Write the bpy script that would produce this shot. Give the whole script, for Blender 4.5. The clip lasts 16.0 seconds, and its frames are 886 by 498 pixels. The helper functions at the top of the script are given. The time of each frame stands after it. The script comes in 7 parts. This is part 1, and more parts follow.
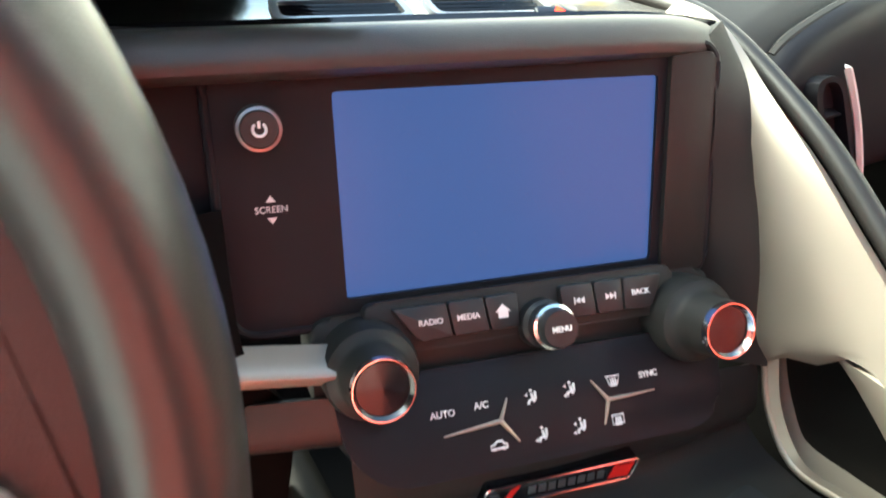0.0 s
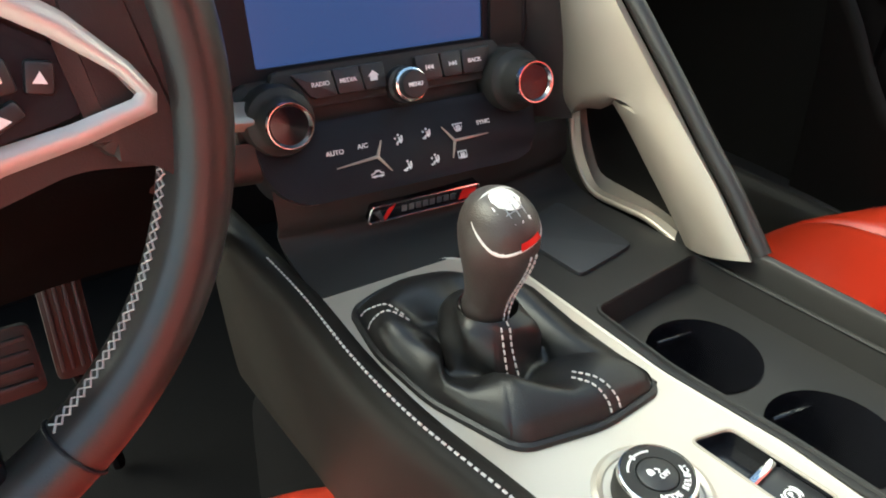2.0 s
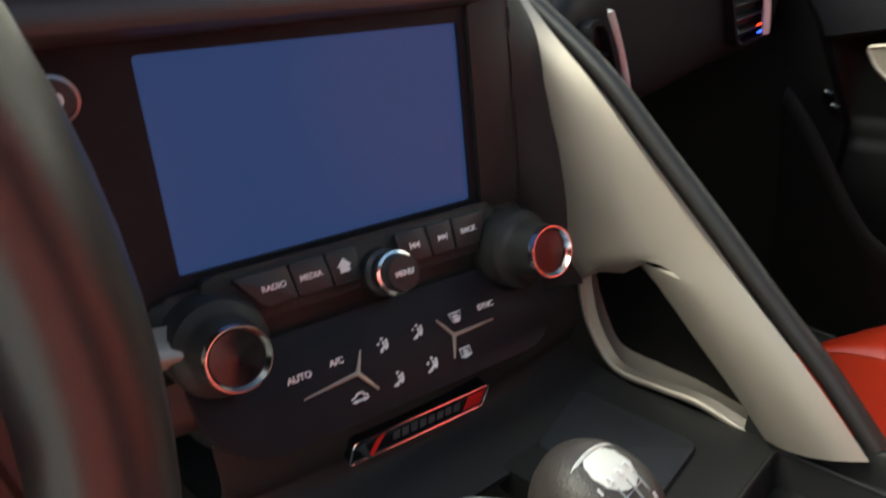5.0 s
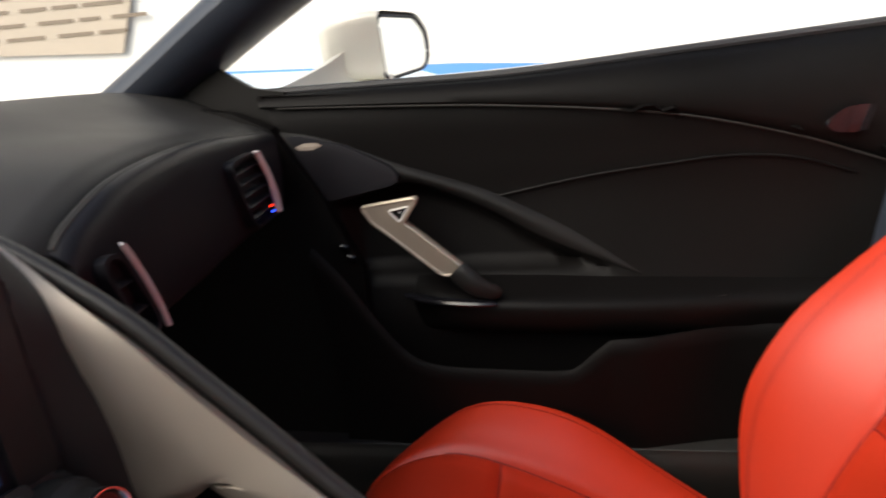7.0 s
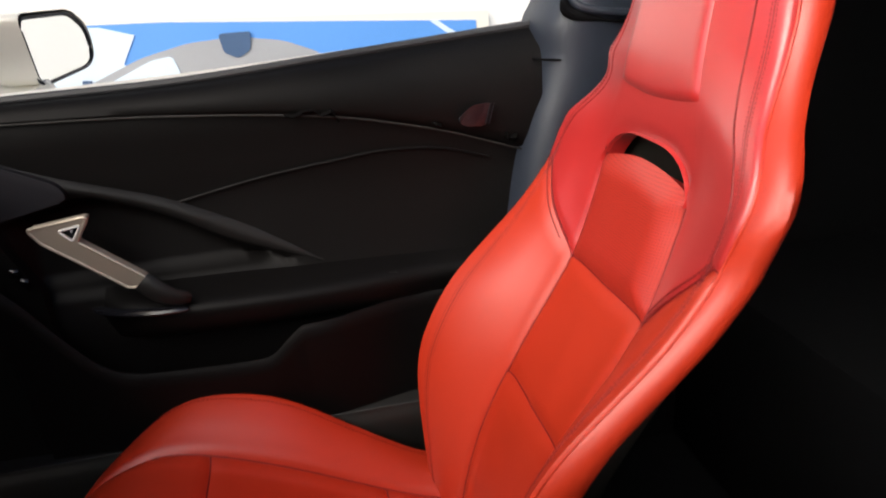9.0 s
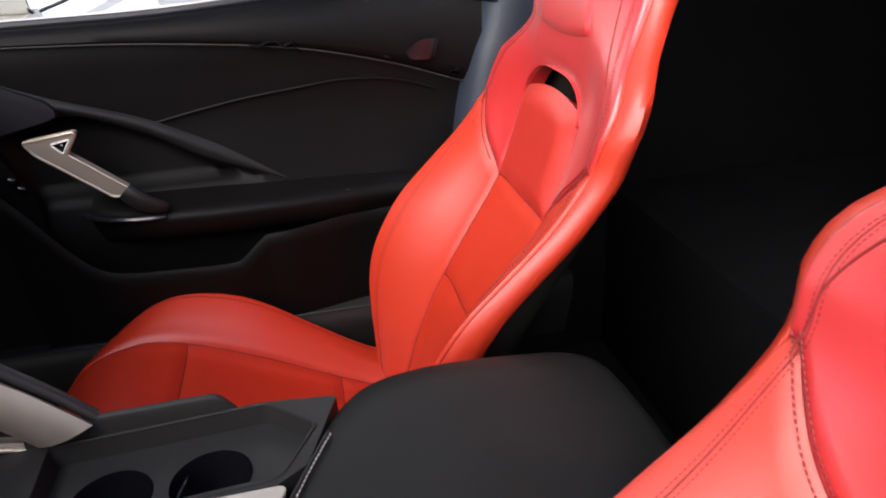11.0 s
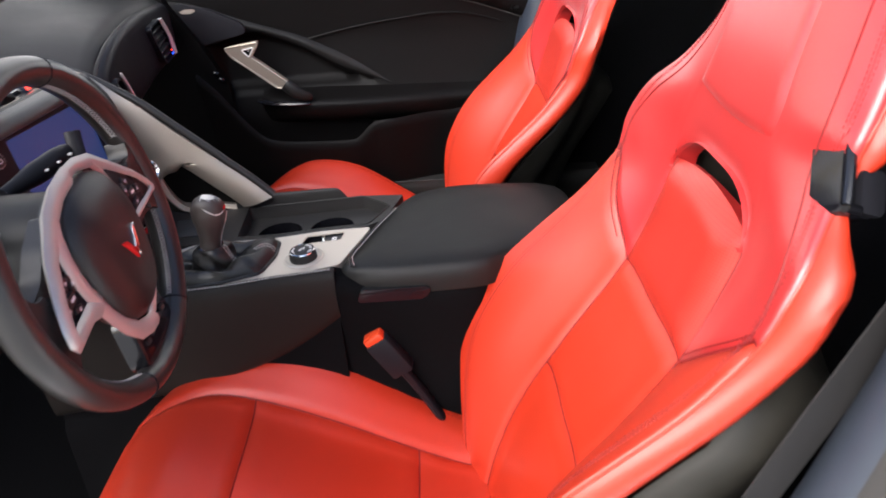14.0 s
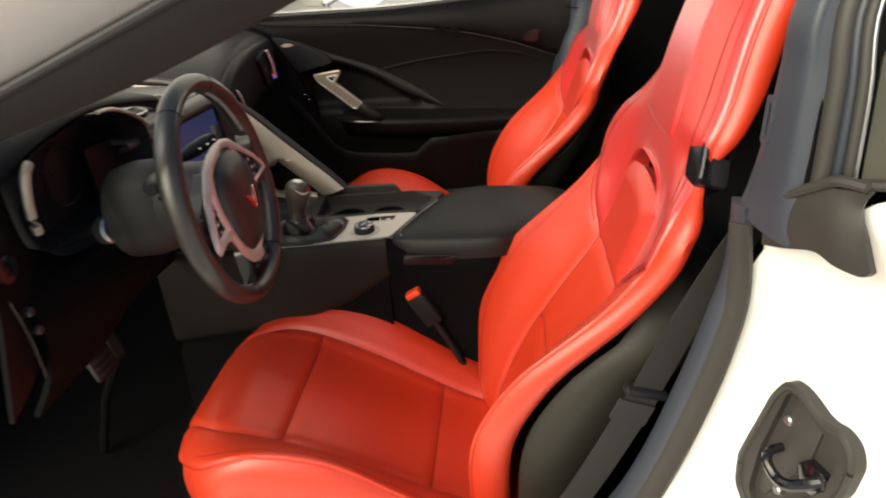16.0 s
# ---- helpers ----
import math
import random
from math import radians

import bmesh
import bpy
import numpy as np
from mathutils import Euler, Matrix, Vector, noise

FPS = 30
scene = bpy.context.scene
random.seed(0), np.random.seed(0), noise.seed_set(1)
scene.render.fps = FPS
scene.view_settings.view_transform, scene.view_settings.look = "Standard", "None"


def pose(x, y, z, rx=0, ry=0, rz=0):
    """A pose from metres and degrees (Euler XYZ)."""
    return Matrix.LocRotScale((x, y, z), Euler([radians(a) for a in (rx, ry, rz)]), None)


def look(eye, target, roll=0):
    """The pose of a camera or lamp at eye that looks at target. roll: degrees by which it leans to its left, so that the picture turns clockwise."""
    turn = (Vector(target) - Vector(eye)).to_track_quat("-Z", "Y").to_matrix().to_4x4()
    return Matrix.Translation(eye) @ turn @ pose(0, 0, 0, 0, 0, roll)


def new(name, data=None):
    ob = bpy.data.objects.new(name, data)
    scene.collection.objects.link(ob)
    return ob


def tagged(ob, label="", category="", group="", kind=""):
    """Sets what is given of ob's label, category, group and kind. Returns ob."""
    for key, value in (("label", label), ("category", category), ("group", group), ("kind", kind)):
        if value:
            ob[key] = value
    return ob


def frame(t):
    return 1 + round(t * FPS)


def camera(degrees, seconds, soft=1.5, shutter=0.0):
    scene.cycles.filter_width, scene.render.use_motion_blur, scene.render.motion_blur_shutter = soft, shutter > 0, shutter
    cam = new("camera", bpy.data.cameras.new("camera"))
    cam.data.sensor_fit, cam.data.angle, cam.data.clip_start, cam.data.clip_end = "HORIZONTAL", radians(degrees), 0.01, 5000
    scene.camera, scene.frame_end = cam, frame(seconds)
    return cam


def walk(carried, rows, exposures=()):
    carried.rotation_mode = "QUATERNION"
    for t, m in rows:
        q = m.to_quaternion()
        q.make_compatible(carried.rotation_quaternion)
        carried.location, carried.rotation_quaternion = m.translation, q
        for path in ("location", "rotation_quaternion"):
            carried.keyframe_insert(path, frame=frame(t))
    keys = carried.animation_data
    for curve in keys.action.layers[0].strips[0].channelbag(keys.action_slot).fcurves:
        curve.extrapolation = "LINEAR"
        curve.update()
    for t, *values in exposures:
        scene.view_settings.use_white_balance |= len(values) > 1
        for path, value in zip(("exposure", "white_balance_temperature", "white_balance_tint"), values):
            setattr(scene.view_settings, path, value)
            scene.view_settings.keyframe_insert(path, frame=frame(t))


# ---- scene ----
cam = camera(64.8, 16.0, 1.8, 0.4)
PATH = [
    (0, (-0.231, 0.196, 0.821), (0.592, 1.846, 0.046), 0.1),
    (0.5, (-0.251, 0.161, 0.82), (0.559, 1.78, -0.03), 0.4),
    (1, (-0.271, 0.12, 0.816), (0.574, 1.672, -0.121), 0.3),
    (1.5, (-0.29, 0.08, 0.815), (0.65, 1.508, -0.223), 0.8),
    (2, (-0.295, 0.061, 0.827), (0.676, 1.401, -0.297), 0.7),
    (2.5, (-0.301, 0.055, 0.835), (0.687, 1.331, -0.347), 0.8),
    (3, (-0.298, 0.068, 0.812), (0.682, 1.315, -0.406), 0.7),
    (3.5, (-0.286, 0.107, 0.794), (0.689, 1.364, -0.418), 0.2),
    (4, (-0.271, 0.163, 0.791), (0.733, 1.455, -0.359), -0.2),
    (4.2, (-0.256, 0.176, 0.791), (0.782, 1.497, -0.295), -0.5),
    (6.3, (-0.249, 0.203, 0.843), (1.496, 1.049, 0.357), -3.8),
    (6.5, (-0.251, 0.193, 0.845), (1.55, 0.909, 0.353), -3.8),
    (7, (-0.253, 0.161, 0.868), (1.646, 0.516, 0.351), -4.4),
    (7.5, (-0.245, 0.149, 0.881), (1.681, 0.157, 0.342), -4.6),
    (8, (-0.225, 0.08, 0.929), (1.673, -0.105, 0.327), -4.9),
    (8.5, (-0.25, 0.048, 0.949), (1.631, -0.263, 0.344), -4.5),
    (9, (-0.303, 0.057, 0.956), (1.53, -0.26, 0.221), -4.4),
    (9.5, (-0.343, 0.053, 0.967), (1.447, -0.256, 0.131), -4.5),
    (9.7, (-0.355, 0.046, 0.962), (1.431, -0.252, 0.115), -4.5),
    (11.8, (-0.537, -0.024, 0.964), (1.222, -0.37, 0.076), -2.6),
    (12, (-0.556, -0.052, 0.973), (1.185, -0.349, 0.034), -4.1),
    (12.5, (-0.628, -0.062, 0.996), (1.102, -0.328, 0.027), -3.3),
    (13, (-0.722, -0.068, 1.012), (1.018, -0.105, 0.027), -3.5),
    (13.5, (-0.84, -0.051, 1.027), (0.9, -0.056, 0.041), -3.4),
    (14, (-0.962, -0.037, 1.045), (0.775, -0.024, 0.054), -3.9),
    (14.5, (-1.042, -0.038, 1.063), (0.693, -0.021, 0.067), -4.1),
    (15, (-1.107, -0.06, 1.083), (0.627, -0.04, 0.087), -4.3),
    (15.5, (-1.195, -0.103, 1.097), (0.552, -0.058, 0.126), -3.9),
    (16, (-1.28, -0.112, 1.109), (0.496, 0.088, 0.21), -3.7),
]
EXPOSURES = [(0, 3.1, 6700, -12), (0.8, 2.95, 6700, -12), (1.5, 2.85, 6700, -12), (2.3, 2.25, 6800, -8), (3, 2.2, 7000, -4), (4.2, 1.88, 6600, -10), (6.3, 1.22, 6900, 4),
             (8, 0.62, 6700, 9), (9.7, 0.74, 6600, 10), (12, 1.27, 5900, 15), (13.2, 1.39, 5900, 14), (15, 1.49, 6800, 7), (15.5, 1.02, 7200, 5), (16, 0.92, 7500, 4)]
walk(cam, [(t, look(eye, target, roll)) for t, eye, target, roll in PATH], EXPOSURES)

# ---- daylight ----
world = bpy.data.worlds.new("sky")
scene.world = world
world.use_nodes = True
wn = world.node_tree.nodes
sky = wn.new("ShaderNodeTexSky")
sky.sky_type, sky.sun_disc = "NISHITA", False
sky.sun_elevation, sky.sun_rotation = radians(38), radians(-48)
sky.air_density, sky.dust_density, sky.ozone_density = 1.0, 3.0, 1.5
world.node_tree.links.new(sky.outputs[0], wn["Background"].inputs[0])
wn["Background"].inputs[1].default_value = 0.11

sun_data = bpy.data.lights.new("sun", "SUN")
sun_data.energy, sun_data.angle, sun_data.color = 2.2, radians(60), (1.0, 0.96, 0.90)
sun = new("sun", sun_data)
sun.matrix_world = look((-3.9, 3.5, 4.1), (0, 0, 0))


# ---- materials ----
def material(name, color, rough=0.5, metal=0.0, grain=0.0, size=400.0, vary=0.12, blot=9.0, coat=0.0, kind="noise", spec=0.5, satin=0.06, sheen=0.0):
    """A surface with a base colour that varies at two scales and a fine relief."""
    m = bpy.data.materials.new(name)
    m.use_nodes = True
    nt = m.node_tree
    n, ln = nt.nodes, nt.links.new
    p = n["Principled BSDF"]
    p.inputs["Roughness"].default_value, p.inputs["Metallic"].default_value = rough, metal
    p.inputs["Coat Weight"].default_value = coat
    p.inputs["Coat Roughness"].default_value = satin
    p.inputs["Sheen Weight"].default_value, p.inputs["Sheen Roughness"].default_value = sheen, 0.35
    p.inputs["Specular IOR Level"].default_value = spec
    co = n.new("ShaderNodeTexCoord")
    big = n.new("ShaderNodeTexNoise")
    big.inputs["Scale"].default_value, big.inputs["Detail"].default_value = blot, 5
    ln(co.outputs["Object"], big.inputs["Vector"])
    fine = n.new("ShaderNodeTexNoise")
    fine.inputs["Scale"].default_value, fine.inputs["Detail"].default_value = size * 0.35, 3
    ln(co.outputs["Object"], fine.inputs["Vector"])
    add = n.new("ShaderNodeMath")
    add.operation = "MULTIPLY_ADD"
    add.inputs[1].default_value = 0.6
    ln(big.outputs["Fac"], add.inputs[0])
    half = n.new("ShaderNodeMath")
    half.operation = "MULTIPLY"
    half.inputs[1].default_value = 0.4
    ln(fine.outputs["Fac"], half.inputs[0])
    ln(half.outputs[0], add.inputs[2])
    ramp = n.new("ShaderNodeMix")
    ramp.data_type = "RGBA"
    ramp.inputs["A"].default_value = (*[c * (1 - vary) for c in color], 1)
    ramp.inputs["B"].default_value = (*[min(1, c * (1 + vary)) for c in color], 1)
    ln(add.outputs[0], ramp.inputs["Factor"])
    ln(ramp.outputs["Result"], p.inputs["Base Color"])
    wear = n.new("ShaderNodeMapRange")
    wear.inputs["To Min"].default_value, wear.inputs["To Max"].default_value = rough * 0.82, min(1, rough * 1.2)
    ln(big.outputs["Fac"], wear.inputs["Value"])
    ln(wear.outputs[0], p.inputs["Roughness"])
    if grain:
        if kind == "noise":
            tex = n.new("ShaderNodeTexNoise")
            tex.inputs["Detail"].default_value = 4
            out = tex.outputs["Fac"]
        else:
            tex = n.new("ShaderNodeTexVoronoi")
            out = tex.outputs["Distance"]
        tex.inputs["Scale"].default_value = size
        ln(co.outputs["Object"], tex.inputs["Vector"])
        bump = n.new("ShaderNodeBump")
        bump.inputs["Strength"].default_value, bump.inputs["Distance"].default_value = grain, 0.001
        ln(out, bump.inputs["Height"])
        ln(bump.outputs[0], p.inputs["Normal"])
    return m


def glowing(name, color, strength):
    m = bpy.data.materials.new(name)
    m.use_nodes = True
    p = m.node_tree.nodes["Principled BSDF"]
    p.inputs["Base Color"].default_value = (0.01, 0.01, 0.012, 1)
    p.inputs["Roughness"].default_value = 0.22
    p.inputs["Specular IOR Level"].default_value = 0.15
    p.inputs["Emission Color"].default_value = (*color, 1)
    p.inputs["Emission Strength"].default_value = strength
    return m


def clear(name, tint):
    m = bpy.data.materials.new(name)
    m.use_nodes = True
    p = m.node_tree.nodes["Principled BSDF"]
    p.inputs["Base Color"].default_value = (*tint, 1)
    p.inputs["Transmission Weight"].default_value = 1.0
    p.inputs["Roughness"].default_value = 0.0
    p.inputs["IOR"].default_value = 1.05
    return m


GLASS = clear("clear glass", (0.93, 0.95, 0.95))
RED = material("red leather", (0.50, 0.029, 0.0075), 0.48, grain=0.07, size=1100, vary=0.07, kind="voronoi", coat=0.5, satin=0.29)
VINYL = material("cool red vinyl", (0.48, 0.0205, 0.019), 0.40, grain=0.05, size=1200, vary=0.05, kind="voronoi", coat=1.0, satin=0.25, spec=0.7, sheen=0.10)
FLANK = material("black stitched console leather", (0.013, 0.011, 0.0095), 0.5, grain=0.08, size=1500, vary=0.2, kind="voronoi", spec=0.16)
PERF = material("perforated red leather", (0.48, 0.027, 0.0135), 0.46, grain=0.06, size=1100, vary=0.06, kind="voronoi", coat=0.5, satin=0.34)


def perforate(m, step=0.0030, hole=0.0006):
    """Adds a fine grid of dark punched holes."""
    nt = m.node_tree
    n, ln = nt.nodes, nt.links.new
    p = n["Principled BSDF"]
    old = p.inputs["Base Color"].links[0].from_socket
    co, cut, cells, less, mix = (n.new("ShaderNode" + k) for k in ("TexCoord", "VectorMath", "TexVoronoi", "Math", "Mix"))
    cut.operation = "MULTIPLY"
    cut.inputs[1].default_value = (1, 0, 1)
    ln(co.outputs["Object"], cut.inputs[0])
    ln(cut.outputs[0], cells.inputs["Vector"])
    cells.inputs["Scale"].default_value, cells.inputs["Randomness"].default_value = 1 / step, 0.0
    less.operation = "LESS_THAN"
    less.inputs[1].default_value = hole / step
    ln(cells.outputs["Distance"], less.inputs[0])
    mix.data_type = "RGBA"
    ln(less.outputs[0], mix.inputs["Factor"])
    ln(old, mix.inputs["A"])
    mix.inputs["B"].default_value = (0.25, 0.008, 0.006, 1)
    ln(mix.outputs["Result"], p.inputs["Base Color"])


perforate(PERF)
RED_SEAM = material("dark red thread", (0.20, 0.006, 0.006), 0.6)
LEATHER = material("black leather", (0.020, 0.018, 0.017), 0.42, grain=0.06, spec=0.45, size=1500, vary=0.2, kind="voronoi")
RIMSKIN = material("smooth black wheel leather", (0.022, 0.0205, 0.019), 0.34, grain=0.04, spec=0.5, size=1500, vary=0.15, kind="voronoi", coat=0.2, satin=0.3)
BOOT = material("soft black leather", (0.011, 0.010, 0.0095), 0.42, grain=0.10, size=1200, vary=0.25, kind="voronoi")
KNOBSKIN = material("brown-black leather", (0.045, 0.036, 0.032), 0.42, grain=0.2, size=1100, vary=0.15, kind="voronoi")
SOFT = material("black soft-touch dash skin", (0.023, 0.022, 0.021), 0.52, grain=0.10, size=1500, vary=0.15, kind="voronoi", spec=0.25)
# Lighter copy of the dash skin; windscreen light on the brow is in its colour.
BROW = material("dash skin lightened for windscreen light", (0.045, 0.044, 0.043), 0.42, grain=0.10, size=1500, vary=0.12, kind="voronoi", spec=0.5)
# Near-black and glossless: the footwell's shade is put into this colour.
KNEE = material("knee panel blacked for footwell shade", (0.003, 0.003, 0.003), 0.6, grain=0.2, size=900, vary=0.2, spec=0.05)
PLASTIC = material("dark grey moulded plastic", (0.022, 0.021, 0.020), 0.48, grain=0.12, size=1400, vary=0.1, spec=0.25)
DOORSKIN = material("black door skin", (0.0040, 0.0036, 0.0036), 0.5, grain=0.12, size=1300, vary=0.2, kind="voronoi", spec=0.11)
DOORBAND = material("dark grey door moulding", (0.009, 0.0088, 0.0088), 0.5, grain=0.1, size=1300, vary=0.12, spec=0.25)
LID = material("matt black armrest leather", (0.0080, 0.0076, 0.0068), 0.5, grain=0.08, size=1500, vary=0.2, kind="voronoi", spec=0.3)
OLIVE = material("charcoal seat shell plastic", (0.022, 0.0205, 0.0165), 0.55, grain=0.1, size=900, vary=0.08, spec=0.25)
GLOSS = material("piano black plastic", (0.007, 0.007, 0.009), 0.16, vary=0.05)
PANEL = material("matt black control panel", (0.013, 0.013, 0.016), 0.40, vary=0.08, spec=0.15)
BEZEL = material("satin black screen surround", (0.014, 0.014, 0.017), 0.50, vary=0.08, spec=0.14)
BUTTON = material("dark rubberised button", (0.018, 0.018, 0.019), 0.45, vary=0.08)
SILVER = material("satin silver paint", (0.41, 0.355, 0.295), 0.42, 0.6, grain=0.03, size=2500, vary=0.04)
PLATE = material("brushed light aluminium", (0.54, 0.49, 0.42), 0.36, 0.5, grain=0.03, size=2500, vary=0.04)
WHEEL_TRIM = material("bright satin wheel trim", (0.52, 0.50, 0.47), 0.40, 0.45, grain=0.02, size=2500, vary=0.03)
CHROME = material("polished chrome", (0.86, 0.85, 0.84), 0.15, 1.0, vary=0.02)
GUNMETAL = material("brushed grey metal", (0.34, 0.34, 0.35), 0.3, 0.9, grain=0.05, size=1200)
# Paler than the silver paint: sky light on the vent trims is in the colour.
TRIM = material("pale satin trim", (0.66, 0.65, 0.63), 0.50, 0.0, vary=0.03)
CAP = material("bright brushed cap metal", (0.66, 0.64, 0.60), 0.52, 0.25, grain=0.04, size=1800)
PEDAL = material("dull pedal metal", (0.02, 0.02, 0.02), 0.5, 0.3, grain=0.05, size=1200)
WHITE_INK = material("white printing", (0.78, 0.78, 0.78), 0.5, vary=0.03)
GREY_THREAD = material("light grey thread", (0.50, 0.48, 0.46), 0.7, vary=0.1)
RED_INK = material("red enamel", (0.62, 0.02, 0.02), 0.25, vary=0.05)
CARPET = material("black carpet", (0.004, 0.004, 0.0045), 0.95, grain=0.7, size=700, vary=0.3, spec=0.05)
RUBBER = material("black rubber seal", (0.022, 0.023, 0.026), 0.55, grain=0.12, size=700, vary=0.15)
SEAL = material("brown-grey rubber weatherstrip", (0.029, 0.027, 0.0245), 0.55, grain=0.1, size=700, vary=0.12)
TINTED = material("olive tinted window", (0.055, 0.052, 0.036), 0.06, vary=0.05)
# Base raised to grey to hold the bright reflection on the dark gloss.
PILLAR_GLEAM = material("pillar gloss with the reflection in its grey", (0.20, 0.185, 0.185), 0.22, vary=0.05, coat=1.0, satin=0.12)
PILLAR = material("blue-black pillar trim", (0.018, 0.023, 0.034), 0.42, grain=0.12, size=1200, vary=0.12)
# Brighter copy of the pillar trim, as lit at the open driver's door.
JAMBTRIM = material("blue-black pillar trim lightened for door light", (0.035, 0.042, 0.056), 0.45, grain=0.12, size=1200, vary=0.12)
HEADLINER = material("dark grey headliner cloth", (0.016, 0.015, 0.014), 0.9, grain=0.3, size=900)
WEB = material("grey woven belt webbing", (0.016, 0.0145, 0.014), 0.75, grain=0.4, size=1300, vary=0.15)
CAR_WHITE = material("white car paint", (0.80, 0.79, 0.76), 0.22, vary=0.02, coat=0.6)
CREAM = material("cream white mirror housing", (0.78, 0.76, 0.68), 0.3, vary=0.03, coat=0.4)
MIRROR = material("mirror glass", (0.82, 0.83, 0.83), 0.02, 1.0, vary=0.01)
WALL = material("white plastered wall", (0.80, 0.80, 0.78), 0.85, grain=0.15, size=120, vary=0.03, blot=1.5)
CONCRETE = material("grey concrete floor", (0.42, 0.41, 0.39), 0.7, grain=0.3, size=90, vary=0.12, blot=1.2)
BLUE = material("blue printed banner", (0.10, 0.30, 0.72), 0.5, vary=0.12, blot=1.4)
PALE = material("pale printed sky", (0.62, 0.74, 0.86), 0.5, vary=0.08, blot=1.4)
PRINT_GREY = material("grey print", (0.34, 0.35, 0.37), 0.5, vary=0.1)
PRINT_DARK = material("dark blue print", (0.05, 0.10, 0.20), 0.5, vary=0.1)
YELLOW = material("yellow print", (0.80, 0.52, 0.06), 0.5, vary=0.08)
BEIGE = material("beige paper banner", (0.44, 0.38, 0.31), 0.7, vary=0.12, blot=6)
BROWN_INK = material("faded brown ink", (0.20, 0.16, 0.12), 0.7)
SCREEN = glowing("lit blue screen", (0.008, 0.0145, 0.046), 1.0)
LED_RED = glowing("red lit symbol", (1.0, 0.03, 0.01), 1.5)
LED_BLUE = glowing("blue lit symbol", (0.02, 0.06, 1.0), 2.0)
ORANGE = material("orange-red plastic", (0.80, 0.07, 0.02), 0.4, vary=0.05)


# ---- building helpers ----
def part(name, bm, mat, parent=None, label="", sharp=35):
    """Links a bmesh as one mesh object, under a thing or a part of it."""
    me = bpy.data.meshes.new(name)
    bmesh.ops.recalc_face_normals(bm, faces=bm.faces)
    for f in bm.faces:
        f.smooth = True
    bm.to_mesh(me)
    bm.free()
    me.set_sharp_from_angle(angle=radians(sharp))
    me.materials.append(mat)
    ob = new(name, me)
    if parent is not None:
        hang(ob, parent)
    if label:
        ob["label"] = label
    return ob


def hang(ob, parent):
    """Makes ob a part of parent where it stands."""
    ob.parent = parent
    if parent.type == "EMPTY":
        ob.matrix_parent_inverse = Matrix.Translation(parent.location).inverted()


def thing(name, at, label, category, group="", kind=""):
    ob = new(name)
    ob.empty_display_size = 0.02
    ob.location = at
    return tagged(ob, label, category, group, kind)


def curve(pts, n, closed=False):
    """n points on a smooth curve through pts."""
    p = [Vector(q) for q in pts]
    k = len(p)
    out = []
    spans = k if closed else k - 1
    for i in range(n):
        t = i * spans / (n if closed else n - 1)
        a = min(int(t), spans - 1)
        f = t - a
        if closed:
            q = [p[(a + j) % k] for j in (-1, 0, 1, 2)]
        else:
            q = [p[max(0, min(k - 1, a + j))] for j in (-1, 0, 1, 2)]
        out.append(0.5 * (2 * q[1] + (q[2] - q[0]) * f + (2 * q[0] - 5 * q[1] + 4 * q[2] - q[3]) * f * f
                          + (3 * q[1] - q[0] - 3 * q[2] + q[3]) * f ** 3))
    return out


def sheet(grid, thick=0.0, bm=None, wrap=False):
    """A skin through a grid of points, with a thickness behind it."""
    bm = bm or bmesh.new()
    r, c = len(grid), len(grid[0])
    front = [[bm.verts.new(p) for p in row] for row in grid]
    cols = c if wrap else c - 1
    for i in range(r - 1):
        for j in range(cols):
            bm.faces.new((front[i][j], front[i][(j + 1) % c], front[i + 1][(j + 1) % c], front[i + 1][j]))
    if thick:
        nor = []
        for i in range(r):
            row = []
            for j in range(c):
                du = Vector(grid[min(r - 1, i + 1)][j]) - Vector(grid[max(0, i - 1)][j])
                dv = Vector(grid[i][min(c - 1, j + 1)]) - Vector(grid[i][max(0, j - 1)])
                row.append(du.cross(dv).normalized())
            nor.append(row)
        back = [[bm.verts.new(Vector(grid[i][j]) + nor[i][j] * thick) for j in range(c)] for i in range(r)]
        for i in range(r - 1):
            for j in range(cols):
                bm.faces.new((back[i][j], back[i + 1][j], back[i + 1][(j + 1) % c], back[i][(j + 1) % c]))
        for i in range(r - 1):
            bm.faces.new((front[i][0], front[i + 1][0], back[i + 1][0], back[i][0]))
            bm.faces.new((front[i][-1], back[i][-1], back[i + 1][-1], front[i + 1][-1]))
        for j in range(c - 1):
            bm.faces.new((front[0][j], back[0][j], back[0][j + 1], front[0][j + 1]))
            bm.faces.new((front[-1][j], front[-1][j + 1], back[-1][j + 1], back[-1][j]))
    return bm


def skin(rows, nu, nv, thick=0.0):
    """A smooth skin through a coarse grid of points."""
    cols = [curve(r, nv) for r in rows]
    grid = [curve([cols[i][j] for i in range(len(rows))], nu) for j in range(nv)]
    return sheet(grid, thick)


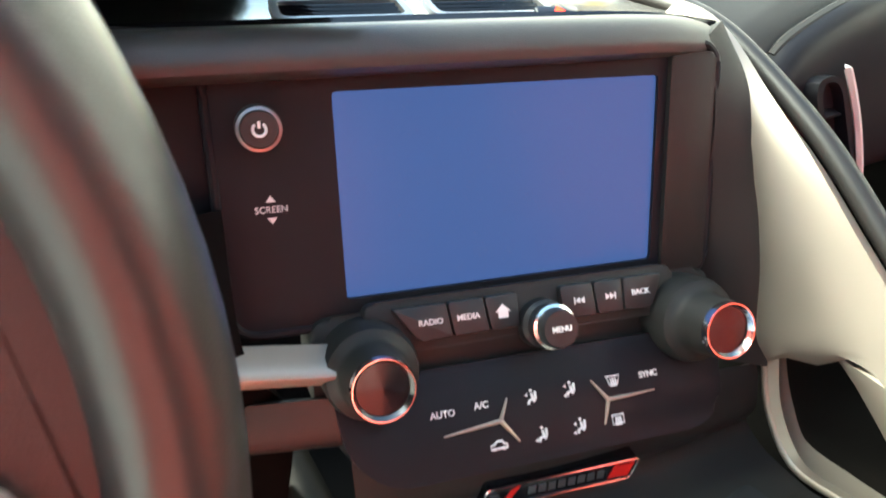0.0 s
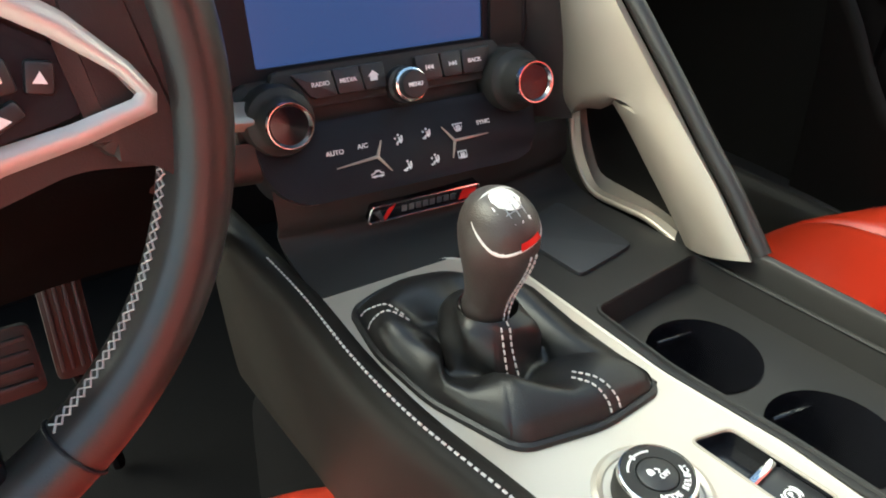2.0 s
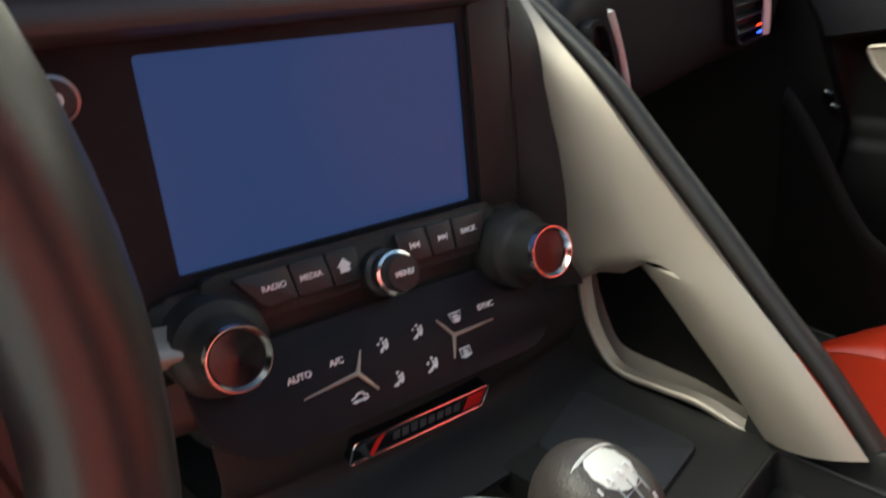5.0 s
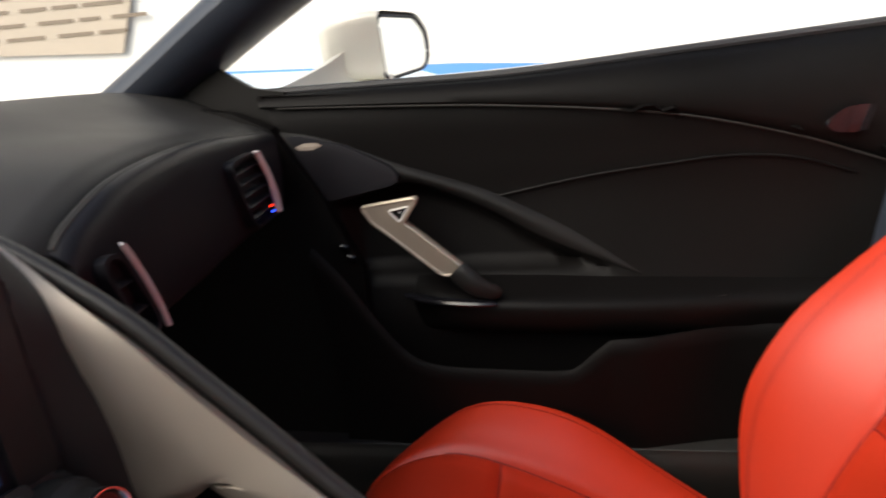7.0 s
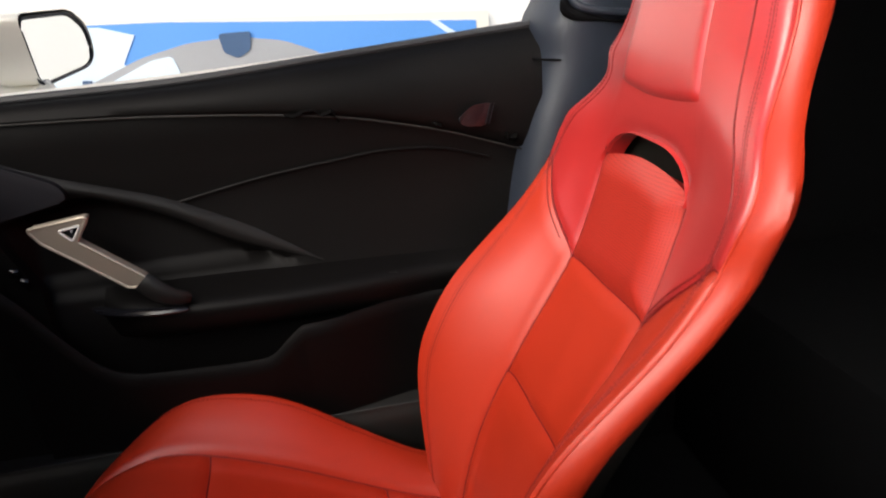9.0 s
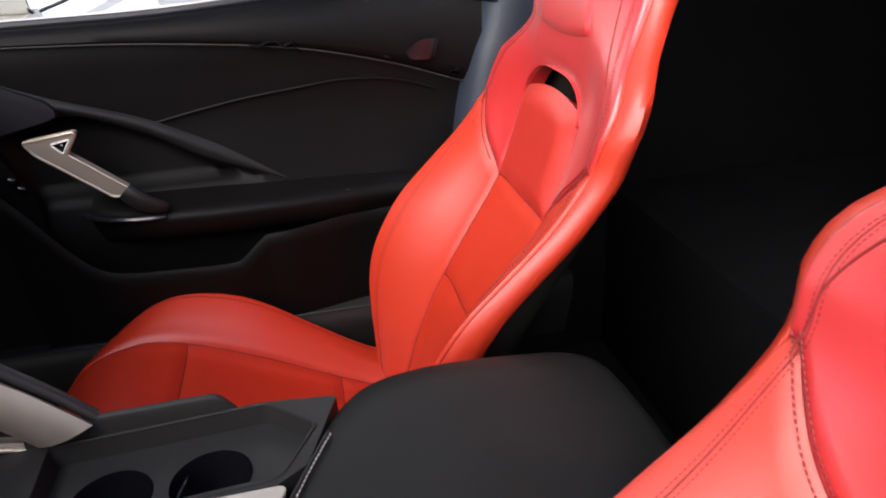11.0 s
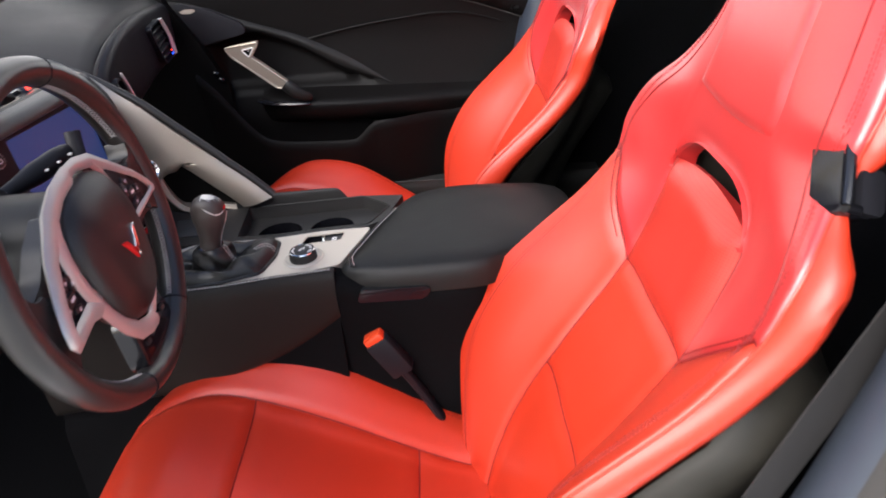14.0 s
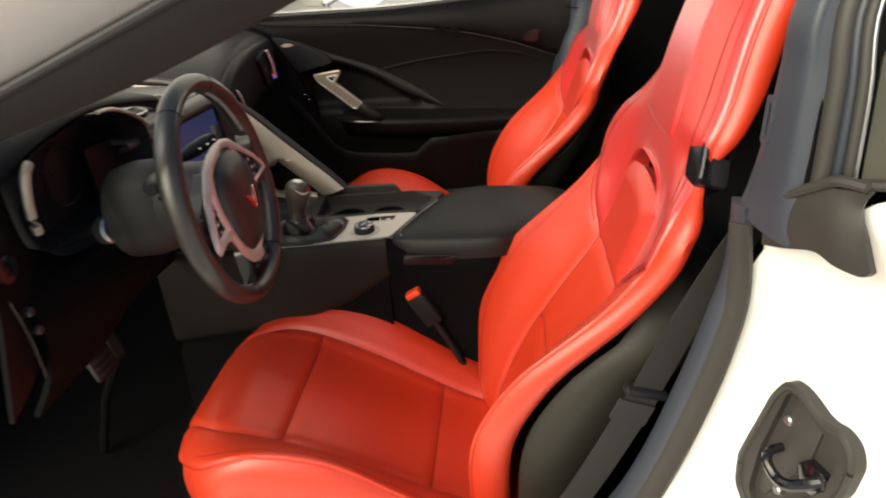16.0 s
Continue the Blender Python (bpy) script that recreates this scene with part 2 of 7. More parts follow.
def tube(pts, r, seg=10, closed=False, bm=None, flat=1.0, up=(0, 0, 1)):
    """A round bar along a line of points; r may be a list."""
    bm = bm or bmesh.new()
    pts = [Vector(p) for p in pts]
    n = len(pts)
    rings = []
    for i, p in enumerate(pts):
        a = pts[(i - 1) % n] if closed else pts[max(0, i - 1)]
        b = pts[(i + 1) % n] if closed else pts[min(n - 1, i + 1)]
        d = (b - a).normalized()
        s = d.cross(Vector(up))
        if s.length < 1e-4:
            s = d.cross(Vector((1, 0.3, 0)))
        s.normalize()
        w = s.cross(d)
        rr = r[i] if isinstance(r, (list, tuple)) else r
        rings.append([bm.verts.new(p + rr * (math.cos(t) * s + flat * math.sin(t) * w)) for t in [2 * math.pi * k / seg for k in range(seg)]])
    for i in range(n if closed else n - 1):
        q, z = rings[i], rings[(i + 1) % n]
        for k in range(seg):
            bm.faces.new((q[k], q[(k + 1) % seg], z[(k + 1) % seg], z[k]))
    if not closed:
        bm.faces.new(rings[0][::-1])
        bm.faces.new(rings[-1])
    return bm


def lathe(profile, m=Matrix(), seg=40, bm=None):
    """A turned body about the local z axis, from (radius, height) pairs."""
    bm = bm or bmesh.new()
    rings = []
    for r, z in profile:
        rings.append([bm.verts.new(m @ Vector((r * math.cos(2 * math.pi * k / seg), r * math.sin(2 * math.pi * k / seg), z))) for k in range(seg)])
    for q, z in zip(rings, rings[1:]):
        for k in range(seg):
            bm.faces.new((q[k], q[(k + 1) % seg], z[(k + 1) % seg], z[k]))
    if profile[0][0] > 1e-6 and profile[-1][0] > 1e-6:
        for k in range(seg):
            bm.faces.new((rings[-1][k], rings[-1][(k + 1) % seg], rings[0][(k + 1) % seg], rings[0][k]))
    elif profile[0][0] > 1e-6:
        bm.faces.new(rings[0][::-1])
    elif profile[-1][0] > 1e-6:
        bm.faces.new(rings[-1])
    return bm


def prism(poly, low, high, m=Matrix(), bevel=0.0, bm=None, seg=2):
    """A flat body with an outline in the local xy plane, between two heights."""
    own = bmesh.new()
    a = [own.verts.new((x, y, low)) for x, y in poly]
    b = [own.verts.new((x, y, high)) for x, y in poly]
    n = len(poly)
    own.faces.new(a[::-1])
    top = own.faces.new(b)
    for i in range(n):
        own.faces.new((a[i], a[(i + 1) % n], b[(i + 1) % n], b[i]))
    if bevel:
        bmesh.ops.bevel(own, geom=list(top.edges), offset=bevel, segments=seg, affect="EDGES", profile=0.5)
    own.transform(m)
    if bm is None:
        return own
    me = bpy.data.meshes.new("tmp")
    own.to_mesh(me)
    own.free()
    bm.from_mesh(me)
    bpy.data.meshes.remove(me)
    return bm


def rounded(poly, r, n=5):
    """The outline with its corners rounded."""
    out = []
    k = len(poly)
    for i in range(k):
        p, a, b = Vector(poly[i]), Vector(poly[i - 1]), Vector(poly[(i + 1) % k])
        ra = min(r, (a - p).length * 0.45)
        rb = min(r, (b - p).length * 0.45)
        s, e = p + (a - p).normalized() * ra, p + (b - p).normalized() * rb
        for j in range(n + 1):
            t = j / n
            out.append(tuple((1 - t) ** 2 * s + 2 * t * (1 - t) * p + t * t * e))
    return out


def box(sx, sy, sz, m=Matrix(), bevel=0.003, seg=2):
    """A block with soft edges, centred on m."""
    bm = bmesh.new()
    bmesh.ops.create_cube(bm, size=1)
    bmesh.ops.scale(bm, vec=(sx, sy, sz), verts=bm.verts)
    if bevel:
        bmesh.ops.bevel(bm, geom=list(bm.edges), offset=bevel, segments=seg, affect="EDGES", profile=0.5)
    bm.transform(m)
    return bm


def frame_m(origin, x, y):
    """A pose from an origin, an x axis and a rough y axis."""
    x = Vector(x).normalized()
    z = x.cross(Vector(y)).normalized()
    y = z.cross(x)
    return Matrix(((x[0], y[0], z[0], origin[0]), (x[1], y[1], z[1], origin[1]), (x[2], y[2], z[2], origin[2]), (0, 0, 0, 1)))


def word(name, text, size, m, mat, parent, depth=0.0004, bold=0.0, label=""):
    """Raised lettering in the built-in font, centred on m."""
    cu = bpy.data.curves.new("lettering", "FONT")
    cu.body, cu.size, cu.extrude, cu.align_x, cu.align_y, cu.offset = text, size, depth, "CENTER", "CENTER", bold
    tmp = new("tmp_lettering", cu)
    bpy.context.view_layer.update()
    me = bpy.data.meshes.new_from_object(tmp.evaluated_get(bpy.context.evaluated_depsgraph_get()))
    bpy.data.objects.remove(tmp)
    bpy.data.curves.remove(cu)
    me.transform(m)
    me.materials.clear()
    me.materials.append(mat)
    ob = new(name, me)
    hang(ob, parent)
    if label:
        ob["label"] = label
    return ob


def stitches(name, pts, mat, parent, step=0.006, r=0.0006, fill=0.62, lift=(0, 0, 0)):
    """A row of short threads along a line."""
    pts = [Vector(p) + Vector(lift) for p in pts]
    length = [0.0]
    for a, b in zip(pts, pts[1:]):
        length.append(length[-1] + (b - a).length)

    def at(s):
        for i in range(len(pts) - 1):
            if s <= length[i + 1] or i == len(pts) - 2:
                f = (s - length[i]) / max(1e-9, length[i + 1] - length[i])
                return pts[i].lerp(pts[i + 1], f)

    bm = bmesh.new()
    s = 0.0
    while s + step * fill < length[-1]:
        tube([at(s), at(s + step * fill / 2), at(s + step * fill)], r, 5, bm=bm)
        s += step
    ob = part(name, bm, mat, parent)
    ob["kind"] = "stuff"
    return ob


# ---- the hall outside the car ----
def slab(name, x0, x1, y0, y1, z0, z1, mat, bevel=0.0):
    return part(name, box(x1 - x0, y1 - y0, z1 - z0, Matrix.Translation(((x0 + x1) / 2, (y0 + y1) / 2, (z0 + z1) / 2)), bevel), mat)


ground = tagged(slab("ground", -400, 400, -400, 400, -0.3, 0.0, CONCRETE), "pale grey concrete floor under the car", "ground", kind="structure")
wall_east = tagged(slab("wall_east", 2.62, 2.85, -7, 9, 0.0, 3.4, WALL), "white plastered wall beside the parked car", "wall", kind="structure")

# ---- the car's shell: floor, bulkhead, roof and pillars ----
tagged(slab("floor", -0.68, 0.72, -1.5, 1.15, 0.10, 0.16, CARPET), "black carpeted car floor", "floor", kind="structure")
tagged(slab("wall_firewall", -0.68, 0.72, 1.10, 1.16, 0.161, 0.80, CARPET), "black carpeted footwell bulkhead", "wall", kind="structure")
tagged(slab("wall_rear", -0.60, 0.72, -1.56, -1.51, 0.161, 0.78, CARPET), "black rear wall of the luggage bay", "wall", kind="structure")
deck = tagged(slab("cargo_deck", -0.58, 0.70, -1.505, -0.50, 0.161, 0.50, CARPET, 0.01), "black carpeted luggage deck behind the seats", "floor", kind="structure")


# Unseen rear slope is added opaque to keep sky light off the luggage bay.
def roof_shell():
    rows = []
    for y, z in ((-0.40, 1.186), (-0.55, 1.180), (-0.75, 1.145), (-1.05, 1.06), (-1.35, 0.93), (-1.58, 0.81)):
        rows.append([(-0.56, y, z - 0.05), (-0.40, y, z), (0.04, y, z + 0.025), (0.50, y, z), (0.66, y, z - 0.05)])
    return part("ceiling", skin(rows, 16, 16, 0.03), HEADLINER)


tagged(roof_shell(), "dark grey cloth headliner, unseen rear slope added to shade the luggage bay", "ceiling", kind="structure")


# Unseen roof panel, added as clear glass so daylight reaches the seat tops.
def roof_glass():
    rows = [[(-0.55, y, z - 0.05), (-0.40, y, z), (0.04, y, z + 0.025), (0.50, y, z), (0.65, y, z - 0.05)] for y, z in ((0.02, 1.150), (-0.12, 1.170), (-0.26, 1.186), (-0.39, 1.190))]
    pane = part("roof_panel", skin(rows, 12, 16, 0.006), GLASS)
    pane.visible_shadow = False
    return pane


tagged(roof_glass(), "unseen clear roof panel added to let daylight onto the seats", "roof", kind="structure")



def pillar(name, pts, r, mat, flat, label, up=(0, 0, 1)):
    return tagged(part(name, tube(curve(pts, 24), r, 14, flat=flat, up=up), mat), label, "pillar", kind="structure")


pillar("pillar_front_passenger", [(0.72, 0.86, 0.80), (0.70, 0.72, 0.875), (0.66, 0.55, 0.965), (0.60, 0.32, 1.07), (0.52, 0.05, 1.15)], 0.062, PILLAR, 0.62,
       "black padded windscreen pillar on the passenger side")
rows, gloss, crease = [], [], []
for y, zl, zc in ((0.86, 0.745, 0.765), (0.62, 0.834, 0.862), (0.436, 0.902, 0.936), (0.364, 0.926, 0.965), (0.229, 0.972, 1.020), (0.091, 1.030, 1.076), (-0.02, 1.085, 1.120)):
    low, top = Vector((-0.600, y, zl)), Vector((-0.660, y, zc))
    if y < 0.05:
        low.x, top.x = -0.56, -0.62
    rows.append([low + Vector((0.030, 0.040, 0.030)), low + Vector((0.004, 0.006, 0.002)), low, low.lerp(top, 0.3) + Vector((-0.006, -0.004, 0.0)), low.lerp(top, 0.7) + Vector((-0.006, -0.004, 0.0)), top, top + Vector((0.006, 0.010, 0.006))])
    gloss.append([top + Vector((0.004, 0.010, 0.004)), top + Vector((-0.012, 0.010, 0.012)), top + Vector((-0.020, 0.030, 0.042)), top + Vector((-0.012, 0.070, 0.090)), top + Vector((0.020, 0.120, 0.135))])
    crease.append(top + Vector((-0.001, 0.004, 0.004)))
pillar_driver = tagged(part("pillar_front_driver", skin(rows, 40, 20, 0.012), HEADLINER, sharp=70), "dark brown windscreen pillar at the open driver's door", "pillar", kind="structure")
part("pillar_paint", skin(gloss, 30, 16, 0.006), PILLAR_GLEAM, pillar_driver, "glossy outer face of the pillar, greyed for its reflection", sharp=70)
part("pillar_seal", tube(curve(crease, 40), 0.0060, 10), RUBBER, pillar_driver, "black rubber seal along the pillar")
pillar("pillar_header", [(-0.50, 0.03, 1.15), (-0.25, 0.08, 1.175), (0.05, 0.09, 1.18), (0.30, 0.08, 1.175), (0.55, 0.03, 1.15)], 0.035, HEADLINER, 0.7,
       "dark windscreen header rail")
PILLAR_EDGE = [(0.45, -0.185), (0.52, -0.200), (0.6, -0.225), (0.735, -0.255), (0.785, -0.270), (0.833, -0.281), (0.875, -0.282), (0.909, -0.300), (0.962, -0.327), (1.05, -0.375), (1.14, -0.430)]
rows = []
for z, y in PILLAR_EDGE:
    top = max(0.0, (z - 0.96) / 0.18)
    rows.append([(px - 0.07 * top, y + dy, z) for px, dy in ((0.730, 0.010), (0.690, 0.006), (0.662, -0.004), (0.646, -0.020), (0.641, -0.045), (0.645, -0.080), (0.660, -0.150))])
pillar_rear = tagged(part("pillar_rear_passenger", skin(rows, 60, 24, 0.01), PILLAR, sharp=70), "blue-black trim of the passenger's rear pillar", "pillar", kind="structure")
part("trim_joint", tube(curve([(0.690, -0.252, 0.834), (0.661, -0.262, 0.834), (0.645, -0.278, 0.833), (0.640, -0.302, 0.831), (0.643, -0.335, 0.829)], 20), 0.0016, 6), CARPET, pillar_rear)
# No groove is cut; a black bead stands for the shade inside it.
part("groove_shade", tube(curve([(0.641, -0.297, 0.912), (0.638, -0.298, 0.899), (0.635, -0.312, 0.889), (0.632, -0.345, 0.882), (0.634, -0.385, 0.876)], 24), [0.002 + 0.0065 * math.sin(math.pi * min(1.0, 0.1 + k / 20)) for k in range(24)], 10), CARPET, pillar_rear, "black bead standing in for the shaded groove in the trim")
part("grip_lip", tube(curve([(0.640, -0.303, 0.922), (0.634, -0.313, 0.903), (0.629, -0.345, 0.893), (0.630, -0.390, 0.887)], 24), 0.0060, 10), PILLAR, pillar_rear, "rounded lip over the groove")



def rear_side():
    bm = bmesh.new()
    sheet([[(0.68, -0.30, 0.16), (0.70, -0.36, 1.12)], [(0.68, -1.56, 0.16), (0.66, -1.56, 0.80)]], 0.03, bm)
    return part("wall_rear_passenger", bm, CARPET)


tagged(rear_side(), "black trim beside the luggage deck", "wall", kind="structure")


def rear_side_driver():
    bm = bmesh.new()
    sheet([[(-0.60, -0.42, 0.16), (-0.56, -0.42, 1.10)], [(-0.60, -1.56, 0.16), (-0.56, -1.56, 0.80)]], 0.03, bm)
    return part("wall_rear_driver", bm, CARPET)


tagged(rear_side_driver(), "black trim behind the driver's door opening", "wall", kind="structure")


# ---- seats ----
SEAT_X = -0.340
BACK_LINE = [(0.18, -0.070), (0.30, -0.098), (0.455, -0.160), (0.605, -0.253), (0.70, -0.290), (0.75, -0.302), (0.81, -0.312),
             (0.90, -0.332), (0.97, -0.352), (1.02, -0.376), (1.045, -0.41)]
BACK_WIDE = [(0.18, 0.135), (0.28, 0.160), (0.34, 0.182), (0.40, 0.198), (0.47, 0.208), (0.60, 0.212), (0.68, 0.209), (0.74, 0.206), (0.79, 0.193), (0.81, 0.182), (0.84, 0.165),
             (0.88, 0.149), (0.95, 0.133), (1.02, 0.112), (1.045, 0.080)]
BACK_WING = [(0.18, 0.020), (0.30, 0.055), (0.42, 0.094), (0.48, 0.105), (0.55, 0.105), (0.60, 0.084), (0.65, 0.053), (0.70, 0.030),
             (0.75, 0.020), (0.80, 0.016), (0.83, 0.007), (0.865, 0.0), (0.90, 0.0), (1.045, 0.0)]
GUSSET = [(0.20, 0.052), (0.50, 0.050), (0.60, 0.044), (0.68, 0.036), (0.735, 0.032), (0.80, 0.028), (0.86, 0.028), (0.92, 0.032), (1.05, 0.032)]
FLARE = [(0.20, 0.011), (0.60, 0.011), (0.66, 0.015), (0.72, 0.021), (0.785, 0.022), (0.82, 0.015), (0.86, 0.009), (1.05, 0.009)]
CUSH_LINE = [(-0.14, 0.225), (-0.05, 0.240), (0.024, 0.268), (0.13, 0.318), (0.25, 0.372), (0.32, 0.393), (0.375, 0.390), (0.412, 0.368), (0.438, 0.322), (0.455, 0.255), (0.462, 0.170)]
CUSH_WIDE = [(-0.14, 0.180), (0.0, 0.200), (0.15, 0.215), (0.26, 0.224), (0.31, 0.222), (0.35, 0.208), (0.385, 0.180), (0.415, 0.145), (0.440, 0.100), (0.462, 0.050)]
CUSH_WING = [(-0.14, 0.030), (-0.03, 0.036), (0.06, 0.056), (0.15, 0.074), (0.23, 0.060), (0.30, 0.032), (0.36, 0.006), (0.462, -0.004)]
CUSH_RISE = [(0.0, 0.0), (0.42, 0.0), (0.54, 0.17), (0.62, 0.40), (0.72, 0.68), (0.82, 0.87), (0.92, 0.97), (1.0, 1.0)]


def along(table, v):
    """Smooth value from a table of (place, value)."""
    k = len(table)
    if v <= table[0][0]:
        return table[0][1]
    if v >= table[-1][0]:
        return table[-1][1]
    i = max(j for j in range(k) if table[j][0] <= v)
    i = min(i, k - 2)
    x0, x1 = table[i][0], table[i + 1][0]
    f = (v - x0) / (x1 - x0)

    def slope(j):
        a, b = table[max(0, j - 1)], table[min(k - 1, j + 1)]
        return (b[1] - a[1]) / (b[0] - a[0]) if b[0] != a[0] else 0.0

    h = x1 - x0
    y0, y1, m0, m1 = table[i][1], table[i + 1][1], slope(i) * h, slope(i + 1) * h
    return (2 * f ** 3 - 3 * f * f + 1) * y0 + (f ** 3 - 2 * f * f + f) * m0 + (3 * f * f - 2 * f ** 3) * y1 + (f ** 3 - f * f) * m1


SIDE = [(0.0, 0.0), (0.18, 0.22), (0.36, 0.46), (0.52, 0.63), (0.68, 0.79), (0.82, 0.92), (0.92, 0.985), (1.0, 1.0)]
RISE = [(0.0, 0.0), (0.30, 0.0), (0.40, 0.08), (0.50, 0.28), (0.62, 0.56), (0.74, 0.78), (0.86, 0.93), (0.95, 0.99), (1.0, 1.0)]
FALL = [(0.0, 0.0), (0.90, 0.0), (0.96, 0.001), (1.0, 0.005)]


DOOR_SIDE = [-1]


def swell(v, middle, reach):
    return max(0.0, 1 - ((v - middle) / reach) ** 2) ** 2


def back_point(q, z):
    """The backrest's front skin: q runs across from -1 to 1."""
    a = abs(q)
    spread = 0.15 * max(0.0, min(1.0, (0.47 - z) / 0.25))
    a += spread * max(0.0, min(a / 0.36, (1 - a) / 0.64))
    w, y, b = along(BACK_WIDE, z), along(BACK_LINE, z), along(BACK_WING, z)
    head = max(0.0, min(1.0, (z - 0.74) / 0.08))
    high = max(0.0, min(1.0, (z - 0.82) / 0.07))
    bow = -0.014 * head * max(0.0, a - 0.4) / 0.6 - 0.014 * high * (max(0.0, a - 0.38) / 0.62) ** 1.3
    if q * DOOR_SIDE[0] > 0:
        w -= 0.020 * swell(z, 0.806, 0.045)
        b -= 0.016 * swell(z, 0.806, 0.045)
    else:
        w += 0.014 * swell(z, 0.765, 0.06)
        b += 0.008 * swell(z, 0.755, 0.07)
    return Vector((math.copysign(along(SIDE, a) * w, q), y + bow + along(RISE, a) * b - along(FALL, a), z))


def cushion_point(q, y):
    a = abs(q)
    w, z, b = along(CUSH_WIDE, y), along(CUSH_LINE, y), along(CUSH_WING, y)
    return Vector((math.copysign(along(SIDE, a) * w, q), y, z + along(CUSH_RISE, a) * b - 1.5 * along(FALL, a) - 0.030 * a ** 4 * max(0.0, min(1.0, (y - 0.27) / 0.12))))


def pad(point, q0, q1, low, high, nq, ns, puff=0.006, edge=0.012, sides=(True, True, True, True), joined=9.0):
    """A padded leather panel on a skin, sunk to its seams. low and high may vary with q; sides: which of the edges
    (first, last, low, high) are seams; above joined the first edge is none."""
    grid = []
    for i in range(ns + 1):
        row = []
        for j in range(nq + 1):
            q = q0 + (q1 - q0) * j / nq
            a = low(q) if callable(low) else low
            b = high(q) if callable(high) else high
            s = a + (b - a) * i / ns
            p = point(q, s)
            nor = (point(q + 0.004, s) - point(q - 0.004, s)).cross(point(q, s + 0.002) - point(q, s - 0.002))
            nor = nor.normalized() if nor.length > 1e-12 else Vector((0, 1, 0))
            if (nor.z if point is cushion_point else nor.y) < 0:
                nor = -nor
            wide = (point(q1, s) - point(q0, s)).length
            d = [1.0]
            if sides[0] and s < joined:
                d.append((j / nq) * wide)
            if sides[1]:
                d.append((1 - j / nq) * wide)
            if sides[2]:
                d.append((i / ns) * abs(b - a))
            if sides[3]:
                d.append((1 - i / ns) * abs(b - a))
            k = min(1.0, min(d) / edge)
            row.append(p + nor * (puff * (1 - (1 - k) ** 2) - 0.0020))
        grid.append(row)
    return sheet(grid)


def shifted(bm, x):
    bmesh.ops.translate(bm, vec=(x, 0, 0), verts=bm.verts)
    return bm


def v_seam(q):
    """The slanting seam between bolster and shoulder."""
    f = max(0.0, min(1.0, (abs(q) - 0.36) / 0.5))
    return 0.605 + 0.100 * f


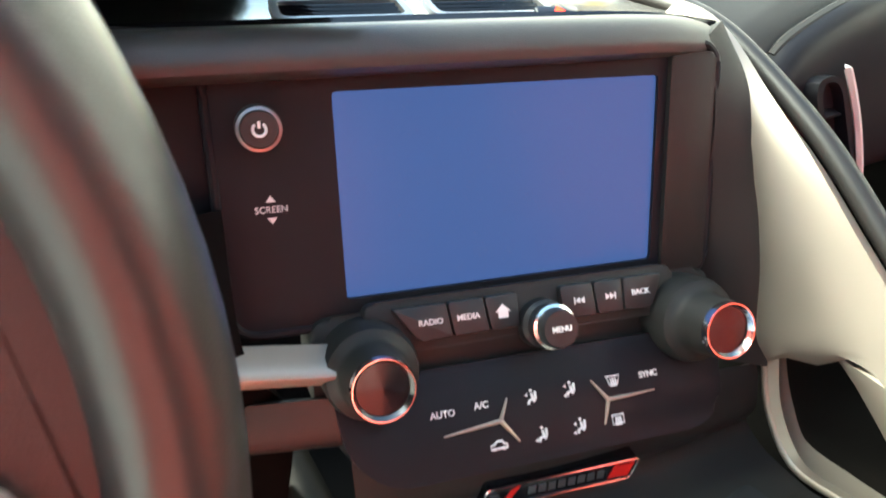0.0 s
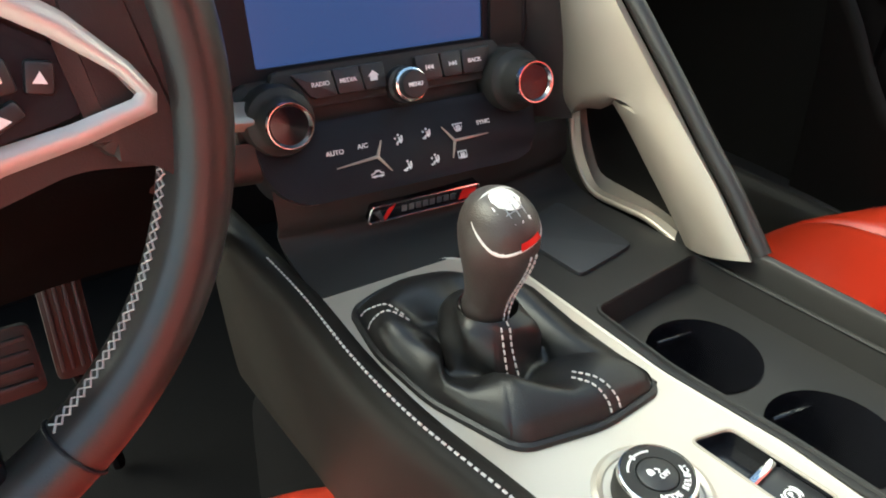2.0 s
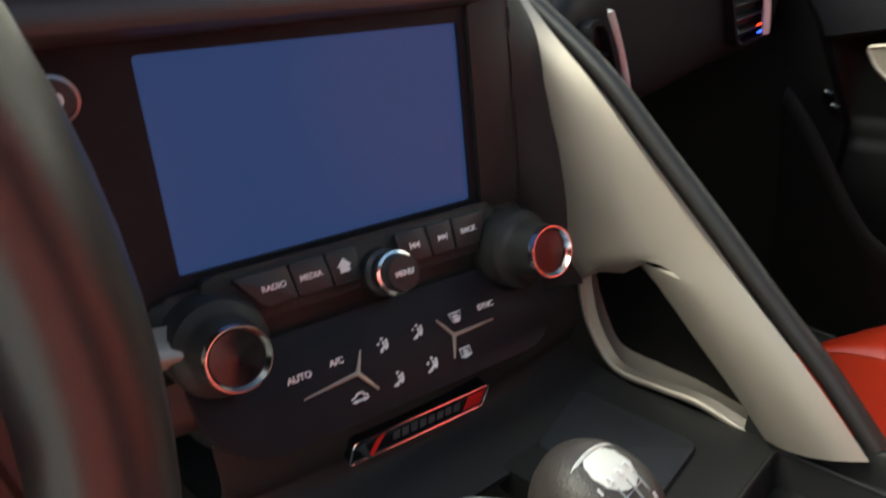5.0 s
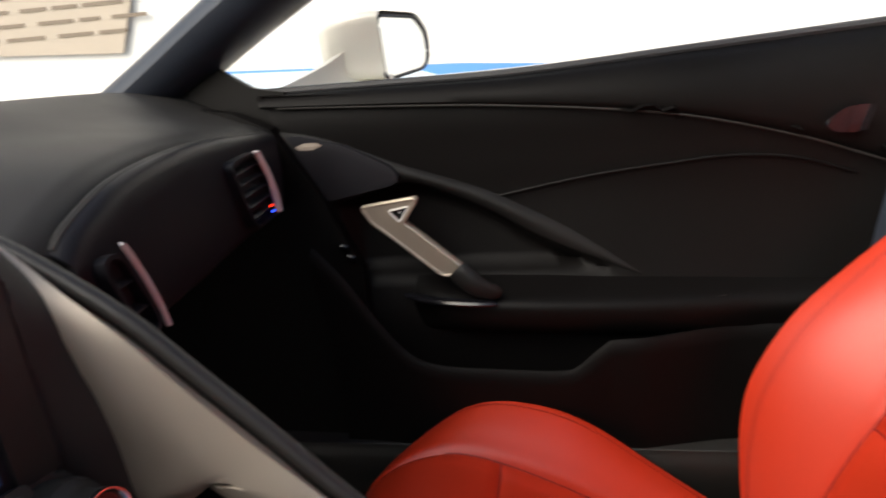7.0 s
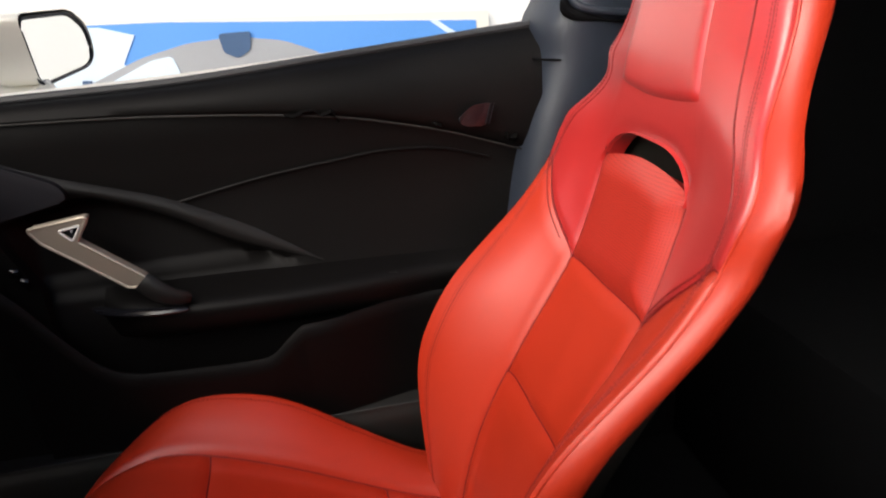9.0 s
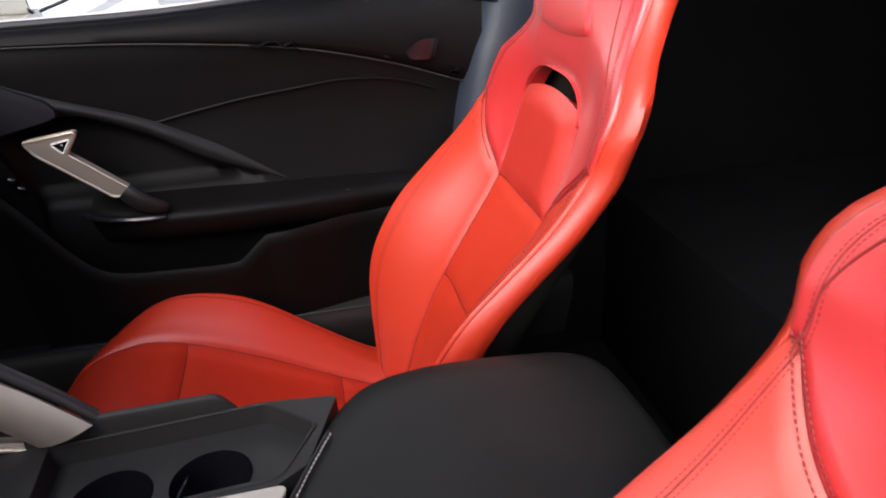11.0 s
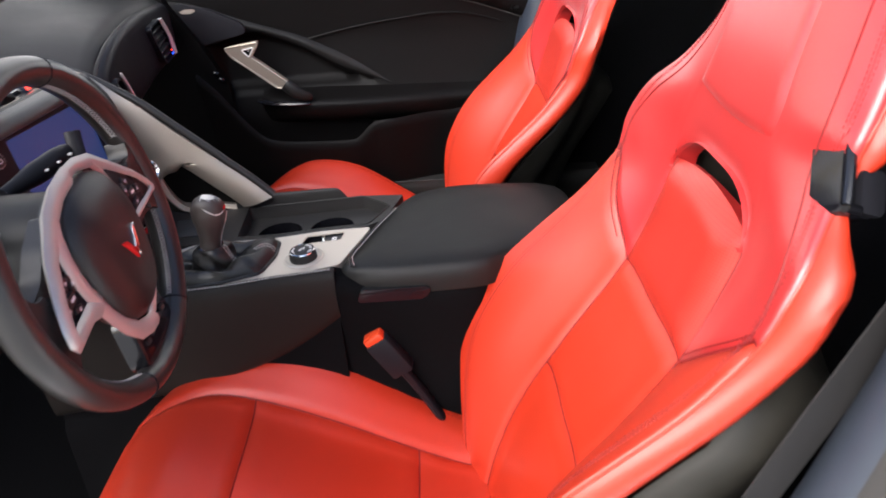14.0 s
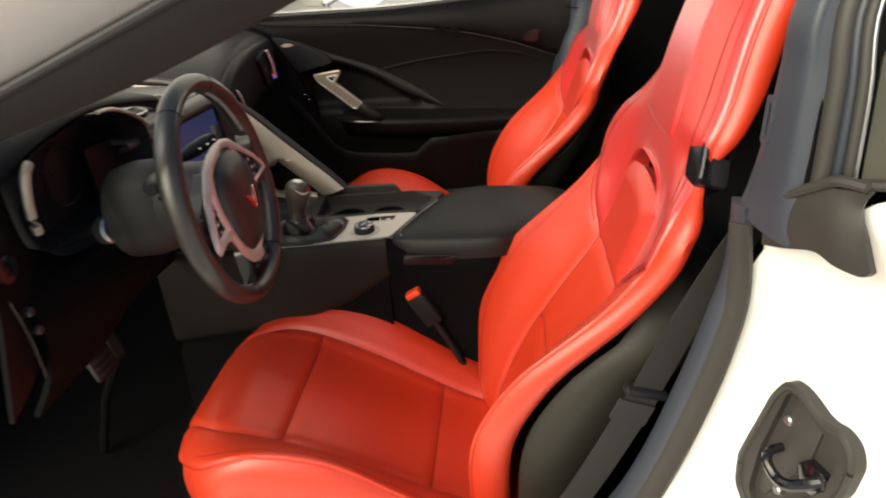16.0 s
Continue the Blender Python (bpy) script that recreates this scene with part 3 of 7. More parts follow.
def build_seat(x, out):
    """One seat; out is the side of its door."""
    DOOR_SIDE[0] = out
    seat = thing("car_seat", (x, 0.0, 0.16), "bright red leather sports seat with raised bolsters", "car seat", "front seats")

    def add(name, bm, mat=RED, label="", parent=None):
        return part(name, shifted(bm, x), mat, parent or seat, label, sharp=50)

    # backrest panels
    add("backrest_panel", pad(back_point, -0.36, 0.36, 0.19, 0.455, 24, 18))
    add("backrest_panel", pad(back_point, -0.36, 0.36, 0.455, 0.605, 24, 14))
    add("backrest_panel", pad(back_point, -0.36, 0.36, 0.605, lambda q: 0.746 - 0.014 * (q / 0.36) ** 2, 28, 20, 0.017, 0.032), PERF, "perforated red leather panel below the slot")
    for s in (-1, 1):
        add("bolster", pad(back_point, s * 0.36, s * 1.0, 0.19, v_seam, 28, 40, 0.004, 0.008, (True, False, True, True)))
        add("shoulder", pad(back_point, s * 0.36, s * 1.0, v_seam, 1.045, 30, 50, 0.004, 0.008, (True, False, True, True), 0.726), VINYL, "red leather shoulder wing and headrest side")
    add("head_rest", pad(back_point, -0.36, 0.36, lambda q: 0.770 - 0.038 * abs(q / 0.36) ** 4, 1.045, 28, 28, 0.004, 0.008, (False, False, True, True)), VINYL, "tall red leather headrest joined to the backrest")

    grid = []
    for i in range(25):
        z = 0.818 + 0.185 * i / 24
        row = []
        for j in range(25):
            f = -1 + 2 * j / 24
            half = 0.40 + 0.03 * (i / 24)
            z2 = z - 0.008 * (1 - f * f) * (1 - i / 24)
            d = min((1 - abs(f)) * 0.07, 0.185 * i / 24, 0.185 * (1 - i / 24))
            k = min(1.0, d / 0.010)
            row.append(back_point(f * half, z2) + Vector((0, -0.002 + 0.0085 * (1 - (1 - k) ** 2), 0)))
        grid.append(row)
    add("head_pad", sheet(grid), VINYL, "raised red leather head pad")

    # slot walls below the headrest
    loop = [(0.366 * (-1 + 2 * k / 16), 0.770 - 0.038 * abs(-1 + 2 * k / 16) ** 4) for k in range(17)]
    loop += [(0.366 * (1 - 2 * k / 16), 0.729 - 0.006 * (1 - 2 * k / 16) ** 2) for k in range(17)]
    rings = [[back_point(q, z) + Vector((0, dy, 0)) for q, z in loop] for dy in (0.004, -0.008, -0.016, -0.026)]
    add("slot_lining", sheet(rings, 0.0, wrap=True), VINYL, "red leather lining of the harness slot")

    # shell behind
    rings = []
    for i in range(33):
        z = 0.17 + 0.865 * i / 32
        w, y, b = along(BACK_WIDE, z), along(BACK_LINE, z), along(BACK_WING, z)
        head = max(0.0, min(1.0, (z - 0.74) / 0.08))
        e = y + 0.97 * b - 0.022 * head - 0.030
        slim = max(0.0, min(1.0, (z - 0.60) / 0.09))
        slim = slim * slim * (3 - 2 * slim)
        deep = (0.115 - 0.045 * head) * (1 - 0.70 * slim)
        w *= 1 - 0.17 * slim
        half = []
        for sgn in (-1, 1):
            tuck = 0.0 if sgn == out else 1.0 - slim
            k = w * (1 - 0.16 * tuck)
            side = [(0.97 * k, e - 0.040 + 0.036 * slim), (k * (1.02 - 0.08 * slim), e - 0.058 + 0.050 * slim + 0.02 * tuck), (k * (1.02 - 0.12 * slim), e - 0.105 + 0.090 * slim + 0.055 * tuck), (0.86 * k, min(e - 0.115 + 0.098 * slim, y - deep * 0.95) + 0.080 * tuck), (0.4 * k, y - deep - 0.02 + 0.065 * tuck)]
            half.append([(sgn * px, py, z) for px, py in side])
        rings.append(curve(half[0] + [(0, y - deep - 0.024, z)] + half[1][::-1], 26))
    add("seat_shell", sheet(rings), OLIVE, "charcoal plastic back shell of the seat")

    # red side gussets behind the outer seam, with piping
    for s in (-1, 1):
        grid = []
        for i in range(61):
            z = 0.22 + 0.825 * i / 60
            p = back_point(s, z)
            notch = swell(z, 0.806, 0.045) if s == out else 0.0
            deep = along(GUSSET, z) * (1 - 0.75 * notch)
            grid.append([p + Vector((s * dx * along(FLARE, z) * (1 - 0.8 * notch), 0.0020 - (deep + 0.0020) * f, 0)) for f, dx in ((-0.02, -0.1), (0.06, 0.30), (0.25, 0.78), (0.55, 1.0), (0.85, 0.80), (1.0, 0.25), (1.06, -1.6))])
        add("side_gusset", sheet(grid), RED, "red leather side of the backrest")
        line = [back_point(s, 0.22 + 0.825 * k / 80) + Vector((s * 0.001 + x, 0.0022, 0)) for k in range(81)]
        part("piping", tube(line, 0.0016, 8), RED, seat)
        grid = []
        for i in range(41):
            y = -0.12 + 0.572 * i / 40
            p = cushion_point(s, y)
            grid.append([p + Vector((s * (dx - 0.010 * f * max(0.0, (y - 0.30) / 0.14)), -0.012 * f * max(0.0, (y - 0.30) / 0.14), -0.155 * f)) for f, dx in ((-0.01, -0.001), (0.03, 0.005), (0.10, 0.010), (0.25, 0.013), (0.55, 0.011), (0.8, 0.006), (1.0, -0.002))])
        add("side_gusset", sheet(grid), RED, "red leather side of the cushion")
        line = [cushion_point(s, -0.12 + 0.44 * k / 60) + Vector((s * 0.001 + x, 0, 0.0030)) for k in range(61)]
        part("piping", tube(line, 0.0014, 8), RED, seat)

    # cushion panels
    add("cushion_panel", pad(cushion_point, -0.54, 0.54, -0.13, 0.024, 24, 12))
    add("cushion_panel", pad(cushion_point, -0.54, 0.54, 0.024, 0.25, 24, 18))
    add("cushion_front", pad(cushion_point, -0.54, 0.54, 0.25, 0.462, 24, 22))
    for s in (-1, 1):
        add("cushion_bolster", pad(cushion_point, s * 0.54, s * 1.0, -0.13, 0.462, 26, 44, 0.006, 0.010))
    skirt = []
    for i in range(30):
        f = i / 29
        y = -0.13 + 0.500 * f
        w = along(CUSH_WIDE, y)
        skirt.append((w * 0.94, y))
    outline = [(px, py) for px, py in skirt] + [(-px, py) for px, py in reversed(skirt)]
    rings = []
    for z, k in ((None, 1.0), (0.215, 0.99), (0.17, 0.95)):
        rings.append([(px * k, py, (along(CUSH_LINE, py) - 0.05 + max(0, along(CUSH_WING, py)) * 0.2) if z is None else min(z, along(CUSH_LINE, py) - 0.055)) for px, py in outline])
    add("seat_base", sheet(rings, 0.0, wrap=True), OLIVE, "black plastic seat base")

    # seams between the panels
    def seam(point, pairs, n, sink=0.0018):
        axis = Vector((0, sink, 0)) if point is back_point else Vector((0, 0, sink))
        line = [point(p.x, p.y) - axis + Vector((x, 0, 0)) for p in curve([Vector((a, b, 0)) for a, b in pairs], n)]
        part("seam", tube(line, 0.0011, 6), RED_SEAM, seat)

    for s in (-1, 1):
        seam(back_point, [(s * 0.36, 0.20), (s * 0.36, 0.33), (s * 0.36, 0.455), (s * 0.36, 0.605), (s * 0.36, 0.67), (s * 0.36, 0.735)], 50)
        seam(back_point, [(s * (0.36 + 0.62 * k / 12), v_seam(0.36 + 0.62 * k / 12)) for k in range(13)], 40)
        seam(back_point, [(s * q, z) for z, q in ((0.705, 0.86), (0.74, 0.82), (0.78, 0.76), (0.84, 0.70), (0.92, 0.70), (1.03, 0.72))], 50, -0.0022)
        seam(cushion_point, [(s * 0.54, -0.12), (s * 0.54, 0.02), (s * 0.54, 0.15), (s * 0.54, 0.25), (s * 0.54, 0.32)], 50)
    for z in (0.455, 0.605):
        seam(back_point, [(-0.36 + 0.12 * k, z) for k in range(7)], 24)
    for y in (0.024, 0.25):
        seam(cushion_point, [(-0.54 + 0.135 * k, y) for k in range(9)], 24)
    border = [back_point(f * (0.40 + 0.03 * g), 0.818 + 0.185 * g - 0.008 * (1 - f * f) * (1 - g)) + Vector((x, -0.0005, 0)) for f, g in [(-1, 0.96), (-1, 0.6), (-1, 0.3), (-1, 0.06), (-0.94, 0.0), (-0.5, 0.0), (0, 0), (0.5, 0), (0.94, 0.0), (1, 0.06), (1, 0.3), (1, 0.6), (1, 0.96)]]
    part("seam", tube(curve(border, 70), 0.0011, 6), RED_SEAM, seat)

    # thread lines along the seams
    def proud(q, z, h):
        p = back_point(q, z)
        n = (back_point(q + 0.004, z) - back_point(q - 0.004, z)).cross(back_point(q, z + 0.002) - back_point(q, z - 0.002)).normalized()
        return p + (n if n.y > 0 else -n) * h + Vector((x, 0, 0))

    edge_q = [(0.24, 0.80), (0.60, 0.80), (0.68, 0.84), (0.74, 0.83), (0.84, 0.82), (1.03, 0.82)]
    for s in (-1, 1):
        for dq in (0.035, 0.085):
            line = [proud(s * (0.36 + 0.5 * k / 20 + dq), 0.612 + 0.100 * k / 20 + 0.005, 0.0026) for k in range(1, 20)]
            stitches("seam_thread", line, RED_SEAM, seat, 0.0050, 0.0008)
        for dq in (-0.020, 0.020):
            line = [proud(s * (along(edge_q, z) + dq), z, 0.0021) for z in [0.26 + 0.77 * k / 60 for k in range(61)]]
            stitches("seam_thread", line, RED_SEAM, seat, 0.0045, 0.00038)
        line = [proud(s * along(edge_q, z), z, 0.0016) for z in [0.24 + 0.80 * k / 70 for k in range(71)]]
        part("seam", tube(line, 0.0008, 6), RED_SEAM, seat)
        line = [cushion_point(s * 0.86, -0.08 + 0.44 * k / 30) + Vector((x, 0.0, 0.0060)) for k in range(31)]
        stitches("seam_thread", line, RED_SEAM, seat, 0.006, 0.0006)
    return seat


build_seat(SEAT_X, -1)
passenger_seat = build_seat(0.380, 1)
passenger_seat.matrix_world = pose(0.380, -0.002, 0.159, -1.3, 0, 0)


# ---- centre stack ----
def holed(outer, holes, low, high, m=Matrix(), smooth=0.0):
    """A flat body with openings through it."""
    bm = bmesh.new()
    edges = []
    for loop in (outer, *holes):
        vs = [bm.verts.new((px, py, high)) for px, py in loop]
        edges += [bm.edges.new((vs[i], vs[(i + 1) % len(vs)])) for i in range(len(vs))]
    made = bmesh.ops.triangle_fill(bm, edges=edges, use_beauty=True)
    faces = [g for g in made["geom"] if isinstance(g, bmesh.types.BMFace)]
    ext = bmesh.ops.extrude_face_region(bm, geom=faces)
    vs = [g for g in ext["geom"] if isinstance(g, bmesh.types.BMVert)]
    bmesh.ops.translate(bm, vec=(0, 0, low - high), verts=vs)
    bm.transform(m)
    return bm


def ring_outline(cx, cy, r, n=28, ry=None):
    return [(cx + r * math.cos(2 * math.pi * k / n), cy + (ry or r) * math.sin(2 * math.pi * k / n)) for k in range(n)]


def rect(x0, y0, x1, y1):
    return [(x0, y0), (x1, y0), (x1, y1), (x0, y1)]


def shift(x, y, z=0.0):
    return Matrix.Translation((x, y, z))


STACK = frame_m((-0.05, 0.4755, 0.0), (0.987, -0.160, 0), (0, 0, 1))
SCR = STACK @ shift(0, 0.666, 0) @ pose(0, 0, 0, -7)
stack = thing("centre_stack", (-0.05, 0.47, 0.54), "black centre stack with a lit blue screen and climate controls", "dashboard console")
bezel = part("screen_bezel", holed(rounded(rect(-0.142, -0.010, 0.112, 0.114), 0.014), [rounded(rect(-0.0885, 0.0015, 0.0785, 0.0995), 0.002, 2)], -0.03, 0.004, SCR), BEZEL, stack, "satin black screen surround")
part("screen", prism(rect(-0.0895, 0.0005, 0.0795, 0.1005), -0.004, 0.0015, SCR), SCREEN, stack, "plain blue lit touch screen")
part("bezel_lip", tube([SCR @ Vector((px, py, 0.004)) for px, py in rounded(rect(-0.143, -0.011, 0.113, 0.115), 0.015, 6)], 0.0022, 8, closed=True), PANEL, stack)
part("bezel_side", prism(rounded(rect(0.0835, -0.006, 0.110, 0.110), 0.003), 0.004, 0.0075, SCR, 0.002), PLASTIC, bezel, "grey-brown strip beside the screen")

knob_m = SCR @ shift(-0.1215, 0.0860, 0.004) @ Matrix.Diagonal((0.66, 0.66, 0.8, 1))
power = part("power_knob", lathe([(0.0155, 0.0), (0.0155, 0.002), (0.0125, 0.003), (0.0125, 0.012), (0.0115, 0.0135), (0.0, 0.0138)], knob_m), BUTTON, stack, "round black power knob")
part("knob_ring", lathe([(0.0126, 0.009), (0.0146, 0.009), (0.0146, 0.0118), (0.0126, 0.0122)], knob_m), GUNMETAL, power, "knurled metal ring")
bm = tube([knob_m @ Vector((0.0042 * math.sin(a), 0.0042 * math.cos(a), 0.0143)) for a in [0.6 + 5.08 * k / 20 for k in range(21)]], 0.0007, 6)
tube([knob_m @ Vector((0, 0.001, 0.0143)), knob_m @ Vector((0, 0.0055, 0.0143))], 0.0007, 6, bm=bm)
part("power_symbol", bm, WHITE_INK, power, "white power symbol")
word("screen_lettering", "SCREEN", 0.0042, SCR @ shift(-0.1195, 0.0490, 0.0045), WHITE_INK, stack)
bm = bmesh.new()
for sgn in (1, -1):
    prism([(-0.0022, 0.0), (0.0022, 0.0), (0, 0.003)], 0, 0.0004, SCR @ shift(-0.1195, 0.0490 + sgn * 0.0036, 0.0045) @ Matrix.Diagonal((1, sgn, 1, 1)), bm=bm)
part("arrow_marks", bm, WHITE_INK, stack)

# brow over the screen and the recess with the hazard switch
rows = []
for px in (-0.26, -0.16, -0.05, 0.015, 0.045, 0.066, 0.080):
    y0 = 0.470 - 0.11 * px
    end = max(0.0, (px - 0.02) / 0.06) ** 2
    y0 += 0.022 * end
    rows.append([(px, y0 + 0.014, 0.771 - 0.006 * end), (px, y0 - 0.003, 0.777 - 0.006 * end), (px, y0 - 0.002, 0.787 - 0.008 * end), (px, y0 + 0.008, 0.7935 - 0.008 * end), (px, y0 + 0.030, 0.793 - 0.006 * end)])
part("brow", skin(rows, 24, 16, 0.008), BROW, stack, "padded brow over the screen")
rows = [[(-0.30, 0.530, 0.792), (-0.14, 0.512, 0.792), (-0.04, 0.502, 0.792), (0.04, 0.494, 0.789), (0.085, 0.492, 0.782)], [(-0.30, 0.545, 0.781), (-0.14, 0.530, 0.781), (-0.04, 0.520, 0.781), (0.03, 0.512, 0.783), (0.088, 0.508, 0.782)],
        [(-0.30, 0.64, 0.784), (-0.14, 0.63, 0.784), (-0.02, 0.61, 0.785), (0.05, 0.585, 0.787), (0.090, 0.56, 0.787)], [(-0.30, 0.72, 0.800), (-0.14, 0.72, 0.800), (-0.02, 0.70, 0.802), (0.045, 0.66, 0.800), (0.088, 0.60, 0.794)]]
recess = part("top_recess", skin(rows, 16, 20, 0.006), GLOSS, stack, "dark glossy recess above the screen")
for k, px in enumerate((-0.105, -0.02)):
    slot_m = frame_m((px, 0.560 - 0.1 * px, 0.792), (0.994, -0.11, 0), (0, 0.9, 0.25))
    vent = part("top_vent", holed(rounded(rect(-0.037, -0.016, 0.037, 0.016), 0.008), [rounded(rect(-0.033, -0.012, 0.033, 0.012), 0.006)], 0, 0.004, slot_m), GUNMETAL, stack, "slim grey-framed demister vent")
    for j in range(4):
        part("slat", box(0.064, 0.0022, 0.006, slot_m @ shift(0, -0.009 + 0.006 * j, 0.0) @ pose(0, 0, 0, 35), 0.0006), GLOSS, vent)
haz = frame_m((0.010, 0.535, 0.790), (0.994, -0.11, 0), (0, 0.8, 0.5))
hazard = part("hazard_switch", box(0.026, 0.014, 0.005, haz, 0.002), GLOSS, stack, "black hazard switch")
part("hazard_triangle", prism([(-0.006, -0.004), (0.006, -0.004), (0, 0.005)], 0.0026, 0.0032, haz), LED_RED, hazard, "red warning triangle")

# button strip with the menu knob
BTN = STACK @ shift(0.002, 0.6585, 0.0205) @ pose(0, 0, 0, -24)
part("button_shelf", prism(rounded(rect(-0.085, -0.0135, 0.083, 0.0125), 0.006), -0.03, -0.002, BTN, 0.002), PLASTIC, stack, "dark grey shelf that carries the buttons")


def key(poly, label, text=None, at=0.0, size=0.0040):
    b = part("button", prism(rounded(poly, 0.0022, 3), -0.002, 0.0022, BTN, 0.0008), BUTTON, stack, label)
    if text:
        word("button_lettering", text, size, BTN @ shift(at, 0.0, 0.0024), WHITE_INK, b, bold=0.00008)
    return b


key([(-0.0725, 0.0085), (-0.0455, 0.0085), (-0.0435, -0.0085), (-0.0605, -0.0085)], "black radio key", "RADIO", -0.0540)
key([(-0.0447, 0.0085), (-0.0265, 0.0085), (-0.0245, -0.0085), (-0.0427, -0.0085)], "black media key", "MEDIA", -0.0350)
home = key([(-0.0257, 0.0085), (-0.0085, 0.0085), (-0.0085, -0.0085), (-0.0237, -0.0085)], "black home key")
part("home_symbol", prism([(-0.0026, -0.003), (0.0026, -0.003), (0.0026, 0.0), (0.0040, 0.0), (0.0, 0.004), (-0.0040, 0.0), (-0.0026, 0.0)], 0.0022, 0.0026, BTN @ shift(-0.017, 0)), WHITE_INK, home)
prev_key = key([(0.0145, 0.0085), (0.0330, 0.0085), (0.0340, -0.0085), (0.0160, -0.0085)], "black skip-back key")
next_key = key([(0.0338, 0.0085), (0.0500, 0.0085), (0.0495, -0.0085), (0.0348, -0.0085)], "black skip-forward key")
key([(0.0508, 0.0085), (0.0740, 0.0085), (0.0660, -0.0085), (0.0503, -0.0085)], "black back key", "BACK", 0.0600)
for k, (at, sgn) in ((prev_key, (0.025, -1)), (next_key, (0.0423, 1))):
    bm = bmesh.new()
    for j in (0, 1):
        prism([(0, -0.0017), (0.0026, 0), (0, 0.0017)], 0.0022, 0.0026, BTN @ shift(at, 0) @ Matrix.Diagonal((sgn, 1, 1, 1)) @ shift(-0.0026 + 0.0026 * j, 0), bm=bm)
    prism(rect(0.0026, -0.0018, 0.0033, 0.0018), 0.0022, 0.0026, BTN @ shift(at, 0) @ Matrix.Diagonal((sgn, 1, 1, 1)), bm=bm)
    part("skip_symbol", bm, WHITE_INK, k)
MENU = STACK @ shift(0.0060, 0.6505, 0.024) @ pose(0, 0, 0, -20) @ Matrix.Diagonal((0.88, 0.88, 1, 1))
menu = part("menu_knob", lathe([(0.0145, -0.004), (0.0140, 0.004), (0.0118, 0.006), (0.0108, 0.020), (0.0100, 0.0222), (0.0, 0.0226)], MENU), BUTTON, stack, "round black menu knob")
part("knob_ring", lathe([(0.0110, 0.012), (0.0128, 0.012), (0.0128, 0.0150), (0.0110, 0.0155)], MENU), CHROME, menu, "thin bright ring")
word("button_lettering", "MENU", 0.0042, MENU @ shift(0, 0, 0.0228), WHITE_INK, menu, bold=0.00008)

# housing behind the knobs and keys
part("control_housing", prism(rounded(rect(-0.112, -0.030, 0.112, 0.022), 0.012), -0.05, 0.004, STACK @ shift(0.003, 0.640, 0.012) @ pose(0, 0, 0, -20), 0.004), PLASTIC, stack, "dark grey housing that carries keys and knobs")

# temperature knobs
for px in (-0.0835, 0.0910):
    km = STACK @ shift(px, 0.6408, 0.024) @ pose(0, 0, 0, -16) @ Matrix.Diagonal((0.78, 0.78, 1, 1))
    k = part("temperature_knob", lathe([(0.0300, -0.020), (0.0295, 0.008), (0.0275, 0.0125), (0.0225, 0.0145), (0.0200, 0.018), (0.0190, 0.032), (0.0184, 0.0340), (0.0145, 0.0345), (0.0145, 0.033), (0.0, 0.033)], km), PLASTIC, stack, "round dark grey temperature knob with a display face")
    part("chrome_ring", lathe([(0.0145, 0.033), (0.0172, 0.0375), (0.0180, 0.0375), (0.0186, 0.035), (0.0186, 0.033)], km), CHROME, k, "polished chrome ring")
    part("display_face", lathe([(0.0, 0.0332), (0.0150, 0.0332), (0.0150, 0.0345), (0.0, 0.0350)], km), GLOSS, k, "glossy black display")

# climate panel
HV = STACK @ shift(0.0055, 0.6075, 0.0415) @ pose(0, 0, 0, -31)
climate = part("climate_panel", prism(rounded([(-0.108, 0.032), (0.104, 0.032), (0.100, -0.010), (0.085, -0.0215), (-0.085, -0.0215), (-0.104, -0.004)], 0.012), -0.05, 0.0, HV, 0.003), PANEL, stack, "matt black climate touch panel with white symbols")
word("symbol", "AUTO", 0.0045, HV @ shift(-0.0560, 0.0095, 0.0003), WHITE_INK, climate, bold=0.00008)
word("symbol", "A/C", 0.0045, HV @ shift(-0.0360, 0.0105, 0.0003), WHITE_INK, climate, bold=0.00008)
word("symbol", "SYNC", 0.0043, HV @ shift(0.0580, 0.0110, 0.0003), WHITE_INK, climate, bold=0.00008)


def strip(bm, pts, w, m, up=0.0007):
    tube([m @ Vector((px, py, 0.0004)) for px, py in pts], w, 6, bm=bm)
    return bm


def seat_symbol(px, py, arrows):
    bm = bmesh.new()
    m = HV @ shift(px, py) @ Matrix.Diagonal((0.72, 0.72, 1, 1))
    prism(ring_outline(0.0005, 0.0050, 0.0011, 12), 0, 0.0005, m, bm=bm)
    strip(bm, [(0.0008, 0.0030), (0.0012, -0.0010), (-0.0018, -0.0020), (-0.0022, -0.0042)], 0.0008, m)
    strip(bm, [(0.0036, 0.0042), (0.0034, -0.0005), (0.0016, -0.0030)], 0.0007, m)
    for ax, ay in arrows:
        prism([(ax - 0.0014, ay), (ax + 0.0008, ay + 0.0013), (ax + 0.0008, ay - 0.0013)], 0, 0.0005, m, bm=bm)
    part("symbol", bm, WHITE_INK, climate)


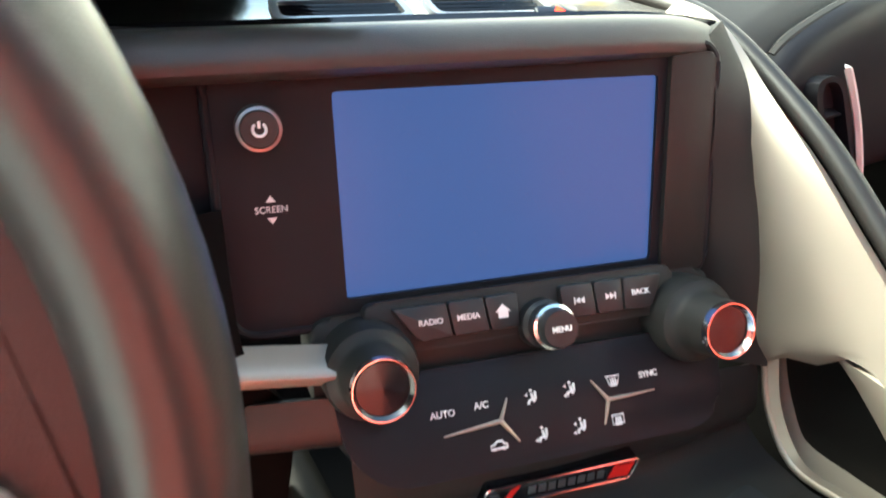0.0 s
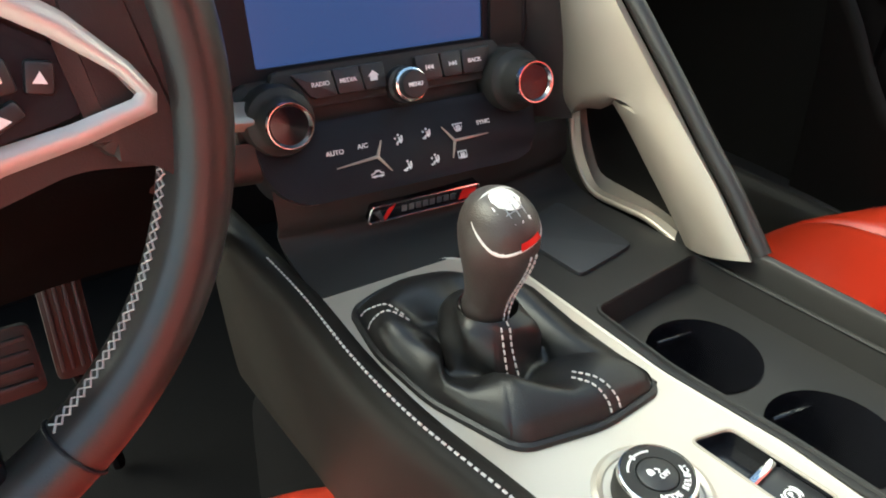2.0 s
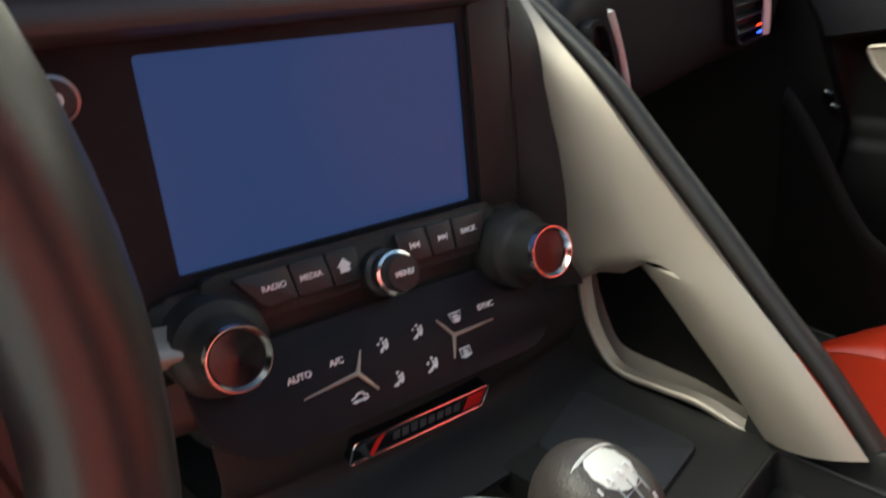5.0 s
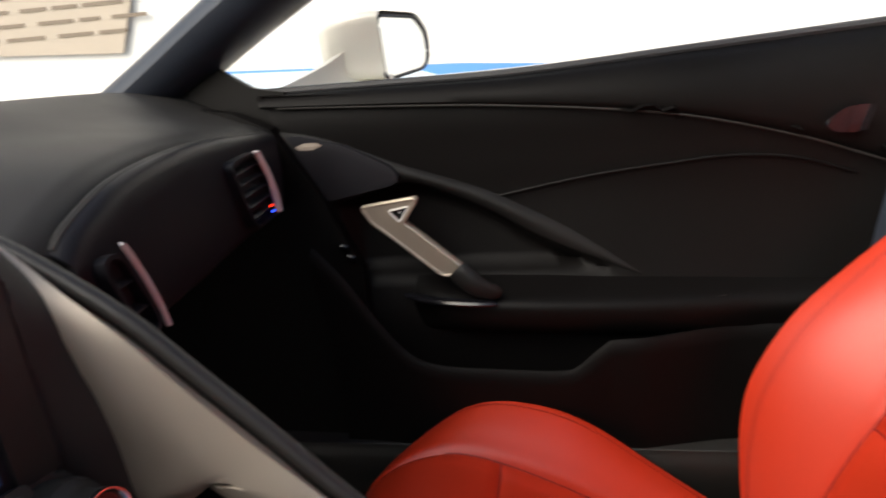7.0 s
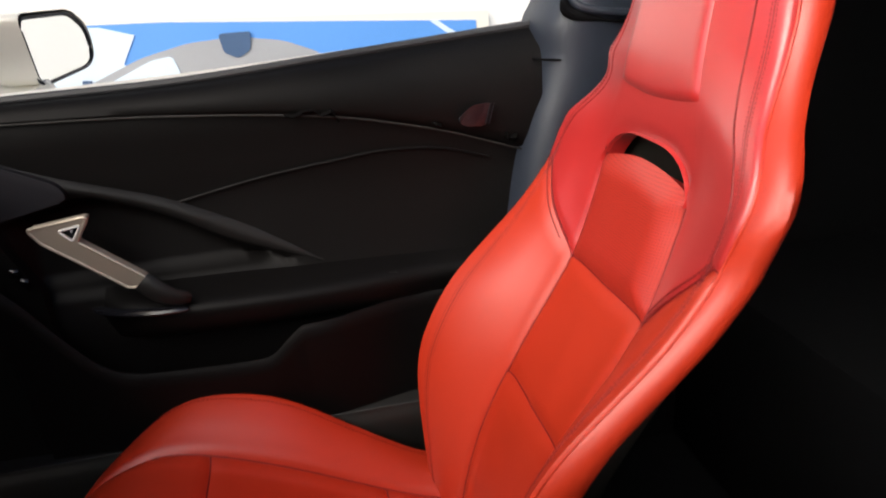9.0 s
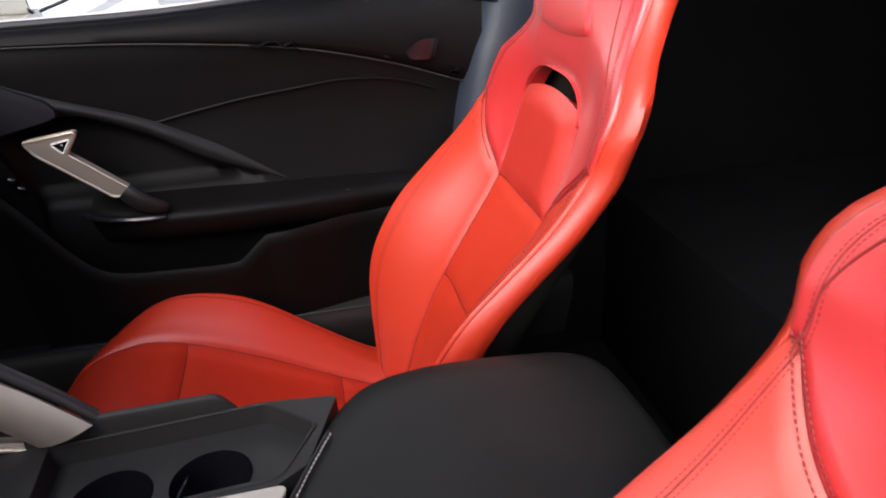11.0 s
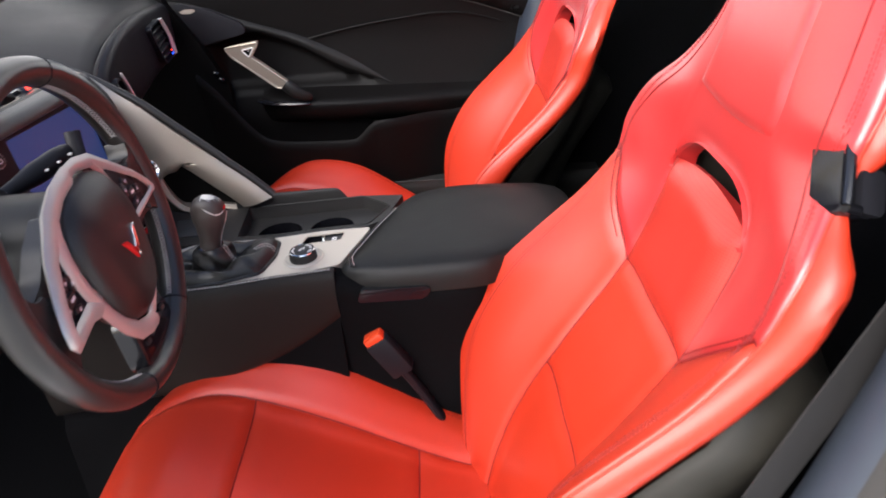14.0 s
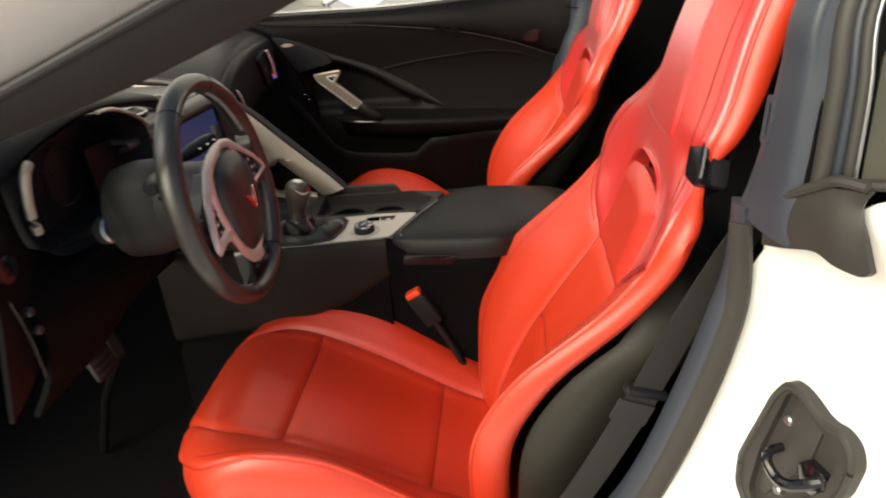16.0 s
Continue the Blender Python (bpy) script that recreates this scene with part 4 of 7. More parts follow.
seat_symbol(-0.0095, 0.0098, [(-0.0032, 0.0022)])
seat_symbol(0.0120, 0.0102, [(-0.0034, 0.0030), (-0.0038, -0.0035)])
seat_symbol(-0.0068, -0.0092, [(-0.0042, -0.0030)])
seat_symbol(0.0146, -0.0088, [(-0.0036, 0.0022), (-0.0045, -0.0038)])
for px, py, top in ((0.0370, 0.0110, True), (0.0362, -0.0088, False)):
    bm = bmesh.new()
    m = HV @ shift(px, py) @ Matrix.Diagonal((0.72, 0.72, 1, 1))
    loop = [(-0.0052, 0.0030), (0.0052, 0.0030), (0.0032, -0.0028), (-0.0032, -0.0028)] if top else rect(-0.0045, -0.0030, 0.0045, 0.0030)
    tube([m @ Vector((a, b, 0.0004)) for a, b in loop], 0.0006, 6, closed=True, bm=bm)
    for j in (-1, 0, 1):
        strip(bm, [(0.0018 * j, -0.0045), (0.0018 * j + 0.0004, -0.0015), (0.0018 * j, 0.0015)], 0.00055, m)
    part("symbol", bm, WHITE_INK, climate)
bm = bmesh.new()
m = HV @ shift(-0.0300, -0.0100) @ Matrix.Diagonal((0.72, 0.72, 1, 1))
tube([m @ Vector((a, b, 0.0004)) for a, b in [(-0.0060, -0.0020), (-0.0058, 0.0004), (-0.0030, 0.0010), (-0.0015, 0.0028), (0.0025, 0.0028), (0.0038, 0.0008), (0.0060, 0.0002), (0.0060, -0.0020)]], 0.0006, 6, closed=True, bm=bm)
for cx in (-0.0034, 0.0034):
    prism(ring_outline(cx, -0.0022, 0.0013, 10), 0, 0.0006, m, bm=bm)
part("symbol", bm, WHITE_INK, climate)
for cx, cy, arms in ((-0.0272, 0.0015, [(-0.0570, -0.0010), (-0.0222, 0.0120), (-0.0190, -0.0098)]), (0.0325, 0.0018, [(0.0600, 0.0024), (0.0245, 0.0128), (0.0285, -0.0102)])):
    bm = bmesh.new()
    for ax, ay in arms:
        tube([HV @ Vector((cx, cy, 0.0005)), HV @ Vector(((cx + ax) / 2, (cy + ay) / 2, 0.0006)), HV @ Vector((ax, ay, 0.0004))], [0.0012, 0.0009, 0.0005], 8, bm=bm)
    part("divider", bm, SILVER, climate, "three-armed silver divider")

# nose below the panel with the maker's plate
rows = []
for px in (-0.149, -0.12, -0.05, 0.03, 0.075, 0.095):
    y0 = 0.470 - 0.11 * px
    dip = 0.012 * ((px + 0.03) / 0.13) ** 2
    rows.append([(px, y0 - 0.024, 0.596), (px, y0 - 0.038 + dip, 0.588), (px, y0 - 0.040 + dip, 0.570), (px, y0 - 0.036 + dip, 0.556), (px, y0 - 0.046, 0.5425), (px, y0 - 0.085, 0.5365)])
part("nose", skin(rows, 26, 26, 0.004), SOFT, stack, "black moulded nose below the climate panel")
NAME = STACK @ shift(0.016, 0.5675, 0.0478) @ pose(0, 0, 0, 6)
plate = part("name_plate", prism(rounded([(-0.050, -0.0065), (0.036, -0.0065), (0.040, 0.0070), (-0.047, 0.0070)], 0.003), -0.012, 0.0008, NAME, 0.0005), GLOSS, stack, "black maker's plate with a bright rim")
part("plate_rim", tube([NAME @ Vector((a, b, 0.0008)) for a, b in rounded([(-0.050, -0.0065), (0.036, -0.0065), (0.040, 0.0070), (-0.047, 0.0070)], 0.003)], 0.0006, 6, closed=True), CHROME, plate)
bm = bmesh.new()
prism([(-0.046, 0.004), (-0.040, -0.006), (-0.037, -0.006), (-0.041, 0.004)], 0.0008, 0.0014, NAME, bm=bm)
part("wing_mark", bm, CHROME, plate)
part("wing_mark", prism([(-0.0365, -0.006), (-0.029, 0.006), (-0.034, 0.004), (-0.0385, -0.004)], 0.0008, 0.0014, NAME), RED_INK, plate)
bm = bmesh.new()
for j in range(8):
    prism(rect(-0.024 + 0.0056 * j, -0.0015, -0.0200 + 0.0056 * j, 0.0034), 0.0008, 0.0013, NAME, bm=bm)
part("lettering_bar", bm, GUNMETAL, plate)
part("lettering_bar", prism([(0.022, -0.0035), (0.034, -0.0035), (0.037, 0.0050), (0.025, 0.0050)], 0.0008, 0.0013, NAME), RED_INK, plate)

# black cheek between screen and silver arch
rows = [[(0.058, 0.476, 0.782), (0.062, 0.466, 0.745), (0.064, 0.463, 0.705), (0.068, 0.461, 0.660), (0.072, 0.455, 0.60)],
        [(0.076, 0.486, 0.786), (0.082, 0.464, 0.748), (0.085, 0.451, 0.705), (0.087, 0.442, 0.660), (0.090, 0.436, 0.60)],
        [(0.094, 0.507, 0.782), (0.096, 0.480, 0.756), (0.097, 0.451, 0.710), (0.098, 0.435, 0.660), (0.098, 0.428, 0.60)]]
part("cheek", skin(rows, 14, 26, 0.006), SOFT, stack, "black cheek beside the screen")


# silver arch that divides off the passenger's side: a plate with a grab opening and a thin rail over the brow
def arch():
    inner = [(0.532, 0.7850), (0.507, 0.7750), (0.482, 0.754), (0.459, 0.723), (0.443, 0.690), (0.434, 0.655), (0.431, 0.631), (0.4245, 0.613)]
    hole = [(0.4245, 0.613), (0.404, 0.631), (0.396, 0.643), (0.388, 0.640), (0.369, 0.627), (0.340, 0.600), (0.314, 0.5765), (0.292, 0.554)]
    outer = [(0.532, 0.7866), (0.503, 0.7805), (0.462, 0.753), (0.424, 0.726), (0.385, 0.690), (0.348, 0.656), (0.312, 0.6215), (0.279, 0.591), (0.250, 0.561)]

    def at(line, n):
        return [Vector((0.097, p.x, p.y)) for p in curve([Vector((u, v, 0)) for u, v in line], n)]

    a = at(inner, 28) + at(hole, 18)[1:]
    b = at(outer, len(a))
    bm = sheet([[a[i].lerp(b[i], f) + Vector((0.004 - 0.010 * math.sin(math.pi * (0.12 + 0.76 * f)), 0, 0)) for f in (0, .06, .15, .3, .5, .7, .85, .94, 1)] for i in range(len(a))], 0.010)
    rail = curve([(0.095, 0.508, 0.7785), (0.094, 0.530, 0.7855), (0.092, 0.570, 0.7915), (0.096, 0.620, 0.7955), (0.103, 0.700, 0.799), (0.110, 0.800, 0.802)], 30)
    tube(rail, [0.0034 - 0.0012 * min(1.0, k / 9) for k in range(30)], 8, bm=bm)
    edge_a = at([(0.396, 0.643), (0.404, 0.631), (0.4235, 0.613), (0.426, 0.601), (0.4165, 0.571), (0.395, 0.5475), (0.362, 0.5475), (0.335, 0.549), (0.300, 0.542)], 30)
    edge_b = [Vector((0.119, p.x, p.y)) for p in curve([Vector((u, v, 0)) for u, v in ((0.400, 0.640), (0.412, 0.628), (0.428, 0.612), (0.429, 0.600), (0.419, 0.575), (0.404, 0.553), (0.369, 0.550), (0.348, 0.549), (0.315, 0.544))], 30)]
    sheet([[edge_a[i].lerp(edge_b[i], f) + Vector((0, 0.003 * math.sin(math.pi * f), -0.002 * math.sin(math.pi * f))) for f in (0, .2, .5, .8, 1)] for i in range(30)], 0.006, bm)
    tube([p + Vector((0.001, 0.002, -0.001)) for p in edge_a], 0.0026, 8, bm=bm)
    return bm


part("silver_arch", arch(), SILVER, stack, "satin silver arch with a grab opening", sharp=50)
edge = [(0.122, 0.800, 0.812), (0.115, 0.700, 0.809), (0.107, 0.620, 0.804), (0.104, 0.572, 0.798), (0.104, 0.530, 0.790), (0.104, 0.498, 0.779), (0.104, 0.459, 0.756), (0.104, 0.421, 0.729), (0.104, 0.382, 0.693), (0.104, 0.345, 0.659), (0.104, 0.309, 0.6245), (0.104, 0.276, 0.594), (0.103, 0.247, 0.564)]
part("arch_edge", tube(curve(edge, 70), [0.0095 - 0.0033 * min(1.0, k / 28) for k in range(70)], 12), LEATHER, stack, "black padded outer edge of the arch")
rows = [[(0.116, y, z), (0.122, y + 0.01, 0.50), (0.125, y + 0.02, 0.2)] for y, z in ((0.60, 0.75), (0.50, 0.74), (0.43, 0.69), (0.36, 0.62), (0.28, 0.56))]
part("divider_side", skin(rows, 16, 12, 0.008), DOORSKIN, stack, "black side facing the passenger's footwell")
rows = [[(0.100, 0.445, 0.62), (0.106, 0.42, 0.648), (0.110, 0.385, 0.650), (0.106, 0.34, 0.61), (0.10, 0.29, 0.56)], [(0.100, 0.436, 0.55), (0.104, 0.41, 0.545), (0.106, 0.37, 0.54), (0.104, 0.33, 0.54), (0.10, 0.28, 0.535)]]
part("opening_back", skin([[(px + 0.016, py, pz) for px, py, pz in r] for r in rows], 16, 10, 0.004), CARPET, stack, "dark lining behind the grab opening")


# ---- centre console ----
def level(y):
    return 0.552 - 0.04 * (y - 0.1)


DECK = frame_m((0, 0.1, 0.552), (1, 0, 0), (0, 1, -0.04))
console = thing("centre_console", (-0.03, 0.10, 0.16), "black centre console with a light aluminium shifter plate", "car console")


def on_deck(poly):
    return [(px, py - 0.1) for px, py in poly]


plate_line = rounded(on_deck([(-0.148, 0.404), (-0.10, 0.408), (-0.05, 0.392), (-0.020, 0.350), (-0.023, 0.22), (-0.016, 0.15), (-0.018, 0.078), (-0.120, 0.116), (-0.132, 0.165), (-0.145, 0.22), (-0.153, 0.29), (-0.154, 0.34)]), 0.008)
slot_line = rounded(on_deck([(-0.052, 0.181), (-0.028, 0.174), (-0.0245, 0.117), (-0.049, 0.121)]), 0.005)
boot_line = rounded(on_deck([(-0.138, 0.376), (-0.108, 0.384), (-0.066, 0.372), (-0.035, 0.330), (-0.036, 0.214), (-0.080, 0.213), (-0.126, 0.226), (-0.143, 0.280), (-0.146, 0.330)]), 0.010)
part("shifter_plate", holed(plate_line, [slot_line, boot_line], -0.014, 0.0, DECK), PLATE, console, "light brushed aluminium shifter plate")
part("plate_edge", tube([DECK @ Vector((px, py, -0.001)) for px, py in plate_line], 0.0016, 8, closed=True), PLATE, console)
part("slot_rim", tube([DECK @ Vector((px, py, -0.0005)) for px, py in slot_line], 0.0011, 6, closed=True), SILVER, console)
part("slot_well", prism(slot_line, -0.013, -0.010, DECK), GLOSS, console, "dark well of the brake switch")
part("slot_lining", holed(slot_line, [[(px * 0.93 - 0.0027, py * 0.96 + 0.0019) for px, py in slot_line]], -0.012, -0.0014, DECK), GLOSS, console, "black lining of the slot")
sw = DECK @ shift(-0.0385, 0.0352, -0.0022) @ pose(0, 0, 0, 0, 0, 4)
brake = part("brake_switch", prism(rounded(rect(-0.0115, -0.016, 0.0115, 0.012), 0.003), -0.012, -0.0012, sw, 0.001), BUTTON, console, "black parking brake switch")
part("switch_lip", box(0.021, 0.0045, 0.004, sw @ shift(0, 0.013, 0.0) @ pose(0, 0, 0, 25), 0.0012), CHROME, brake, "bright switch lip")
bm = tube([sw @ Vector((0.0034 * math.cos(a), -0.003 + 0.0034 * math.sin(a), -0.0010)) for a in [2 * math.pi * k / 20 for k in range(20)]], 0.0005, 6, closed=True)
for sgn in (-1, 1):
    tube([sw @ Vector((sgn * 0.0050 * math.cos(a), -0.003 + 0.0050 * math.sin(a), -0.0010)) for a in [-0.8 + 1.6 * k / 8 for k in range(9)]], 0.0005, 6, bm=bm)
part("brake_symbol", bm, WHITE_INK, brake)
word("symbol", "P", 0.005, sw @ shift(0, -0.003, -0.0011), WHITE_INK, brake)

# mode dial
DIAL = DECK @ shift(-0.0925, 0.0700, 0)
part("dial_collar", lathe([(0.0290, -0.001), (0.0290, 0.0008), (0.0265, 0.0022), (0.0240, 0.0010), (0.0235, 0.0)], DIAL), PLATE, console, "dished aluminium collar")
DIAL = DIAL @ Matrix.Diagonal((0.88, 0.88, 0.82, 1))
dial = part("mode_dial", lathe([(0.0225, 0.0), (0.0222, 0.008), (0.0205, 0.0150), (0.0190, 0.0165), (0.0115, 0.0165), (0.0110, 0.0150), (0.0, 0.0150)], DIAL), PLASTIC, console, "round black drive mode dial")
part("dial_ring", lathe([(0.0205, 0.0138), (0.0211, 0.0148), (0.0204, 0.0166), (0.0194, 0.0170), (0.0192, 0.0165)], DIAL), CHROME, dial, "chrome ring")
part("dial_button", lathe([(0.0108, 0.014), (0.0106, 0.0168), (0.0095, 0.0176), (0.0, 0.0176)], DIAL), BUTTON, dial, "round centre button")
word("symbol", "OFF", 0.0040, DIAL @ shift(0.0022, -0.0030, 0.0177), WHITE_INK, dial, bold=0.00006)
bm = bmesh.new()
prism([(-0.0045, 0.0005), (-0.0015, 0.0005), (-0.001, 0.0025), (-0.002, 0.0045), (-0.004, 0.0045), (-0.005, 0.0025)], 0.0176, 0.0180, DIAL, bm=bm)
strip(bm, [(0.0005, 0.003), (0.002, 0.001), (0.0005, -0.0005)], 0.0005, DIAL @ shift(0, 0, 0.0173))
part("symbol", bm, WHITE_INK, dial)
for k, ch in enumerate("MODE SELECT"):
    if ch != " ":
        a = radians(-128 + 11.0 * k)
        word("dial_lettering", ch, 0.0046, DIAL @ shift(0.0152 * math.cos(a), 0.0152 * math.sin(a), 0.0168) @ pose(0, 0, 0, 0, 0, math.degrees(a) + 90), WHITE_INK, dial, bold=0.00008)
for a0, a1 in ((60, 95), (105, 140)):
    bm = tube([DIAL @ Vector((0.0152 * math.cos(radians(a)), 0.0152 * math.sin(radians(a)), 0.0167)) for a in [a0 + (a1 - a0) * k / 8 for k in range(9)]], 0.0006, 6)
    part("dial_mark", bm, WHITE_INK, dial)
part("dial_mark", tube([DIAL @ Vector((0.0135 * math.cos(radians(100)), 0.0135 * math.sin(radians(100)), 0.0167)), DIAL @ Vector((0.0168 * math.cos(radians(100)), 0.0168 * math.sin(radians(100)), 0.0167))], 0.0007, 6), WHITE_INK, dial)

# passenger half: tray, pad and two cup wells
tray_line = rounded(on_deck([(-0.020, 0.425), (0.092, 0.425), (0.096, 0.36), (0.097, 0.10), (0.085, 0.030), (0.0, 0.060), (-0.016, 0.085), (-0.015, 0.15), (-0.022, 0.22), (-0.019, 0.35)]), 0.004, 3)
recess_line = rounded(on_deck([(-0.012, 0.286), (0.092, 0.290), (0.094, 0.095), (0.050, 0.050), (-0.008, 0.082), (-0.010, 0.15), (-0.016, 0.22)]), 0.008)
part("tray", holed(tray_line, [recess_line], -0.016, 0.001, DECK), PLASTIC, console, "black moulded tray before the cup wells")
DROP = 0.020
part("recess_wall", sheet([[DECK @ Vector((px * k + 0.03 * (1 - k), (py - 0.08) * k + 0.08, z)) for px, py in recess_line] for z, k in ((0.001, 1.0), (-0.003, 0.99), (-DROP, 0.97))], 0.0, wrap=True), PLASTIC, console, "sloping wall of the cup recess")
cups = [ring_outline(0.030, 0.130, 0.0355, 32), ring_outline(0.030, 0.046, 0.0355, 32)]
part("cup_floor", holed(recess_line, cups, -DROP - 0.004, -DROP, DECK), PLASTIC, console, "recessed black floor with two cup wells")
for c in cups:
    cx, cy = sum(p[0] for p in c) / 32, sum(p[1] for p in c) / 32
    bm = bmesh.new()
    m = DECK @ shift(cx, cy, -DROP)
    prof = [(0.0355, 0.001), (0.0345, -0.006), (0.0335, -0.055), (0.030, -0.060)]
    rings = [[m @ Vector((r * math.cos(2 * math.pi * k / 32), r * math.sin(2 * math.pi * k / 32), z)) for k in range(32)] for r, z in prof]
    sheet(rings, 0.0, bm, wrap=True)
    bm.faces.new([bm.verts.new(m @ Vector((0.0305 * math.cos(2 * math.pi * k / 32), 0.0305 * math.sin(2 * math.pi * k / 32), -0.059))) for k in range(32)])
    part("cup_well", bm, GLOSS, console, "deep black cup well")
    part("cup_rib", box(0.028, 0.003, 0.010, m @ shift(0.006, 0.026, -0.010) @ pose(0, 0, 0, 0, 0, -12), 0.001), GLOSS, console, "glossy spring clip in the cup well")
part("tray_lip", tube([DECK @ Vector((px, py, 0.0012)) for px, py in recess_line], 0.0016, 6, closed=True), PLASTIC, console)
part("coin_pad", prism(rounded(on_deck([(0.005, 0.388), (0.066, 0.402), (0.064, 0.322), (0.006, 0.316)]), 0.006), 0.0, 0.0042, DECK, 0.0012), RUBBER, console, "black rubber pad in the tray")
rows = [[(0.095, y, level(y) - 0.020), (0.097, y, z - 0.006), (0.100, y, z), (0.104, y, z - 0.003), (0.110, y, z - 0.03), (0.116, y, 0.40), (0.128, y, 0.17)] for y, z in ((0.310, 0.556), (0.290, 0.564), (0.25, 0.566), (0.20, 0.567), (0.155, 0.568), (0.138, 0.566), (0.126, 0.552), (0.118, 0.540))]
part("side_wall", skin(rows, 30, 26, 0.004), PLASTIC, console, "black raised wall beside the cup wells")

# armrest lid
lid = [(-0.124, 0.117), (-0.075, 0.099), (-0.020, 0.079), (0.035, 0.053), (0.076, 0.030), (0.102, 0.0), (0.113, -0.045), (0.113, -0.10), (0.107, -0.16), (0.094, -0.213), (0.055, -0.238), (-0.05, -0.243), (-0.095, -0.234), (-0.108, -0.20), (-0.114, -0.155), (-0.132, -0.118), (-0.151, -0.085), (-0.154, -0.02), (-0.152, 0.05), (-0.143, 0.096)]
mid = Vector((-0.025, -0.07, 0))
rings = []
for k, z in ((1.0, 0.520), (1.0, 0.538), (0.985, 0.548), (0.955, 0.5555), (0.90, 0.5595), (0.70, 0.5635), (0.40, 0.5655), (0.0, 0.566)):
    ring = []
    for p in curve([Vector((a, b, 0)) for a, b in lid], 64, True):
        q = mid.lerp(p, k)
        ring.append((q.x, q.y, z + 0.006 * max(0.0, min(1.0, (0.12 - q.y) / 0.2)) - 0.006))
    rings.append(ring)
arm = part("armrest_lid", sheet(rings, 0.0, wrap=True), LID, console, "padded black leather armrest lid", sharp=60)
seam = [(-0.140, 0.092), (-0.112, 0.096), (-0.070, 0.081), (-0.020, 0.061), (0.030, 0.037)]
line = [(a, b, 0.5585 + 0.0055 * max(0.0, min(1.0, (0.12 - b) / 0.2))) for a, b in [(p.x, p.y) for p in curve([Vector((u, v, 0)) for u, v in seam], 60)]]
stitches("lid_thread", line, GREY_THREAD, arm, 0.005, 0.0006)
part("lid_piping", tube([(a, b + 0.004, c - 0.001) for a, b, c in line], 0.0014, 6), LEATHER, arm)
part("lid_latch", prism(rounded([(-0.052, -0.010), (0.040, -0.010), (0.052, 0.004), (0.046, 0.010), (-0.046, 0.010)], 0.004), 0.0, 0.008, frame_m((-0.150, 0.040, 0.519), (0, -1, 0.0), (0, 0, 1)), 0.002), GLOSS, console, "glossy black lid latch")

# console flanks
upper, lower = [], []
for y, z, dx, cut in ((0.56, 0.53, -0.010, 0.36), (0.46, 0.537, -0.010, 0.375), (0.40, 0.540, -0.010, 0.385), (0.33, 0.5428, -0.0135, 0.40), (0.27, 0.5452, -0.0115, 0.42), (0.20, 0.548, -0.002, 0.445), (0.12, 0.550, 0.005, 0.49)):
    upper.append([(-0.1405 + dx, y, z - 0.002), (-0.147 + dx, y, z + 0.002), (-0.154 + dx, y, z - 0.001), (-0.157 + dx, y, z - 0.02), (-0.157 + dx, y, (z - 0.02 + cut) / 2), (-0.154 + dx, y, cut), (-0.148 + dx, y, cut - 0.012)])
    lower.append([(-0.150 + dx, y, cut + 0.01), (-0.149, y, cut - 0.03), (-0.148 - 0.05 * max(0, y - 0.3), y, 0.30), (-0.145 - 0.1 * max(0, y - 0.3), y, 0.16)])
part("flank", skin(upper, 24, 28, 0.005), FLANK, console, "stitched black flank of the console")
part("flank_carpet", skin(lower, 20, 16, 0.004), CARPET, console, "black carpet below the console flank")
line = curve([(-0.1590, 0.46, 0.5440), (-0.1590, 0.40, 0.5470), (-0.1625, 0.33, 0.5500), (-0.1605, 0.27, 0.5524), (-0.1510, 0.20, 0.5552), (-0.1440, 0.125, 0.5575)], 60)
stitches("flank_thread", line, GREY_THREAD, console, 0.0045, 0.0008)
rows = []
for y, z, dx in ((0.13, 0.545, 0), (0.05, 0.520, 0), (-0.02, 0.521, 0.0), (-0.07, 0.522, 0.006), (-0.12, 0.522, 0.032), (-0.20, 0.522, 0.040), (-0.24, 0.50, 0.045)):
    rows.append([(-0.120 + dx * 0.5, y, z), (-0.146 + dx, y, z - 0.004), (-0.150 + dx, y, z - 0.03), (-0.140 + dx, y, 0.40), (-0.14 + dx, y, 0.16)])
part("flank_carpet", skin(rows, 18, 20, 0.005), CARPET, console, "black carpeted flank below the armrest")
rows = []
for y, z in ((0.10, 0.53), (0.0, 0.52), (-0.10, 0.52), (-0.24, 0.50)):
    rows.append([(0.07, y, z), (0.098, y, z - 0.006), (0.105, y, z - 0.05), (0.118, y, 0.16)])
part("flank", skin(rows, 14, 14, 0.005), PLASTIC, console)
part("console_rear", box(0.25, 0.02, 0.36, shift(-0.05, -0.245, 0.34), 0.006), CARPET, console, "carpeted rear face of the console")

# ---- gear shifter ----
shifter = thing("gear_shifter", (-0.088, 0.29, 0.545), "leather gear knob on a gathered black leather boot", "gear shifter")
rings = []
base_pts = [Vector((px, py + 0.1, 0)) for px, py in boot_line]
n = 96
base = curve(base_pts, n, True)
BOOT_MIX = [(0.0, 0.0), (0.10, 0.10), (0.28, 0.36), (0.42, 0.60), (0.55, 0.73), (0.62, 0.77), (0.75, 0.82), (0.90, 0.90), (1.0, 1.0)]
BOOT_RISE = [(0.0, 0.0), (0.08, 0.010), (0.26, 0.017), (0.42, 0.009), (0.54, 0.002), (0.62, 0.004), (0.75, 0.017), (0.90, 0.030), (1.0, 0.035)]
